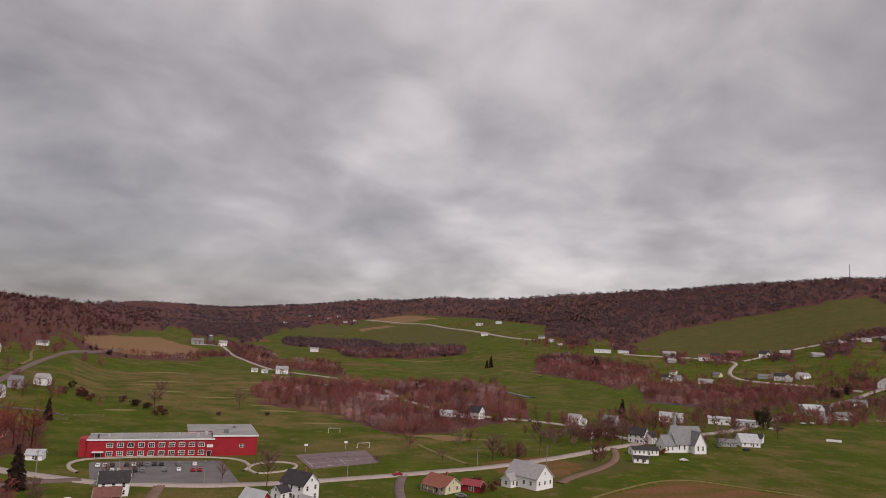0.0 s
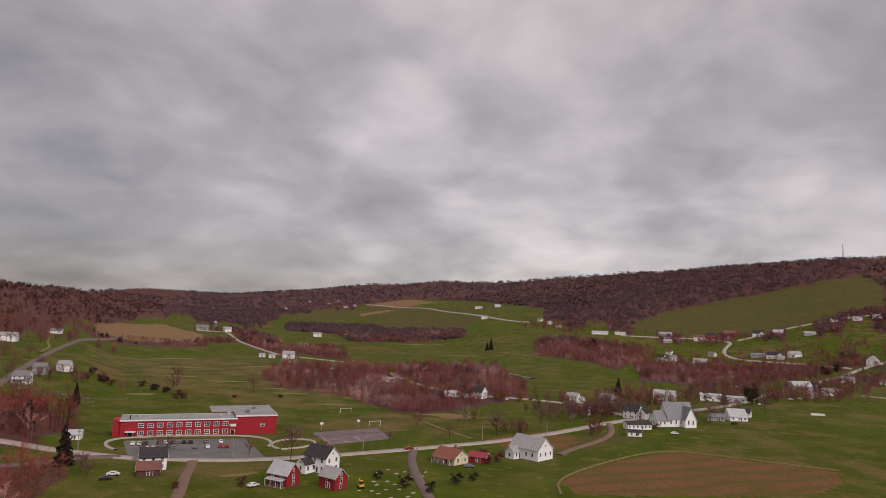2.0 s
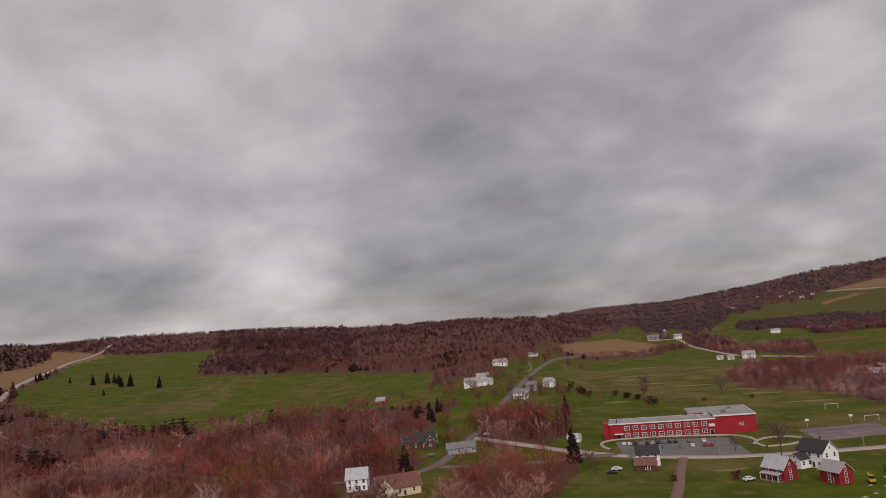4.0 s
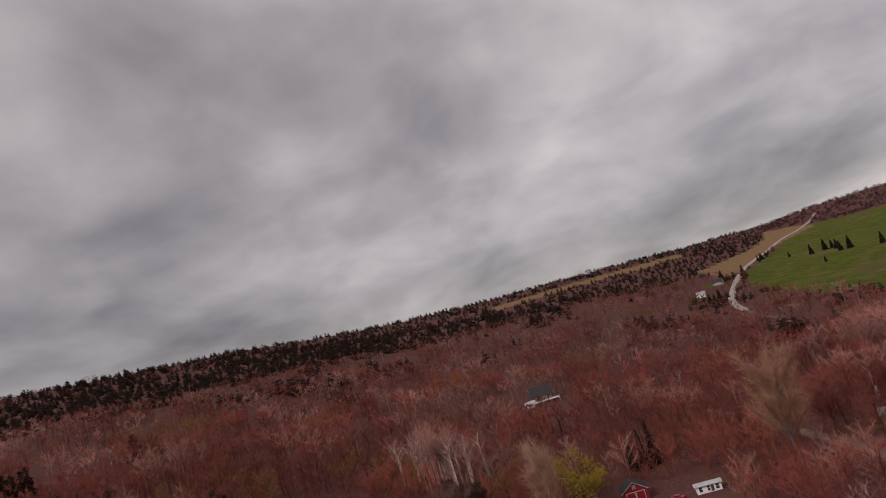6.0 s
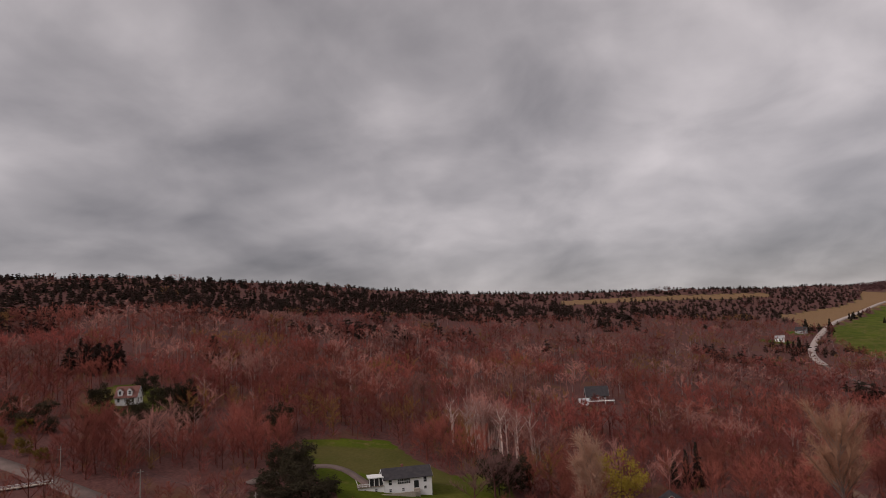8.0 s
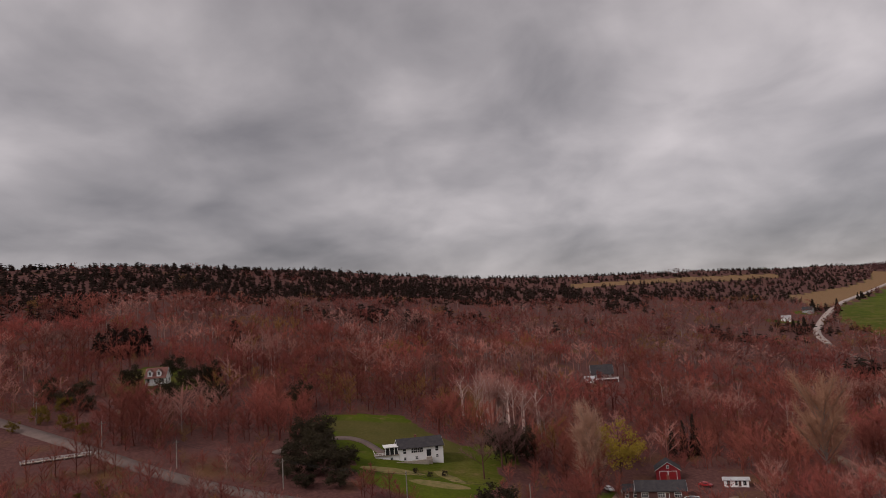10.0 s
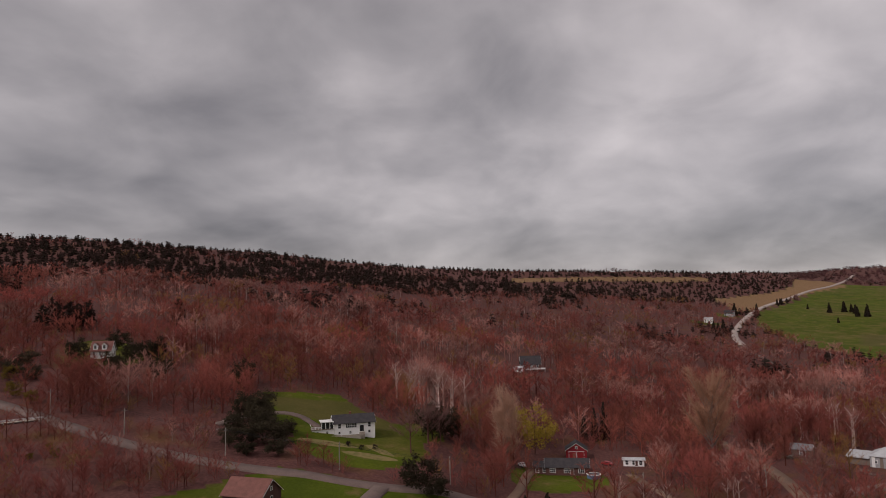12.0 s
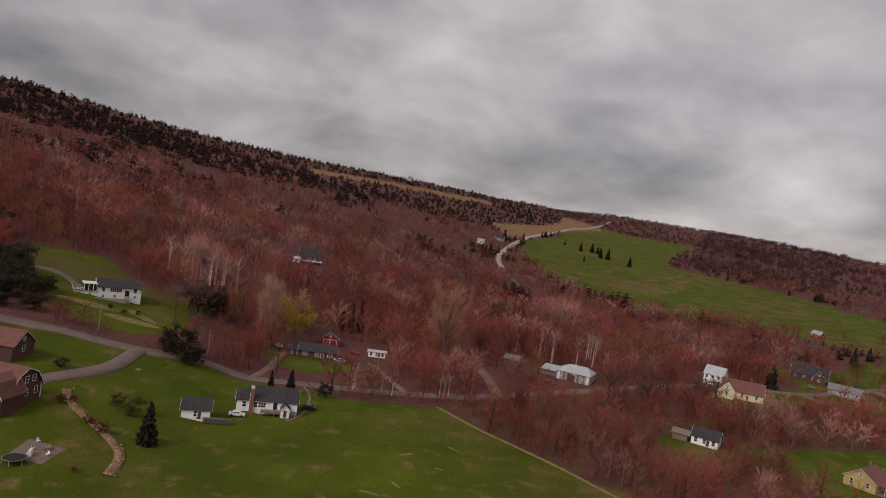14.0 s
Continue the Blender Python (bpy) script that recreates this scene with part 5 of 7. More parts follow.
house("small grey wooden shed beside the barn", -224, 47, 60, 7, 5.5, 2.6, 1.6, WOOD, GREYROOF, storeys=1, counts=(1, 0, 1, 0), chim=False, name="shed", category="shed")
house("dark cabin with a broad black roof in the woods", -398, -62, 97, 13, 9, 2.8, 5.0, BROWNWALL, BLACKROOF, storeys=1, counts=(3, 3, 1, 1), chim=False, name="cabin")
house("small white shed below the dark cabin", -380, -69, 97, 5, 4, 2.0, 1.2, WHITE, TINROOF, storeys=1, counts=(1, 0, 0, 0), chim=False, name="shed", category="shed")
house("small white house on the wooded slope road", -823, 142, 70, 9.5, 7, 3.6, 3.0, WHITE, PALEROOF)
house("grey house beside the steep road", -910, 188, 60, 12, 9, 4.0, 4.0, GREYWALL, BLACKROOF)
house("bright red garden barn with white trimmed doors", -219, -38, 0, 7, 8, 3.6, 2.6, REDWALL, BLACKROOF, storeys=1, counts=(0, 0, 0, 0), chim=False, door=False, name="garden_barn", category="barn")
house("long low grey house with dark roof beside the barn", -194, -42, 90, 15, 8, 2.8, 2.2, BROWNWALL, BLACKROOF, storeys=1, counts=(3, 3, 1, 1), kind="wide", ell=(-9.2, 0.5, 0, 5, 6.5, 2.4, 1.4))
house("low white trailer behind the grey house", -206, -17.5, 86, 7.4, 3.0, 2.2, 0.5, WHITE, TINROOF, storeys=1, counts=(3, 3, 0, 0), chim=False, name="trailer", category="trailer")
house("white garage with a dark roof beside a wood pile", -104, -70, 98, 7.2, 6, 2.8, 2.0, WHITE, BLACKROOF, storeys=1, counts=(1, 1, 1, 1), chim=False, name="garage", category="garage")
house("brown garage with a white trimmed gable", -113, -124, 80, 12, 9, 3.4, 3.4, BROWNWALL, BROWNROOF, storeys=1, counts=(1, 1, 1, 1), chim=False, name="garage", category="garage")


def white_ranch():
    root = tagged(new("house"), "white split-level house with a black roof and a sun deck", "house")
    root.matrix_world = pose(0, 0, -0.6) @ site(-190.6, -120.4, 115)
    m = gable_body(root, 15.0, 9.4, 4.8, 2.4, WHITE, BLACKROOF)
    for u in (-5.6, 5.4):
        put_window("sash", root, m @ pose(u, -4.7, 3.8))
    for u in (-5.6, -1.6, 5.4):
        put_window("small", root, m @ pose(u, -4.7, 1.4))
    put_window("wide", root, m @ pose(-2.3, -4.7, 3.8))
    put_window("wide", root, m @ pose(-0.3, -4.7, 3.8))
    put_door(root, m @ pose(0, 0, 1.4), 2.6, -4.7, 0, GLASS, 1.5, 2.2)
    part("front_steps", boxes((1.7, 3.5, -5.9, -4.7, -1, 1.4), (1.7, 3.5, -6.5, -5.9, -1, 0.7)), CONCRETE, root)
    part("corner_board", boxes((-7.56, -7.36, -4.78, -4.58, -0.6, 4.7), (7.36, 7.56, -4.78, -4.58, -0.6, 4.7)), TRIM, root)
    chimney(root, m, -1.0, 0.5, 6.9, 1.1)
    # the lower annex with its deck and glazed room, a step up the slope
    up = pose(0, 0, 0.9)
    part("annex", boxes((-15.4, -7.55, -4.4, 3.2, -3.0, 2.0)), WHITE, root, m=up)
    part("deck", boxes((-15.7, -7.55, -4.7, 3.4, 2.0, 2.18)), WOOD, root, m=up)
    part("sunroom", boxes((-12.0, -7.55, -4.0, 1.2, 2.18, 4.5)), GLASS, root, "glazed sun room on the deck", up)
    part("sunroom_roof", boxes((-12.4, -7.55, -4.4, 1.5, 4.5, 4.75)), TRIM, root, m=up)
    for u in (-11.95, -10.5, -9.0, -7.7):
        part("sunroom_post", boxes((-0.12, 0.12, -0.07, 0.07, 2.18, 4.5)), TRIM, root, m=up @ pose(u, -4.07, 0))
    part("deck_rail", boxes((-15.7, -12, -4.7, -4.6, 3.0, 3.12), (-15.7, -15.6, -4.7, 3.4, 3.0, 3.12), (-15.7, -12, -4.7, -4.65, 2.5, 2.6)), TRIM, root, m=up)
    for u in (-15.6, -14.3, -13.1, -12.1):
        part("rail_post", boxes((-0.06, 0.06, -0.06, 0.06, 2.18, 3.05)), TRIM, root, m=up @ pose(u, -4.65, 0))
    for u in (-13.5, -10):
        put_window("small", root, up @ pose(u, -4.4, 0.9))
    part("terrace_edge", boxes((-17, 2, -7.0, -6.5, -1.5, 0.9)), CONCRETE, root)


white_ranch()


def long_barn():
    root = tagged(new("barn"), "long low barn with a weathered white hipped metal roof", "barn")
    root.matrix_world = site(-209, 69, 58)
    L, D, H, R, hip = 15.0, 12.0, 3.6, 2.8, 4.5
    x0 = -3.5
    part("wall", boxes((x0, x0 + L, -D / 2, D / 2, -1.5, H)), GREYWALL, root)
    bm = bmesh.new()
    low = [bm.verts.new(p) for p in ((x0 - 0.4, -D / 2 - 0.5, H), (x0 + L + 0.4, -D / 2 - 0.5, H), (x0 + L + 0.4, D / 2 + 0.5, H), (x0 - 0.4, D / 2 + 0.5, H))]
    up = [bm.verts.new((v.co.x, v.co.y, H + 0.15)) for v in low]
    a, b = bm.verts.new((x0 + hip, 0, H + R)), bm.verts.new((x0 + L - hip * 0.6, 0, H + R))
    bm.faces.new(low[::-1])
    for k in range(4):
        bm.faces.new((low[k], low[(k + 1) % 4], up[(k + 1) % 4], up[k]))
    for f in ((up[0], up[1], b, a), (up[1], up[2], b), (up[2], up[3], a, b), (up[3], up[0], a)):
        bm.faces.new(f)
    part("roof", bm, TINROOF, root, "streaked white sheet metal roof")
    # the lower wing with its sagging lean-to
    part("wing_wall", boxes((x0 - 7.5, x0 - 0.02, -D / 2 + 2, D / 2 - 1.5, -1.5, 2.4)), WOOD, root)
    part("wing_roof", prism([(-D / 2 + 1.2, 2.3), (D / 2 - 1.0, 3.3), (D / 2 - 1.0, 3.45), (-D / 2 + 1.2, 2.45)], x0 - 7.9, x0 - 0.42), TINROOF, root)
    part("barn_door", boxes((x0 + 5, x0 + 8.4, -D / 2 - 0.08, -D / 2 + 0.02, -0.2, 2.9)), BROWNWALL, root)
    for k in range(7):
        part("wall_board", boxes((-0.5, 0.5, -0.05, 0.02, -1.0, H - 0.1)), WOOD if k % 3 else TRIM, root, m=pose(x0 + 1.1 + k * 2.15 + 0.3 * (k % 2), -D / 2 - 0.01, 0))
    for u in (x0 + 1.9, x0 + 11.6):
        put_window("small", root, pose(u, -D / 2 - 0.06, 1.9))
    for v in (-3.2, 2.8):
        put_window("small", root, pose(x0 + L, v, 1.9, 0, 0, 90))


long_barn()


def lumber_heap(x, y, turn, seed):
    """Loose boards thrown on one another on the ground."""
    rng = np.random.default_rng(seed)
    root = tagged(new("lumber_heap"), "loose heap of weathered boards on bare soil", "lumber", "heaps by the barn")
    root.matrix_world = site(x, y, turn)
    me = mesh_of("board", boxes((-1.6, 1.6, -0.11, 0.11, -0.03, 0.03)), WOOD)
    for k in range(26):
        shared("board", me, root, pose(rng.normal(0, 0.9), rng.normal(0, 0.7), 0.05 + 0.045 * k * rng.uniform(0.5, 1), rng.normal(0, 5), rng.normal(0, 5), rng.normal(0, 38)))


for n, (x, y, turn) in enumerate(((-214, 46, 30), (-209, 43, 100), (-203, 51, 60), (-196, 57, 10), (-219, 41, 140))):
    lumber_heap(x, y, turn, 60 + n)


def front_bungalow():
    root = tagged(new("bungalow"), "white bungalow with a black roof, brick chimney and timber porch", "house")
    root.matrix_world = site(-118, -51, 95)
    m = gable_body(root, 13, 8.5, 3.9, 2.9, WHITE, BLACKROOF)
    put_window("wide", root, m @ pose(-3.4, -4.25, 2.5))
    put_window("sash", root, m @ pose(-5.2, -4.25, 2.5))
    put_window("sash", root, m @ pose(3.2, -4.25, 2.6))
    put_door(root, m @ pose(0, 0, 1.1), 0.3, -4.25, 0, GLASS, 1.1, 2.1)
    w = gable_body(root, 4.2, 6.5, 3.4, 2.0, WHITE, BLACKROOF, x=-8.4, y=0.4)
    put_window("sash", root, w @ pose(0, -3.25, 2.0))
    part("chimney", boxes((-6.9, -5.9, -5.0, -4.26, -1, 7.0), (-7.0, -5.8, -5.1, -4.2, 7.0, 7.2)), BRICK, root)
    part("chimney_cap", boxes((-6.8, -6.0, -4.95, -4.35, 7.2, 7.9)), TRIM, root)
    part("porch_floor", boxes((-3.6, 2.0, -6.4, -4.25, 0.95, 1.15)), WOOD, root)
    for u in (-3.5, -1.7, 0.1, 1.9):
        part("porch_post", boxes((-0.08, 0.08, -0.08, 0.08, -1.2, 2.0)), WOOD, root, m=pose(u, -6.3, 0))
    part("porch_rail", boxes((-3.6, 2.0, -6.38, -6.3, 1.9, 2.0)), WOOD, root)
    e = gable_body(root, 2.6, 2.4, 2.5, 1.2, WHITE, BLACKROOF, over=0.25, x=3.2, y=-5.4, turn=90)
    put_door(root, e @ pose(0, 0, 0), -1.3, 0, -90, BROWNWALL, 0.9, 2.0)
    part("skirt", boxes((4.6, 6.5, -4.6, -4.26, -1, 1.3)), GREYWALL, root)


front_bungalow()


def gambrel(root, L, D, H, R, wall, roof, m, over=0.5):
    """Walls under a broken roof: steep lower and flatter upper slopes."""
    out = [(-D / 2, -1.5), (D / 2, -1.5), (D / 2, H), (D * 0.30, H + R * 0.68), (0, H + R), (-D * 0.30, H + R * 0.68), (-D / 2, H)]
    part("wall", prism(out, -L / 2, L / 2), wall, root, m=m)
    e = D / 2 + over
    top = [(-e, H - over * 1.2), (-D * 0.31, H + R * 0.69), (0, H + R + 0.05), (D * 0.31, H + R * 0.69), (e, H - over * 1.2)]
    shell = top + [(y, z + 0.2) for y, z in top[::-1]]
    part("roof", prism(shell, -L / 2 - over, L / 2 + over), roof, root, m=m)
    for s in (-1, 1):
        part("fascia", prism([(y * 1.005, z - 0.2) for y, z in top] + [(y * 1.005, z + 0.06) for y, z in top[::-1]], -0.06, 0.06), TRIM, root, m=m @ pose(s * (L / 2 + over + 0.03), 0, 0))


def brown_house():
    root = tagged(new("house"), "large red-brown house with white trim and broken brown roofs", "house")
    root.matrix_world = site(-88, -112, 76)
    m = Matrix.Identity(4)
    gambrel(root, 13, 10, 3.4, 4.4, BROWNWALL, BROWNROOF, m)
    fill_windows(root, m, 13, 10, 3.4, 1, (3, 3, 3, 3), "sash", False)
    w = pose(4.0, -5.6, 0, 0, 0, 90)
    gambrel(root, 7, 7.6, 3.2, 3.8, BROWNWALL, BROWNROOF, w)
    for u in (-1.7, 1.7):
        put_window("wide", root, w @ pose(-3.5, u, 1.7, 0, 0, -90))
    for u in (-1.2, 1.2):
        put_window("sash", root, w @ pose(-3.5, u, 4.4, 0, 0, -90))
    for u in (-2.4, 0.0, 2.4):
        put_window("sash", root, m @ pose(6.5, u, 5.0, 0, 0, 90))
    for sx, sy in ((-6.5, -5.0), (6.5, -5.0), (6.5, 5.0)):
        part("corner_board", boxes((sx - 0.12, sx + 0.12, sy - 0.12, sy + 0.12, -0.5, 3.4)), TRIM, root)
    part("deck", boxes((-6.4, -0.1, -8.6, -5.0, -1.0, 0.4)), WOOD, root)
    part("deck_rail", boxes((-6.4, -0.1, -8.6, -8.5, 1.2, 1.32), (-6.4, -6.3, -8.6, -5.0, 1.2, 1.32)), TRIM, root)
    for u in (-6.3, -4.3, -2.2, -0.2):
        part("rail_post", boxes((-0.06, 0.06, -0.06, 0.06, 0.4, 1.25)), TRIM, root, m=pose(u, -8.55, 0))
    part("porch_step", boxes((1.5, 5.8, -11.2, -9.15, -1.0, 0.3)), CONCRETE, root)
    put_door(root, w, -3.5, 0, -90)
    chimney(root, m, -2.5, 0.4, 7.2, 1.3)


brown_house()


def dormer_house():
    root = tagged(new("house"), "white house with two roof dormers in the woods", "house")
    root.matrix_world = site(-236, -258, 108)
    m = gable_body(root, 9, 7.4, 3.2, 4.2, WHITE, BROWNROOF)
    fill_windows(root, m, 9, 7.4, 3.2, 1, (3, 3, 2, 2), "sash", True, 4.2)
    for u in (-2.4, 1.6):
        d = gable_body(root, 3.2, 2.0, 2.0, 1.0, WHITE, BROWNROOF, over=0.2, x=u, y=-1.9, z=3.8, turn=90, sink=0.2)
        put_window("sash", root, d @ pose(-1.6, 0, 1.1, 0, 0, -90))
    put_door(root, m, 0.5, -3.7)


dormer_house()


def barn_doors():
    """Two tall doors with white frames for the red garden barn."""
    barn = bpy.data.objects["garden_barn"]
    for v in (-1.5, 1.5):
        part("barn_door", boxes((0, 0.06, -1.3, 1.3, 0, 2.9)), CARRED, barn, m=pose(3.5, v, 0.1))
        part("door_frame", boxes((0, 0.1, -1.45, -1.3, 0, 3.0), (0, 0.1, 1.3, 1.45, 0, 3.0), (0, 0.1, -1.45, 1.45, 2.9, 3.05)), TRIM, barn, m=pose(3.5, v, 0.1))


barn_doors()

# ------------------------------------------------------------------ trees that stand alone
BARE = [bare_tree(100 + k, 14, 1000, 0.30 + 0.03 * k, 0.26, 0.0055) for k in range(4)]
POPLAR = bare_tree(120, 34, 5200, 0.19, 0.06, 0.0042, 1.7)
BIRCH = [bare_tree(130 + k, 6, 90, 0.12, 0.35, 0.008, 1.8) for k in range(3)]
SPRUCE = [conifer(140 + k, 18, 16, 0.19, 0.055, 0.7) for k in range(3)]
PINE = [leafy(150 + k, 2000, 0.46, 0.05, 0.1, 0.5, 0.5) for k in range(2)]
WILLOW = leafy(160, 2400, 0.58, 0.034, 0.15, 0.52, 0.5)
SHRUB = [leafy(170 + k, 1300, 0.60, 0.06, 0.02, 0.45, 0.5) for k in range(3)]


def lone_trees():
    rng = np.random.default_rng(11)

    def any_turn():
        return rng.uniform(0, 360)
    for x, y, h, k in ((-88, 256, 16, 0), (-4, 346, 14, 1), (20, 366, 15, 2), (40, 396, 13, 3), (70, 410, 14, 0), (52, 420, 12, 1), (62, 437, 12, 2), (-185, 470, 15, 3), (-123, 483, 11, 1),
                       (-28, 330, 7, 2), (-56, 311, 6, 0), (128, 418, 12, 1), (150, 462, 13, 2), (-180, -96, 16, 3), (-192, -92, 17, 0), (-141, 256, 8, 2), (-108, 262, 8, 3), (118, 415, 9, 1), (180, 470, 12, 0),
                       (-232, 440, 14, 2), (-196, -88, 15, 1), (-150, 252, 7, 1)):
        single("bare_tree", BARE[k], x, y, h, rng.uniform(0.95, 1.3), GREYBARK, np.array((0.24, 0.135, 0.12)), "leafless broad tree with a fine brown twig crown", turn=any_turn())
    for x, y, h, k in ((-168, 72, 15, 0), (-160, 84, 14, 1), (-173, 92, 16, 2), (-156, 99, 13, 3), (-167, 110, 15, 0), (-180, 116, 14, 1), (-150, 70, 12, 2), (-186, 128, 13, 3), (-148, 118, 12, 0), (-140, 132, 12, 2)):
        single("bare_tree", BARE[k], x, y, h, 1.25, GREYBARK * 0.6, np.array((0.17, 0.085, 0.072)), "dark leafless maple standing close to the road", "roadside maples", any_turn())
    single("poplar", POPLAR, -190, -63, 29, 0.9, PALEBARK * 0.8, np.array((0.54, 0.34, 0.25)), "tall leafless poplar with upright pinkish branches")
    single("cottonwood", bare_tree(121, 34, 6500, 0.30, 0.12, 0.0038, 1.4), -212, 12, 31, 1.0, PALEBARK * 0.8, np.array((0.47, 0.27, 0.18)), "very tall bare tree with fine rusty branches")
    single("willow", WILLOW, -216, -54, 21, 1.0, GREYBARK, np.array((0.38, 0.28, 0.05)), "yellow-green willow in first spring leaf")
    single("yellow_shrub", SHRUB[0], -4, 492, 8, 1.1, DARKBARK, np.array((0.26, 0.15, 0.03)), "yellow-orange budding shrub tree by the road")
    single("yellow_shrub", SHRUB[2], 12, 488, 7, 1.0, DARKBARK, np.array((0.26, 0.15, 0.03)), "yellow-orange budding shrub tree by the stream")
    single("yellow_shrub", SHRUB[1], 98, 446, 6, 1.3, DARKBARK, np.array((0.27, 0.16, 0.03)), "yellow-orange budding shrub tree by the houses")
    single("yellow_shrub", SHRUB[1], -118, 676, 7, 1.5, DARKBARK, np.array((0.27, 0.17, 0.04)), "yellow-orange budding shrub tree on the valley road")
    single("rust_shrub", SHRUB[0], 88, 388, 4, 1.3, DARKBARK, np.array((0.28, 0.09, 0.03)), "rust-red shrub in front of the church")
    single("yellow_tree", WILLOW, 232, 585, 18, 0.9, GREYBARK, np.array((0.22, 0.19, 0.035)), "yellow-green tree in first leaf beside the road")
    for k in range(52):
        s, side = rng.uniform(0, 1), rng.choice((-1, 1)) * rng.uniform(12, 46)
        x, y = 36 + 400 * s - side * 0.75, 378 + 480 * s + side * 0.6
        if min(math.hypot(x - o.location.x, y - o.location.y) for o in scene.objects if o.get("category") in ("house", "church", "barn", "shop")) > 13:
            single("bare_tree", BARE[k % 4], x, y, rng.uniform(8, 13), rng.uniform(0.9, 1.3), GREYBARK, np.array((0.24, 0.125, 0.115)) * rng.uniform(0.8, 1.1), "leafless tree among the village houses", "village trees", any_turn())
    for x, y, h in ((-292, 306, 11), (-306, 296, 12), (-285, 318, 12), (-275, 290, 10), (-266, 250, 9)):
        single("yellow_tree", WILLOW, x, y, h, 1.0, GREYBARK, np.array((0.20, 0.135, 0.03)), "ochre tree in first leaf beside the hill road", "ochre trees", any_turn())
    for x, y, h in ((-256, 367, 13), (-167, 226, 16), (-20, 1062, 19), (-26, 1058, 14),
                    (92, 540, 16), (-134, -54, 8), (-136, -48, 8.5), (-81, -76, 10.5), (-84, 660, 12), (-350, 330, 13), (-362, 352, 11), (-340, 322, 10)):
        single("spruce", SPRUCE[int(abs(x + y)) % 3], x, y, h, rng.uniform(1.1, 1.5), DARKBARK, np.array((0.052, 0.036, 0.028)), "dark green spruce with drooping branches", turn=any_turn())
    for x, y, h in ((-252, -29, 15), (-256, -24.5, 17), (-251, -33.5, 13)):
        single("spruce", SPRUCE[int(abs(x + y)) % 3], x, y, h, 0.85, DARKBARK, np.array((0.046, 0.036, 0.028)), "slender dark spruce behind the red barn", "spruces by the barn", any_turn())
    for x, y, h in ((-1052, 366, 16), (-1066, 392, 18), (-1060, 400, 14), (-1036, 396, 15), (-983, 390, 19), (-990, 380, 15), (-919, 401, 16), (-909, 323, 8), (-1100, 352, 9), (-1160, 330, 12), (-1185, 340, 10), (-1150, 322, 11), (-965, 238, 16), (-924, 198, 18), (-728, 137, 18), (-716, 129, 15), (-733, 128, 14)):
        single("spruce", SPRUCE[int(abs(x)) % 3], x, y, h, 1.45, DARKBARK, NEEDLE, "dark spruce standing alone in the hill pasture", "pasture spruces", any_turn())
    for x, y, h, w in ((-176, -152, 11, 1.3), (-168, -146, 10, 1.4), (-160, -138, 10, 1.5), (-182, -160, 11, 1.2), (-166, -156, 8, 1.5), (-153, -151, 7, 1.7), (-151, -133, 6, 1.8), (-157, -145, 8, 1.6), (-147, -142, 5, 1.9), (-183, -152, 13, 1.1), (-172, -138, 6, 1.6),
                       (-191, -268, 8, 1.5), (-192, -258, 7, 1.6), (-199, -245, 8, 1.5), (-209, -244, 7, 1.4), (-205, -290, 9, 1.4), (-207, -274, 8, 1.5), (-198, -282, 8, 1.5), (-214, -234, 8, 1.4), (-252, -262, 11, 1.2), (-246, -240, 10, 1.3), (-146, -87, 11, 1.4), (-142, -80, 8, 1.4), (-200, -92, 15, 1.1), (-208, -86, 13, 1.1), (190, 522, 18, 0.9),
                       (-226, -182, 13, 1.1), (-212, -214, 12, 1.2), (-232, -240, 13, 1.1), (-210, -236, 11, 1.2), (-224, -262, 12, 1.2), (-196, -226, 9, 1.4), (-240, -232, 14, 1.0)):
        single("pine", PINE[int(abs(x)) % 2], x, y, h, w, DARKBARK, np.array((0.056, 0.045, 0.028)) * rng.uniform(0.7, 1.25), "dense dark green pine beside the road", turn=any_turn())
    for k in range(34):
        a, r = rng.uniform(0, 6.28), rng.uniform(0, 17)
        single("birch", BIRCH[k % 3], -254 + r * math.cos(a), -103 + r * math.sin(a), rng.uniform(15, 21), 1.5, PALEBARK * 2.1, GREYTWIG * 1.2, "slender white birch without leaves", "birches in the wood", any_turn())
    for k in range(24):
        x, y = (rng.uniform(-153, -147), rng.uniform(-30, -14)) if k < 6 else (rng.uniform(-154, -149), rng.uniform(2, 9)) if k < 9 else (rng.uniform(-266, -236), rng.uniform(50, 105))
        single("birch", BIRCH[k % 3], x, y, rng.uniform(8, 11) if k < 9 else rng.uniform(14, 19), 1.4, PALEBARK * 2.1, GREYTWIG * 1.1, "slender white birch without leaves", "birches", any_turn())
    for x, y, h, c in ((-80, -86, 3.2, (0.17, 0.085, 0.03)), (-83, -90, 2.2, (0.16, 0.07, 0.03)), (-90, -99, 2.6, (0.15, 0.065, 0.035)), (-94, -84, 6, (0.12, 0.11, 0.03)), (-97, -88, 4, (0.13, 0.075, 0.04)), (-111, -108, 3.5, (0.09, 0.05, 0.035))):
        single("garden_shrub", SHRUB[int(abs(y)) % 3], x, y, h, 1.1, DARKBARK, np.array(c), "rust and olive budding shrub beside the garden bed", "garden bed shrubs", any_turn())
    for x, y, h in ((-173, -261, 8), (-170, -247, 7), (-166, -236, 6), (-188, -265, 7), (-162, -262, 5), (-125, -192, 3), (-130, -198, 2.5), (-121, -197, 2.5)):
        single("yellow_shrub", SHRUB[int(abs(x)) % 3], x, y, h, 1.0, DARKBARK, np.array((0.19, 0.13, 0.03)), "yellow-green budding shrub beside the road", "budding shrubs", any_turn())
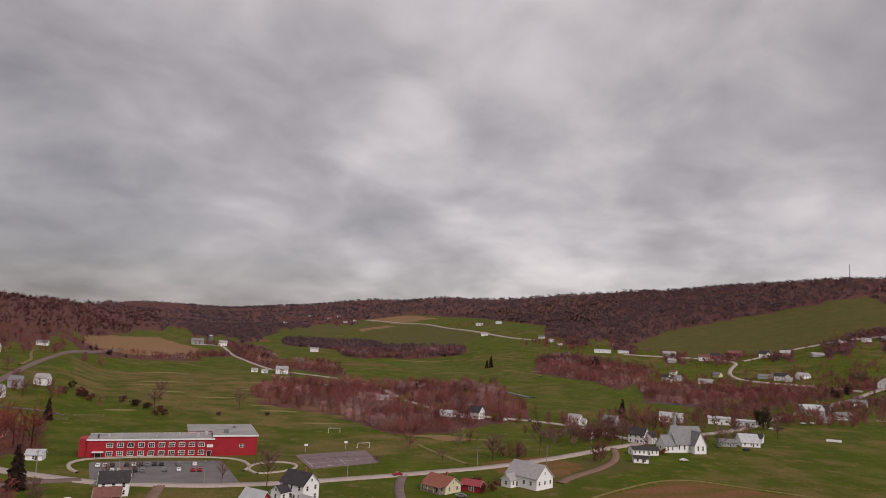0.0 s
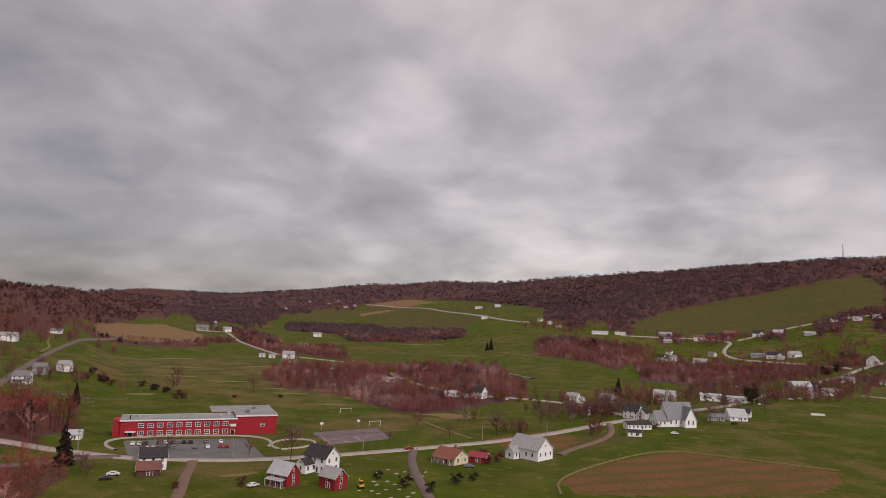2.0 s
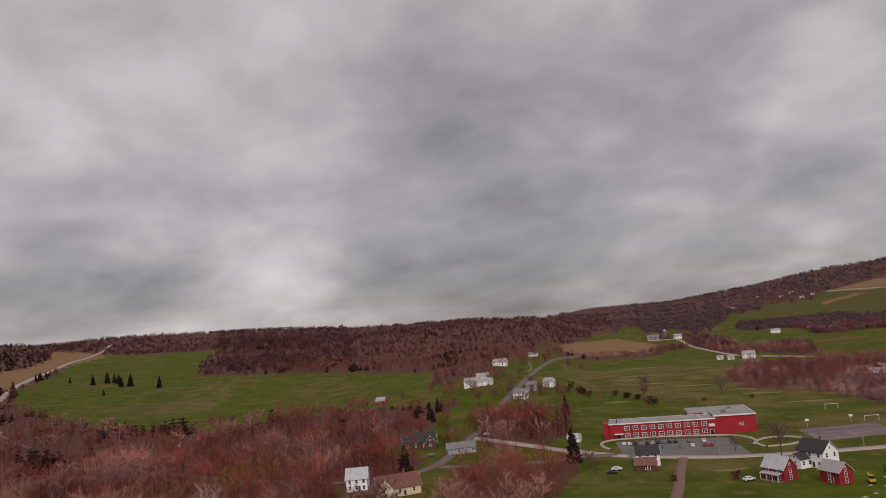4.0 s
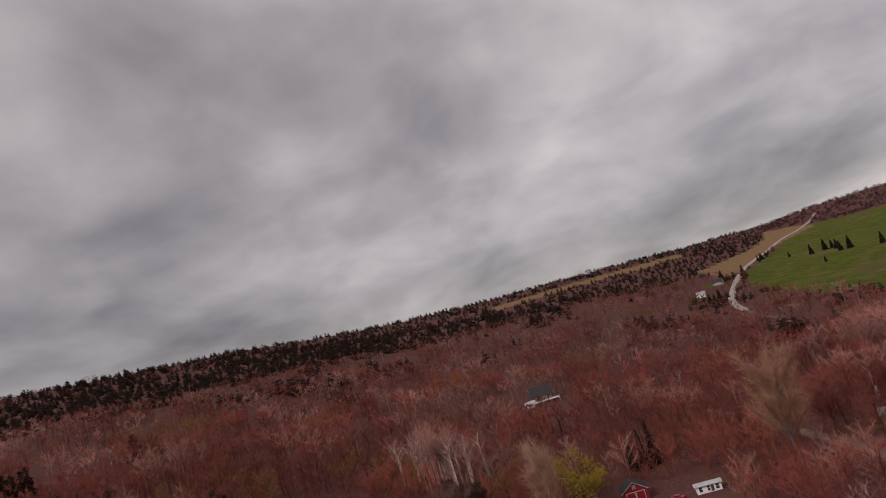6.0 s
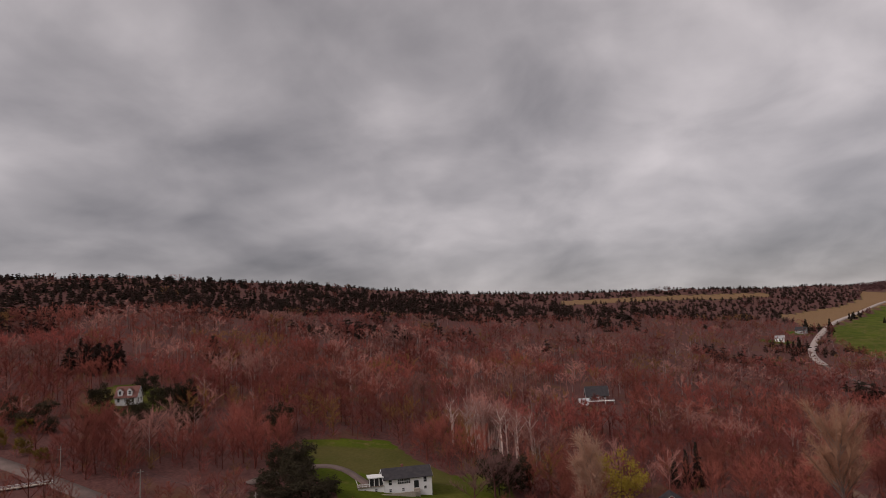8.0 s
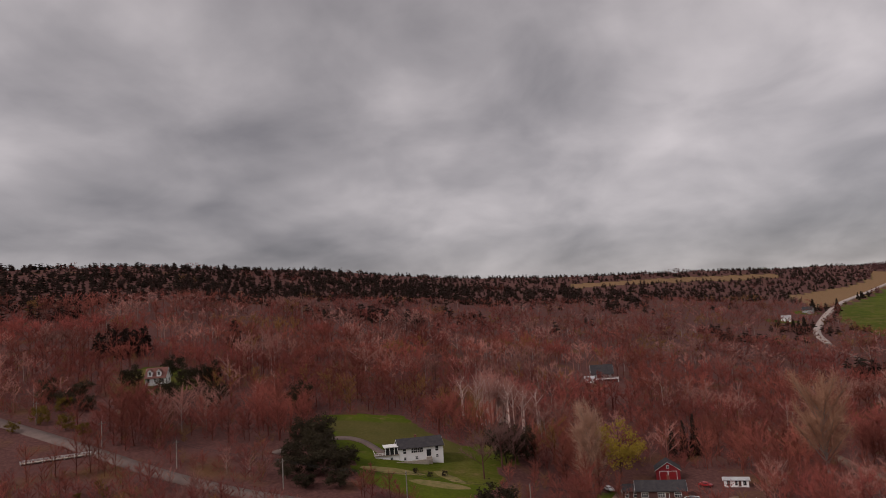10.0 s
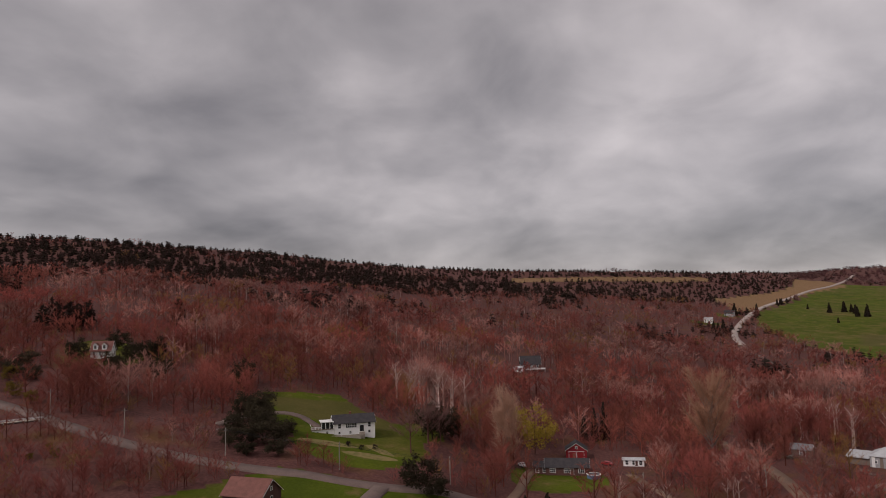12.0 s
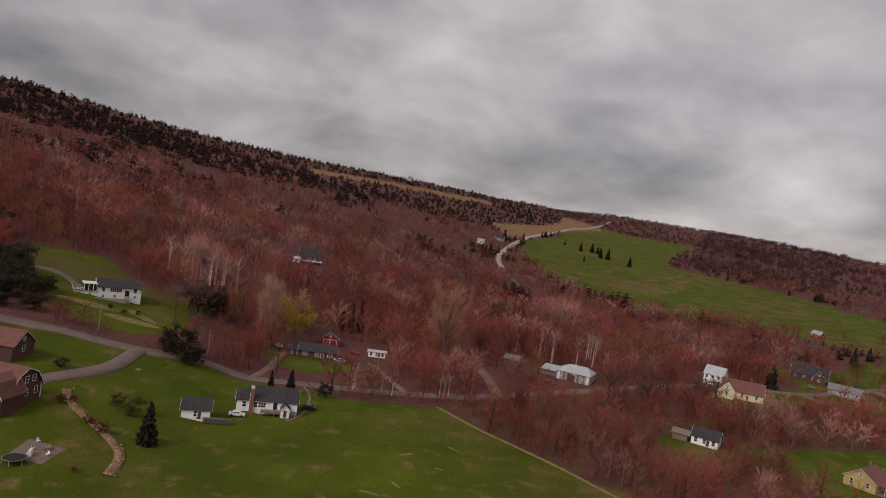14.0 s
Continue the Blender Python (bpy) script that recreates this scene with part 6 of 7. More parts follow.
    for x, y, h, k in ((-249, 479, 15, 0), (-300, 384, 10, 1), (-306, 412, 11, 2), (-312, 422, 9, 3), (-338, 446, 11, 0), (-342, 424, 10, 1), (-330, 404, 10, 2), (-298, 372, 9, 3), (-286, 362, 8, 0), (-390, 476, 12, 1), (-376, 486, 11, 2),
                       (-214, 299, 10, 3), (-236, 290, 11, 0), (-225, 280, 9, 1), (-192, 246, 9, 2), (-205, 262, 10, 3), (-153, 216, 8, 0), (-146, 208, 7, 1), (-450, 560, 11, 2), (-442, 590, 11, 3), (-480, 670, 10, 0), (-386, 424, 10, 1), (-382, 450, 9, 2)):
        single("bare_tree", BARE[k], x, y, h, 1.2, GREYBARK, np.array((0.24, 0.115, 0.11)), "leafless mauve tree beside the hill houses", "trees by the hill houses", any_turn())
    for x, y, h in ((-217, 424, 5), (-221, 421, 4), (-189, 444, 3), (-160, 457, 3), (-299, 441, 6), (-293, 453, 6), (-266, 460, 5), (-250, 450, 5), (-240, 448, 4)):
        single("shrub", SHRUB[int(abs(x)) % 3], x, y, h, 1.3, DARKBARK, np.array((0.12, 0.045, 0.045)), "dense maroon shrub in the meadow", "meadow shrubs", any_turn())
    for x, y, h, c in ((-312, 470, 6, 0), (-300, 462, 6, 1), (-292, 456, 5, 0), (-284, 450, 6, 1), (-250, 446, 6, 0), (-238, 440, 5, 0), (-226, 436, 5, 1), (-48, 236, 4, 0), (-36, 226, 5.5, 0), (-18, 236, 5, 0), (-12, 242, 4, 0), (-26, 221, 4.5, 0), (-10, 280, 6, 1), (-3, 279, 5, 1), (-7, 274, 4, 1), (-137, -37, 5.5, 0), (-92, 214, 4, 1),
                       (-176, -108, 2.2, 0), (-173, -112, 2, 0), (-174, -117, 2.2, 0), (150, 232, 5, 1), (158, 236, 4, 1), (-60, -84, 1.5, 1), (-92, -97, 2, 1), (-83, -89, 1.6, 1), (-112, 205, 3, 1)):
        single("shrub", SHRUB[int(abs(x)) % 3], x, y, h, 1.0, DARKBARK, NEEDLE * 1.3 if c == 0 else np.array((0.17, 0.05, 0.05)), "dark rounded evergreen garden shrub" if c == 0 else "leafless reddish garden shrub")


lone_trees()


def house_trees():
    """Loose groups of bare trees round the houses of the valley."""
    rng = np.random.default_rng(31)
    groups = [(240, 1020, 45, 46), (300, 1000, 45, 40), (345, 1185, 45, 46), (395, 1205, 45, 40), (440, 1170, 40, 24), (380, 1000, 50, 40), (425, 985, 40, 26), (290, 640, 40, 34), (130, 540, 40, 30), (60, 480, 38, 30), (92, 446, 26, 16),
              (160, 565, 34, 20), (-130, 640, 50, 44), (-60, 560, 60, 50), (232, 600, 30, 18), (330, 720, 50, 40), (440, 830, 50, 30), (-570, 1290, 45, 40), (-80, 2060, 70, 40), (600, 1215, 50, 30), (-270, 812, 30, 14), (-330, 420, 40, 30),
              (-400, 450, 40, 30), (-480, 640, 55, 46), (-250, 300, 34, 24), (-700, 2700, 110, 90), (-820, 2960, 100, 70), (95, 1440, 55, 70), (130, 1330, 45, 40), (500, 1000, 60, 50), (210, 1120, 50, 40)]
    xy = np.concatenate([rng.normal((gx, gy), spread * 0.6, (count, 2)) for gx, gy, spread, count in groups])
    x, y = xy.T
    keep = np.ones(len(x), bool)
    for o in scene.objects:
        if o.get("category") in ("house", "church", "barn", "shop", "shed", "hall", "workshop", "garage"):
            keep &= np.hypot(x - o.location.x, y - o.location.y) > 11
    for width, line in ROADS.values():
        keep &= off_line(x, y, line) > width / 2 + 1.5
    x, y = x[keep], y[keep]
    n = len(x)
    twig = np.where(rng.random((n, 1)) < 0.12, np.array((0.27, 0.17, 0.05)), np.array((0.25, 0.098, 0.092)) * rng.uniform(0.8, 1.25, (n, 1)))
    merged("house_trees", [far_tree(210 + k, 70, 0.42, 0.030) for k in range(5)], x, y, rng.uniform(6, 12, n), rng.uniform(0.9, 1.3, n), twig * 0.7, twig, rng, "leafless mauve trees standing round the valley houses", "trees")


house_trees()

# ------------------------------------------------------------------ cars, poles and small things
def car_shape():
    side = [(-2.15, 0.35), (2.15, 0.35), (2.2, 0.75), (1.35, 0.95), (0.75, 1.42), (-1.0, 1.45), (-1.75, 1.0), (-2.2, 0.9)]
    bm = bmesh.new()
    rings = []
    for y, k in ((-0.86, 0.96), (-0.8, 1.0), (0.8, 1.0), (0.86, 0.96)):
        rings.append([bm.verts.new((x, y * (0.86 if z > 1.2 else 1), z * k if z > 1 else z)) for x, z in side])
    for a, b in zip(rings, rings[1:]):
        for i in range(len(side)):
            bm.faces.new((a[i], b[i], b[(i + 1) % 8], a[(i + 1) % 8]))
    bm.faces.new(rings[0])
    bm.faces.new(rings[-1][::-1])
    bmesh.ops.recalc_face_normals(bm, faces=bm.faces)
    return bm


def wheel_mesh():
    bm = bmesh.new()
    bmesh.ops.create_cone(bm, cap_ends=True, segments=12, radius1=0.33, radius2=0.33, depth=0.22, matrix=Matrix.Rotation(radians(90), 4, "X"))
    return mesh_of("wheel", bm, TYRE)


WHEEL = wheel_mesh()


def car(x, y, turn, paint, label, lift=0.3):
    root = tagged(new("car"), label, "car", "parked cars")
    root.matrix_world = pose(x, y, float(ground(x, y)) + lift, 0, 0, turn)
    part("body", car_shape(), paint, root)
    part("windscreen", boxes((0.78, 0.84, -0.62, 0.62, 1.0, 1.32)), GLASS, root, m=pose(0.22, 0, 0.02, 0, 0, 0))
    part("rear_window", boxes((-0.03, 0.03, -0.6, 0.6, -0.17, 0.17)), GLASS, root, m=pose(-1.44, 0, 1.24, 0, 58, 0))
    for s in (-1, 1):
        part("side_window", boxes((-1.0, 0.75, -0.015, 0.015, 1.03, 1.32)), GLASS, root, m=pose(0, s * 0.815, 0))
        for u in (-1.35, 1.35):
            shared("wheel", WHEEL, root, pose(u, s * 0.8, 0.33))
    return root


def cars():
    rng = np.random.default_rng(5)
    paints = [(CARWHITE, "white"), (CARBLACK, "black"), (CARGREY, "grey"), (CARRED, "dark red")]
    a, d = np.array((-165.5, 272.0)), np.array((0.905, 0.425))
    turn = 118.0
    upper = [0, 2.7, 5.4, 10.8, 13.5, 16.2, 18.9, 21.6, 24.3, 31.0, 37.5]
    lower = [6.5, 9.2, 15.0, 17.7, 26.0, 31.5, 37.0, 39.7]
    for row, offs in ((0, upper), (1, lower)):
        for k, s in enumerate(offs):
            p = a + d * s + np.array([-d[1], d[0]]) * (0.0 if row == 0 else -12.5)
            paint, word = paints[[0, 0, 1, 1, 0, 1, 2, 1, 1, 2, 0, 0, 0, 1, 2, 2, 0, 3, 3][k + 11 * row]]
            car(p[0], p[1], turn + rng.normal(0, 2), paint, f"{word} car parked in the school car park")
    car(-44.1, 295.4, 41, CARRED, "dark red car standing on the village road", 0.25)
    car(-109, -60, 92, CARWHITE, "white car parked beside the garage", 0.1)
    car(-206, -27, 60, CARRED, "red car parked behind the grey house", 0.1)
    car(-14.7, 264.6, 5, CARGREY, "grey car parked beside the bungalow", 0.1)
    car(-140, 210, 40, CARBLACK, "black car parked beside the white house", 0.1)
    car(-141.4, 217, 20, CARWHITE, "white car parked beside the white house", 0.1)


cars()


def utility_pole(x, y, turn, h=8.5):
    root = tagged(new("utility_pole"), "grey wooden utility pole with a crossarm", "pole", "poles along the road")
    root.matrix_world = site(x, y, turn)
    bm = bmesh.new()
    bmesh.ops.create_cone(bm, cap_ends=True, segments=8, radius1=0.2, radius2=0.13, depth=h + 1, matrix=Matrix.Translation((0, 0, h / 2 - 0.5)))
    part("post", bm, POLE, root)
    part("crossarm", boxes((-1.1, 1.1, -0.07, 0.07, h - 0.9, h - 0.75)), POLE, root)
    for u in (-0.95, -0.4, 0.4, 0.95):
        part("insulator", boxes((-0.05, 0.05, -0.05, 0.05, h - 0.75, h - 0.58)), GLASS, root, m=pose(u, 0, 0))


def wire(a, b, sag=0.9):
    cu = bpy.data.curves.new("overhead_wire", "CURVE")
    cu.dimensions, cu.bevel_depth, cu.bevel_resolution = "3D", 0.025, 0
    sp = cu.splines.new("POLY")
    sp.points.add(8)
    for k in range(9):
        s = k / 8
        sp.points[k].co = (*(Vector(a).lerp(Vector(b), s) - Vector((0, 0, 4 * sag * s * (1 - s)))), 1)
    cu.materials.append(CARBLACK)
    tagged(new("overhead_wire", cu), "thin dark overhead wire between two poles", "wire", "overhead wires")


def pole_line(places):
    for n, (x, y) in enumerate(places):
        nx, ny = places[min(n + 1, len(places) - 1)]
        px, py = places[max(n - 1, 0)]
        turn = math.degrees(math.atan2(ny - py, nx - px)) + 90
        utility_pole(x, y, turn)
        if n:
            side = Vector((math.cos(radians(turn)), math.sin(radians(turn)), 0)) * 0.95
            for s in (-1, 1):
                a = Vector((px, py, float(ground(px, py)) + 8.0)) + side * s
                b = Vector((x, y, float(ground(x, y)) + 8.0)) + side * s
                wire(a, b)


pole_line([(-182, -300), (-172, -262), (-159, -222), (-149, -186), (-145, -148), (-149, -112), (-156.8, -78.4), (-158.2, -19.6), (-163.8, 16.8)])
pole_line([(-179.2, 253.4), (-145.6, 253.4), (-113.4, 257.6), (-64.4, 288.4), (-11.2, 330.4), (22.4, 344.4), (47.6, 375.2)])


def goal(x, y, turn, w=7.0, h=2.4):
    root = tagged(new("goal"), "white tubular football goal on the school field", "goal", "football goals")
    root.matrix_world = site(x, y, turn)
    for u in (-w / 2, w / 2):
        part("post", boxes((u - 0.08, u + 0.08, -0.08, 0.08, -0.2, h)), TRIM, root)
        part("stay", boxes((u - 0.05, u + 0.05, 0, 1.6, -0.05, 0.05)), TRIM, root)
    part("crossbar", boxes((-w / 2, w / 2, -0.08, 0.08, h, h + 0.16)), TRIM, root)


goal(-100.8, 408.8, 30)
goal(-72.8, 361.2, 38)


def hoop(x, y, turn):
    root = tagged(new("basketball_hoop"), "basketball hoop with a white backboard on a post", "hoop", "basketball hoops")
    root.matrix_world = site(x, y, turn)
    part("post", boxes((-0.08, 0.08, -0.08, 0.08, -0.2, 3.4)), STEEL, root)
    part("backboard", boxes((-0.9, 0.9, -0.5, -0.44, 2.8, 3.9)), TRIM, root)


hoop(-98, 340.2, 30)
hoop(-81.2, 355.6, 30)


def graves():
    rng = np.random.default_rng(3)
    bm = boxes((-0.5, 0.5, -0.14, 0.14, -0.2, 0.42), (-1.2, 1.2, -0.5, 0.5, -0.2, 0.1))
    me = mesh_of("stone", bm, STONE)
    for k in range(26):
        u, v = k % 5, k // 5
        x, y = -52 + u * 4.6 + v * 1.0 + rng.normal(0, 1.0), 206 + v * 9.5 + u * 2.0 + rng.normal(0, 1.6)
        ob = tagged(new("gravestone", me), "pale stone grave marker in the grass", "gravestone", "churchyard stones")
        s = rng.uniform(0.5, 0.75)
        ob.matrix_world = pose(x, y, float(ground(x, y)) + 0.05, 0, 0, 35 + rng.normal(0, 6)) @ Matrix.Diagonal((s, s, s, 1))


graves()


def silo(x, y):
    root = tagged(new("silo"), "tall dark farm silo with a domed cap", "silo")
    root.matrix_world = site(x, y, 0)
    bm = bmesh.new()
    bmesh.ops.create_cone(bm, cap_ends=True, segments=20, radius1=4, radius2=4, depth=18, matrix=Matrix.Translation((0, 0, 8)))
    part("shell", bm, CARGREY, root)
    bm = bmesh.new()
    bmesh.ops.create_uvsphere(bm, u_segments=16, v_segments=8, radius=4, matrix=Matrix.Translation((0, 0, 16.9)) @ Matrix.Diagonal((1, 1, 0.6, 1)))
    part("dome", bm, TINROOF, root)


silo(-575.4, 1286.6)


def mast(x, y, h=40):
    root = tagged(new("radio_mast"), "thin lattice radio mast on the wooded ridge", "mast")
    root.matrix_world = site(x, y, 20)
    for sx, sy in ((-1.4, -1), (1.4, -1), (0, 1.5)):
        v, f = rod((sx, sy, -1), (sx * 0.35, sy * 0.35, h), 0.35, 0.3, 4)
        part("leg", _from_arrays(v, f), CARGREY, root)
    for k in range(10):
        part("brace", boxes((-1.3 + 0.08 * k, 1.3 - 0.08 * k, -0.9 + 0.06 * k, 1.2 - 0.08 * k, h * k / 10, h * k / 10 + 0.3)), CARGREY, root)


def _from_arrays(v, f):
    bm = bmesh.new()
    vs = [bm.verts.new(p) for p in v]
    for t in f:
        bm.faces.new([vs[int(k)] for k in t])
    return bm


mast(901.6, 1862)

# ------------------------------------------------------------------ streams, tracks and small things in the fields
WATER = material("still_grey_water", (0.05, 0.05, 0.05), (0.07, 0.065, 0.06), 0.1, 0.08, spec=0.5)
DRYGRASS = material("dry_yellow_grass", (0.21, 0.155, 0.060), (0.125, 0.115, 0.030), 0.5, 0.95, bump=0.3, fine=5.0)


def strip(name, width, line, mat, lift, label, category, step=2.0):
    v, f = ribbon(line, width, lift, step)
    return tagged(new(name, mesh_from(name, v, f, [mat], True)), label, category, kind="structure")


strip("stream", 7, [(-190, 690), (-120, 724), (-85, 745), (-60, 757), (-20, 770), (10, 730), (30, 690)], WATER, 0.25, "grey stream glinting between bare trees", "stream")
strip("stream", 5, [(140, 705), (180, 690), (236, 688), (290, 700)], WATER, 0.25, "grey stream along the village scrub", "stream")
strip("field_track", 2.2, [(-46, 378), (-36, 360), (-24, 342), (-16, 330)], DRYGRASS, 0.2, "pale dry wheel track across the school field", "track")
strip("field_track", 4, [(-6, 1010), (20, 985), (44, 965), (52, 940)], DRYGRASS, 0.3, "pale track through the valley meadow", "track", 5)
strip("field_track", 3, [(330, 640), (352, 610), (362, 580), (400, 560)], CONCRETE, 0.3, "pale stony ditch across the pasture", "track", 4)
strip("field_verge", 2.6, [(-470, 640), (-440, 596), (-412, 562), (-392, 520)], DRYGRASS, 0.25, "pale dry verge beside the hill road", "verge")
strip("field_verge", 1.5, [(-139, 1), (-128, 7), (-120, 11), (-108, 19.5), (-94, 29), (-82, 35.5), (-70, 42), (-52, 51), (-34, 61)], DRYGRASS, 0.1, "ragged dry verge between mown grass and scrub", "verge", 1.5)
strip("field_verge", 1.1, [(20, 229), (20, 253), (45, 292), (79, 329), (105, 320), (152, 302)], DRYGRASS, 0.07, "pale dry border round the ploughed field", "verge", 2.0)
strip("ditch", 1.8, [(-296, 379), (-276, 384), (-258, 387)], WATER, 0.15, "dark ditch below the hill houses", "ditch")


def uneven_patch(name, x, y, rx, ry, turn, mat, lift, label, category, seed):
    """A low patch with a ragged outline, raised a hand above the grass."""
    rng = np.random.default_rng(seed)
    n = 40
    wob = 1 + sum(rng.normal(0, 0.16 / k) * np.cos(k * np.arange(n) * 2 * np.pi / n + rng.uniform(0, 6)) for k in range(1, 8))
    c, s = math.cos(radians(turn)), math.sin(radians(turn))
    verts, faces = [(x, y, float(ground(x, y)) + lift)], []
    for ring, k in ((0.6, lift), (1.0, -0.05)):
        for i in range(n):
            a = i * 2 * math.pi / n
            u, v = ring * rx * wob[i] * math.cos(a), ring * ry * wob[i] * math.sin(a)
            px, py = x + u * c - v * s, y + u * s + v * c
            verts.append((px, py, float(ground(px, py)) + k))
    for i in range(n):
        j = (i + 1) % n
        faces.append((0, 0, 1 + i, 1 + j))
        faces.append((1 + i, 1 + n + i, 1 + n + j, 1 + j))
    me = bpy.data.meshes.new(name)
    me.from_pydata(verts, [], [f if f[0] != f[1] else f[1:] for f in faces])
    me.materials.append(mat)
    return tagged(new(name, me), label, category, kind="structure")


for n, (x, y, rx, ry, turn) in enumerate([(-44, 414, 15, 4, 20), (-8, 408, 9, 2.5, 10), (-225, 520, 14, 4, 30), (-160, 480, 16, 4, 10), (-300, 560, 20, 3, 40), (-210, 590, 22, 4, 20), (-250, 660, 26, 4, 20),
                                          (-60, 960, 26, 5, 10), (60, 1010, 20, 5, 0), (-140, 1240, 50, 8, 8), (-168, -108, 11, 3, 95), (-172, -124, 12, 3, 104), (-176, -106, 7, 2.5, 60), (-100, 230, 8, 2, 40), (-180, 500, 12, 3, 10),
                                          (-269, 526, 15, 5, 20), (-300, 600, 26, 6, 40), (-360, 700, 30, 6, 35), (-250, 430, 12, 4, 15), (-120, 440, 14, 4, 20)]):
    uneven_patch("dry_grass_patch", x, y, rx, ry, turn, DRYGRASS, 0.12, "patch of dry yellow grass in the meadow", "grass", 300 + n)
for n, (x, y, rx, ry, turn) in enumerate([(-72, -18, 2.4, 0.5, 30), (-84, -6, 1.8, 0.4, 60), (-126, -92, 1.3, 1.0, 0), (-66, -24, 3.2, 0.7, 70), (-60, -30, 2.0, 0.6, 20), (-92, -14, 3, 0.6, 120), (-100, 0, 2.6, 0.5, 40), (-66, -78, 3.0, 1.3, 20)]):
    uneven_patch("pale_grass_patch", x, y, rx, ry, turn, DRYGRASS, 0.08, "bleached thin patch in the mown grass", "grass", 330 + n)


def garden_bed():
    rng = np.random.default_rng(21)
    line = [(-98, -101), (-92, -98), (-86, -92), (-82, -87), (-78, -83), (-73, -79), (-67, -78), (-61, -78)]
    strip("garden_bed", 2.3, line, material("bark_mulch", (0.16, 0.085, 0.045), (0.26, 0.155, 0.085), 0.8, 0.95, bump=0.4, fine=6), 0.18, "winding garden bed of rusty mulch", "garden bed", 1.0)
    for p in resample(line, 1.1):
        bm = bmesh.new()
        bmesh.ops.create_icosphere(bm, subdivisions=1, radius=rng.uniform(0.15, 0.32))
        for v in bm.verts:
            v.co *= rng.uniform(0.75, 1.2)
            v.co.z *= 0.7
        ob = new("edging_stone", mesh_of("edging_stone", bm, CONCRETE))
        x, y = p.x + rng.normal(0, 0.8), p.y + rng.normal(0, 0.8)
        ob.location = (x, y, float(ground(x, y)) + 0.25)
        tagged(ob, "grey boulder edging the garden bed", "stone", "garden stones")


garden_bed()


def trampoline(x, y):
    root = tagged(new("trampoline"), "round dark trampoline on the lawn", "trampoline")
    root.matrix_world = site(x, y, 0)
    bm = bmesh.new()
    bmesh.ops.create_cone(bm, cap_ends=True, segments=28, radius1=2.1, radius2=2.1, depth=0.08, matrix=Matrix.Translation((0, 0, 0.9)))
    part("mat", bm, TYRE, root)
    v, f = [], []
    for i in range(28):
        a = i * 2 * math.pi / 28
        for rr, zz in ((2.1, 0.86), (2.3, 0.86), (2.3, 0.98), (2.1, 0.98)):
            v.append((rr * math.cos(a), rr * math.sin(a), zz))
        for k in range(4):
            f.append((i * 4 + k, i * 4 + (k + 1) % 4, ((i + 1) % 28) * 4 + (k + 1) % 4, ((i + 1) % 28) * 4 + k))
    ob = new("rim", mesh_from("rim", v, f, [CARGREY]))
    ob.parent = root
    for k in range(6):
        a = k * math.pi / 3
        part("leg", boxes((-0.05, 0.05, -0.05, 0.05, -0.2, 0.9)), STEEL, root, m=pose(2.2 * math.cos(a), 2.2 * math.sin(a), 0))


trampoline(-60.5, -95.5)


def patio():
    draped("patio", [(-62, -99), (-60, -90), (-69, -88), (-72, -98)], material("patio_slabs", (0.19, 0.135, 0.11), (0.15, 0.11, 0.09), 0.7, 0.9), 0.12, "pale paved patio on the lawn", "patio", 1.2)
    table = tagged(new("garden_table"), "pale wooden garden table on the patio", "table")
    table.matrix_world = site(-67, -92, 20)
    part("tabletop", boxes((-0.9, 0.9, -0.5, 0.5, 0.70, 0.76)), WOOD, table)
    for u in (-0.8, 0.8):
        for v in (-0.4, 0.4):
            part("leg", boxes((u - 0.05, u + 0.05, v - 0.05, v + 0.05, 0, 0.7)), WOOD, table)
    for x, y, t in ((-64.5, -91, 60), (-66, -94.5, 200), (-69.5, -95, 150)):
        chair = tagged(new("garden_chair"), "white garden chair on the patio", "chair", "patio chairs")
        chair.matrix_world = site(x, y, t)
        part("seat", boxes((-0.3, 0.3, -0.3, 0.3, 0.40, 0.46)), TRIM, chair)
        part("backrest", boxes((-0.3, 0.3, 0.26, 0.31, 0.46, 1.0)), TRIM, chair)
        for u in (-0.26, 0.26):
            for v in (-0.26, 0.26):
                part("leg", boxes((u - 0.03, u + 0.03, v - 0.03, v + 0.03, 0, 0.4)), TRIM, chair)
    grill = tagged(new("covered_grill"), "white covered grill at the patio edge", "grill")
    grill.matrix_world = site(-63.5, -94, 10)
    part("cover", prism([(-0.4, 0), (0.4, 0), (0.42, 0.9), (0.25, 1.25), (-0.25, 1.25), (-0.42, 0.9)], -0.75, 0.75), TRIM, grill)


patio()


def wood_pile():
    rng = np.random.default_rng(4)
    root = tagged(new("wood_pile"), "untidy stack of brown firewood beside the garage", "wood pile")
    root.matrix_world = site(-101, -64, 96)
    bm = bmesh.new()
    bmesh.ops.create_cone(bm, cap_ends=True, segments=7, radius1=0.16, radius2=0.13, depth=1.0, matrix=Matrix.Rotation(radians(90), 4, "X"))
    log = mesh_of("log", bm, WOOD)
    for k in range(110):
        row, col = k // 22, k % 22
        shared("log", log, root, pose(-3.4 + col * 0.33 + 0.15 * (row % 2), rng.normal(0, 0.12), 0.15 + row * 0.27, rng.normal(0, 4), 0, rng.normal(0, 8)))


wood_pile()


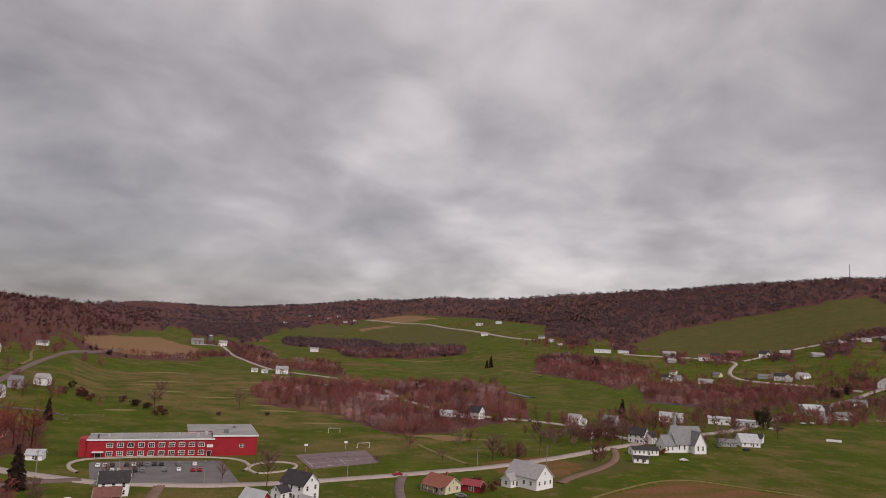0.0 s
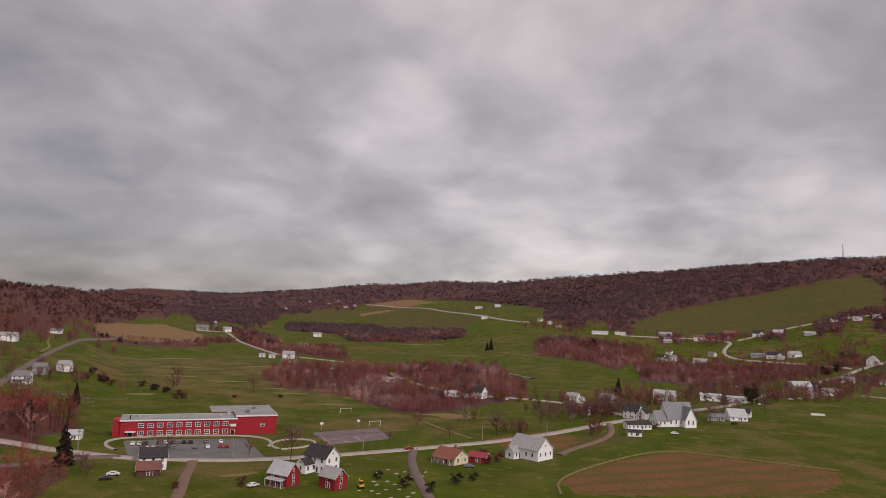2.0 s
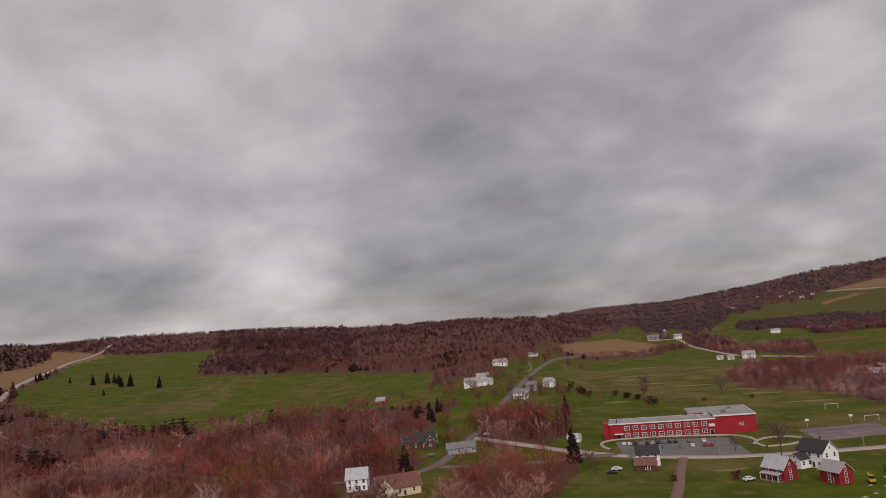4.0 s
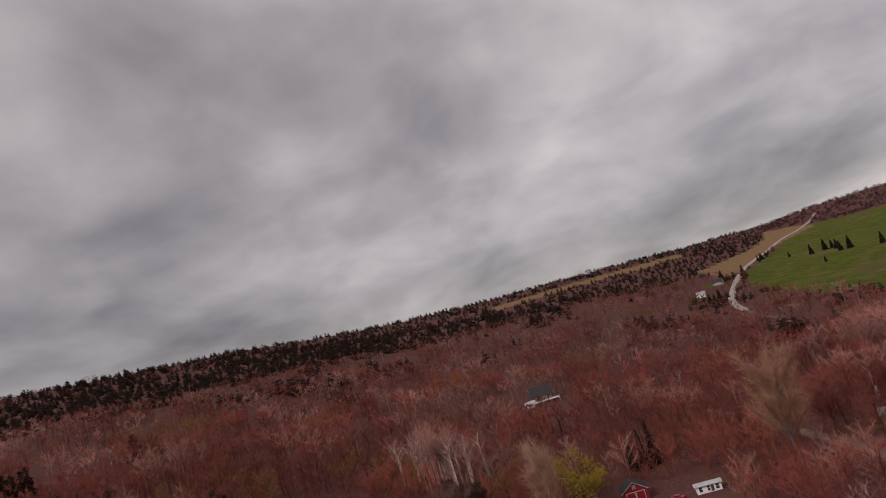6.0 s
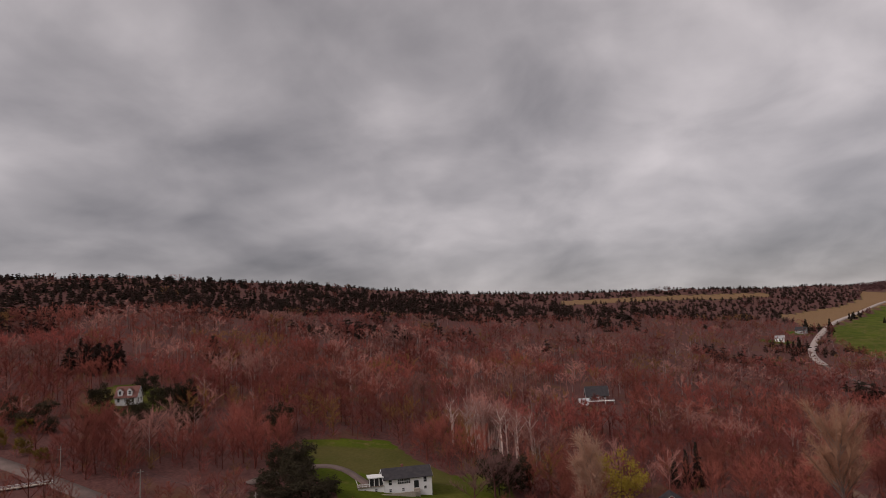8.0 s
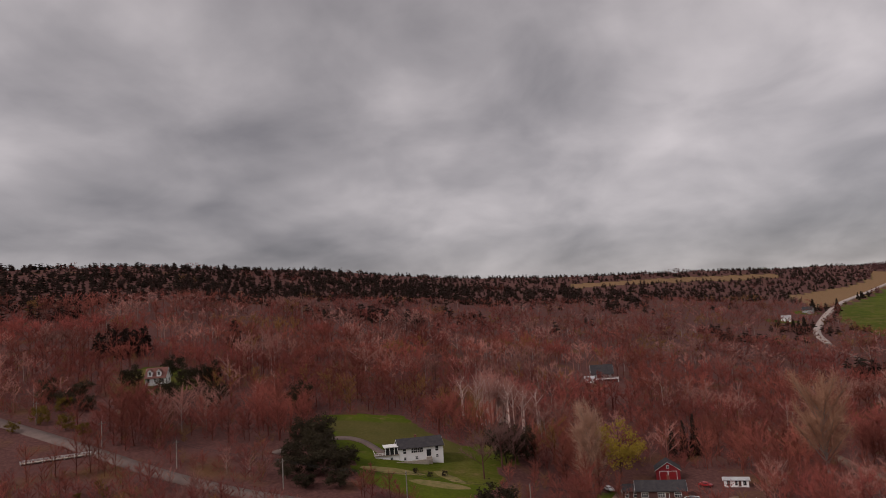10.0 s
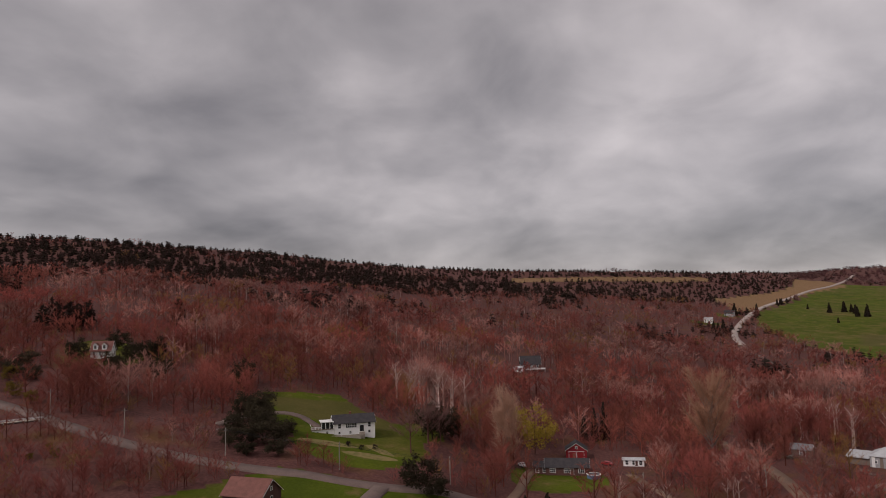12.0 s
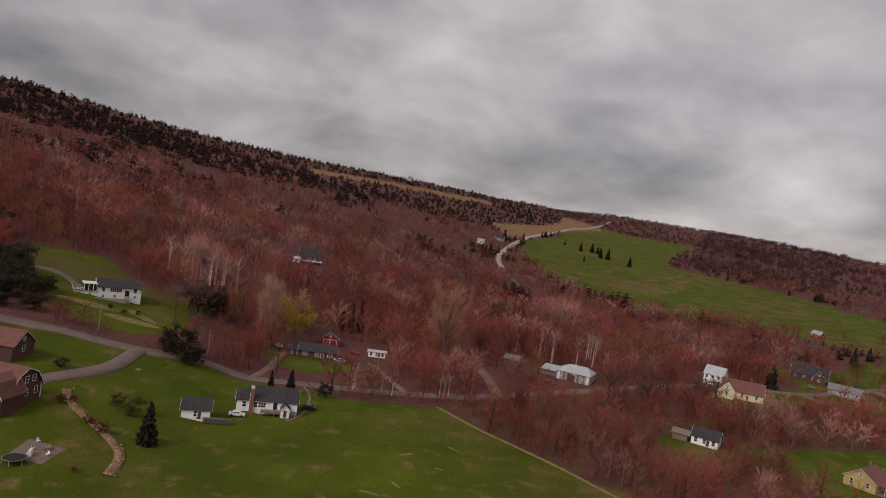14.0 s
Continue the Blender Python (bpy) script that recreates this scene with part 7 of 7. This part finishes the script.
def round_pool(x, y):
    root = tagged(new("swimming_pool"), "round blue above-ground pool with a pale rim", "pool")
    root.matrix_world = site(x, y, 0)
    bm = bmesh.new()
    bmesh.ops.create_cone(bm, cap_ends=False, segments=24, radius1=2.3, radius2=2.3, depth=1.4, matrix=Matrix.Translation((0, 0, 0.55)))
    part("shell", bm, material("blue_vinyl", (0.10, 0.16, 0.26), (0.08, 0.13, 0.21), 1.0, 0.4), root)
    bm = bmesh.new()
    bmesh.ops.create_circle(bm, cap_ends=True, segments=24, radius=2.28, matrix=Matrix.Translation((0, 0, 1.05)))
    part("water", bm, WATER, root)
    for k in range(12):
        a = k * math.pi / 6
        part("rim_plate", boxes((-0.15, 0.15, -0.62, 0.62, 1.2, 1.28)), TRIM, root, m=pose(2.3 * math.cos(a), 2.3 * math.sin(a), 0, 0, 0, math.degrees(a)))


round_pool(-187, -33)


def cabin_deck():
    root = tagged(new("timber_deck"), "long white timber deck below the dark cabin", "deck")
    root.matrix_world = site(-390, -62, 97)
    part("planks", boxes((-10, 10, -2.2, 2.2, 0.5, 0.75)), TRIM, root)
    for u in (-9.6, -4.8, 0, 4.8, 9.6):
        part("post", boxes((-0.12, 0.12, -0.12, 0.12, -1.5, 1.6)), TRIM, root, m=pose(u, -2.0, 0))
    part("rail", boxes((-10, 10, -2.08, -1.95, 1.5, 1.6)), TRIM, root)


cabin_deck()


strip("foot_path", 1.1, [(-150, -45), (-137, -41), (-122, -41.5), (-112, -44), (-108, -47)], GRAVEL, 0.12, "worn brown path round the bungalow", "path", 1.0)


def drive_bridge():
    root = tagged(new("drive_bridge"), "narrow pale bridge with low white rails over the ditch", "bridge")
    a, b = Vector((-138, -234)), Vector((-153, -219))
    d = b - a
    root.matrix_world = pose(a.x, a.y, float(ground(a.x, a.y)), 0, 0, math.degrees(math.atan2(d.y, d.x)))
    rise, n = float(ground(b.x, b.y) - ground(a.x, a.y)), d.length
    tilt = Matrix.Rotation(-math.atan2(rise, n), 4, "Y")
    part("deck", boxes((0, n, -1.3, 1.3, 0.1, 0.35)), CONCRETE, root, m=tilt)
    for s in (-1.2, 1.2):
        part("rail", boxes((0, n, s - 0.06, s + 0.06, 0.85, 0.97)), TRIM, root, m=tilt)
        for k in range(8):
            part("rail_post", boxes((-0.08, 0.08, s - 0.06, s + 0.06, -0.4, 0.9)), TRIM, root, m=tilt @ pose(0.3 + (n - 0.6) * k / 7, 0, 0))


drive_bridge()


def bleacher(x, y, turn, length):
    root = tagged(new("bench"), "weathered long wooden bench on the field", "bench", "field benches")
    root.matrix_world = site(x, y, turn)
    for k in range(3):
        part("plank", boxes((-length / 2, length / 2, k * 0.8, k * 0.8 + 0.35, 0.4 + k * 0.4, 0.46 + k * 0.4)), WOOD, root)
    for u in (-0.45, 0, 0.45):
        part("support", prism([(0, -0.3), (2.0, -0.3), (2.0, 1.2), (0, 0.4)], u * length - 0.06, u * length + 0.06), WOOD, root)


bleacher(-252, 372, 34, 8)
bleacher(-251, 398, 30, 18)


def digger(x, y, turn):
    root = tagged(new("mini_digger"), "small yellow digger parked on the grass", "digger")
    root.matrix_world = site(x, y, turn)
    for v in (-0.75, 0.75):
        part("track", prism([(-1.1, 0.1), (1.1, 0.1), (1.3, 0.35), (1.1, 0.6), (-1.1, 0.6), (-1.3, 0.35)], v - 0.18, v + 0.18), TYRE, root)
    part("body", boxes((-0.9, 0.9, -1.0, 0.7, 0.65, 1.4)), YELLOWPAINT, root)
    part("cab", boxes((-0.5, 0.6, -0.5, 0.6, 1.4, 2.5)), GLASS, root)
    part("cab_roof", boxes((-0.6, 0.7, -0.6, 0.7, 2.5, 2.6)), YELLOWPAINT, root)
    part("boom", boxes((-0.15, 0.15, 0.7, 3.0, -0.12, 0.12)), YELLOWPAINT, root, m=pose(0, 0, 1.2, 38, 0, 0))
    part("arm", boxes((-0.12, 0.12, 0, 1.9, -0.1, 0.1)), YELLOWPAINT, root, m=pose(0, 2.5, 2.7, -62, 0, 0))
    part("bucket", prism([(0, 0), (0.7, -0.1), (0.6, -0.6), (0.1, -0.5)], -0.35, 0.35), CARGREY, root, m=pose(0, 3.2, 1.1))


digger(-51, 221, 30)


def horse_fence(line, label):
    pts = resample(line, 3.2)
    root = tagged(new("rail_fence"), label, "fence")
    for n, p in enumerate(pts):
        z = float(ground(p.x, p.y))
        part("post", boxes((-0.07, 0.07, -0.07, 0.07, -0.3, 1.25)), POLE, root, m=pose(p.x, p.y, z))
        if n:
            q = pts[n - 1]
            d = p - q
            up = math.degrees(math.atan2(z - float(ground(q.x, q.y)), d.length))
            for h in (0.5, 1.05):
                part("rail", boxes((0, d.length, -0.03, 0.03, h - 0.06, h + 0.06)), POLE, root, m=pose(q.x, q.y, float(ground(q.x, q.y)), 0, -up, math.degrees(math.atan2(d.y, d.x))))


horse_fence([(-118, 150), (-110, 156), (-101, 161)], "weathered rail fence across the lawn")


def sign_board(x, y, turn, w, h, label):
    root = tagged(new("sign_board"), label, "sign")
    root.matrix_world = site(x, y, turn)
    part("board", boxes((-w / 2, w / 2, -0.06, 0.06, 0.6, 0.6 + h)), TRIM, root)
    for u in (-w * 0.4, w * 0.4):
        part("post", boxes((u - 0.07, u + 0.07, 0.061, 0.2, -0.3, 0.5 + h)), POLE, root)


sign_board(215, 470, -10, 9, 1.6, "long low white board beside the field")
for n, (x, y, turn, paint, word) in enumerate([(95, 372, 10, CARWHITE, "white"), (142, 417, 30, CARBLACK, "black"), (128, 422, 80, CARGREY, "grey"), (240, 575, 20, CARWHITE, "white"), (250, 582, 20, CARWHITE, "white"),
                                               (284, 615, 60, CARRED, "red"), (180, 520, 10, CARGREY, "grey"), (196, 523, 0, CARWHITE, "white"), (205, 530, 20, CARBLACK, "black"), (375, 786, 40, CARWHITE, "white"),
                                               (410, 790, 10, CARGREY, "grey"), (-35, 492, 20, CARGREY, "grey"), (2, 494, 70, CARWHITE, "white"), (20, 496, 70, CARBLACK, "black"), (-88, 214, 60, CARWHITE, "white"),
                                               (-262, 285, 50, CARWHITE, "white"), (-250, 222, 40, CARGREY, "grey"), (-196, -58, 30, CARWHITE, "white"), (-122, -41, 90, CARBLACK, "black"), (60, 470, 10, CARBLACK, "black")]):
    car(x, y, turn, paint, f"{word} car parked beside a village building", 0.15)
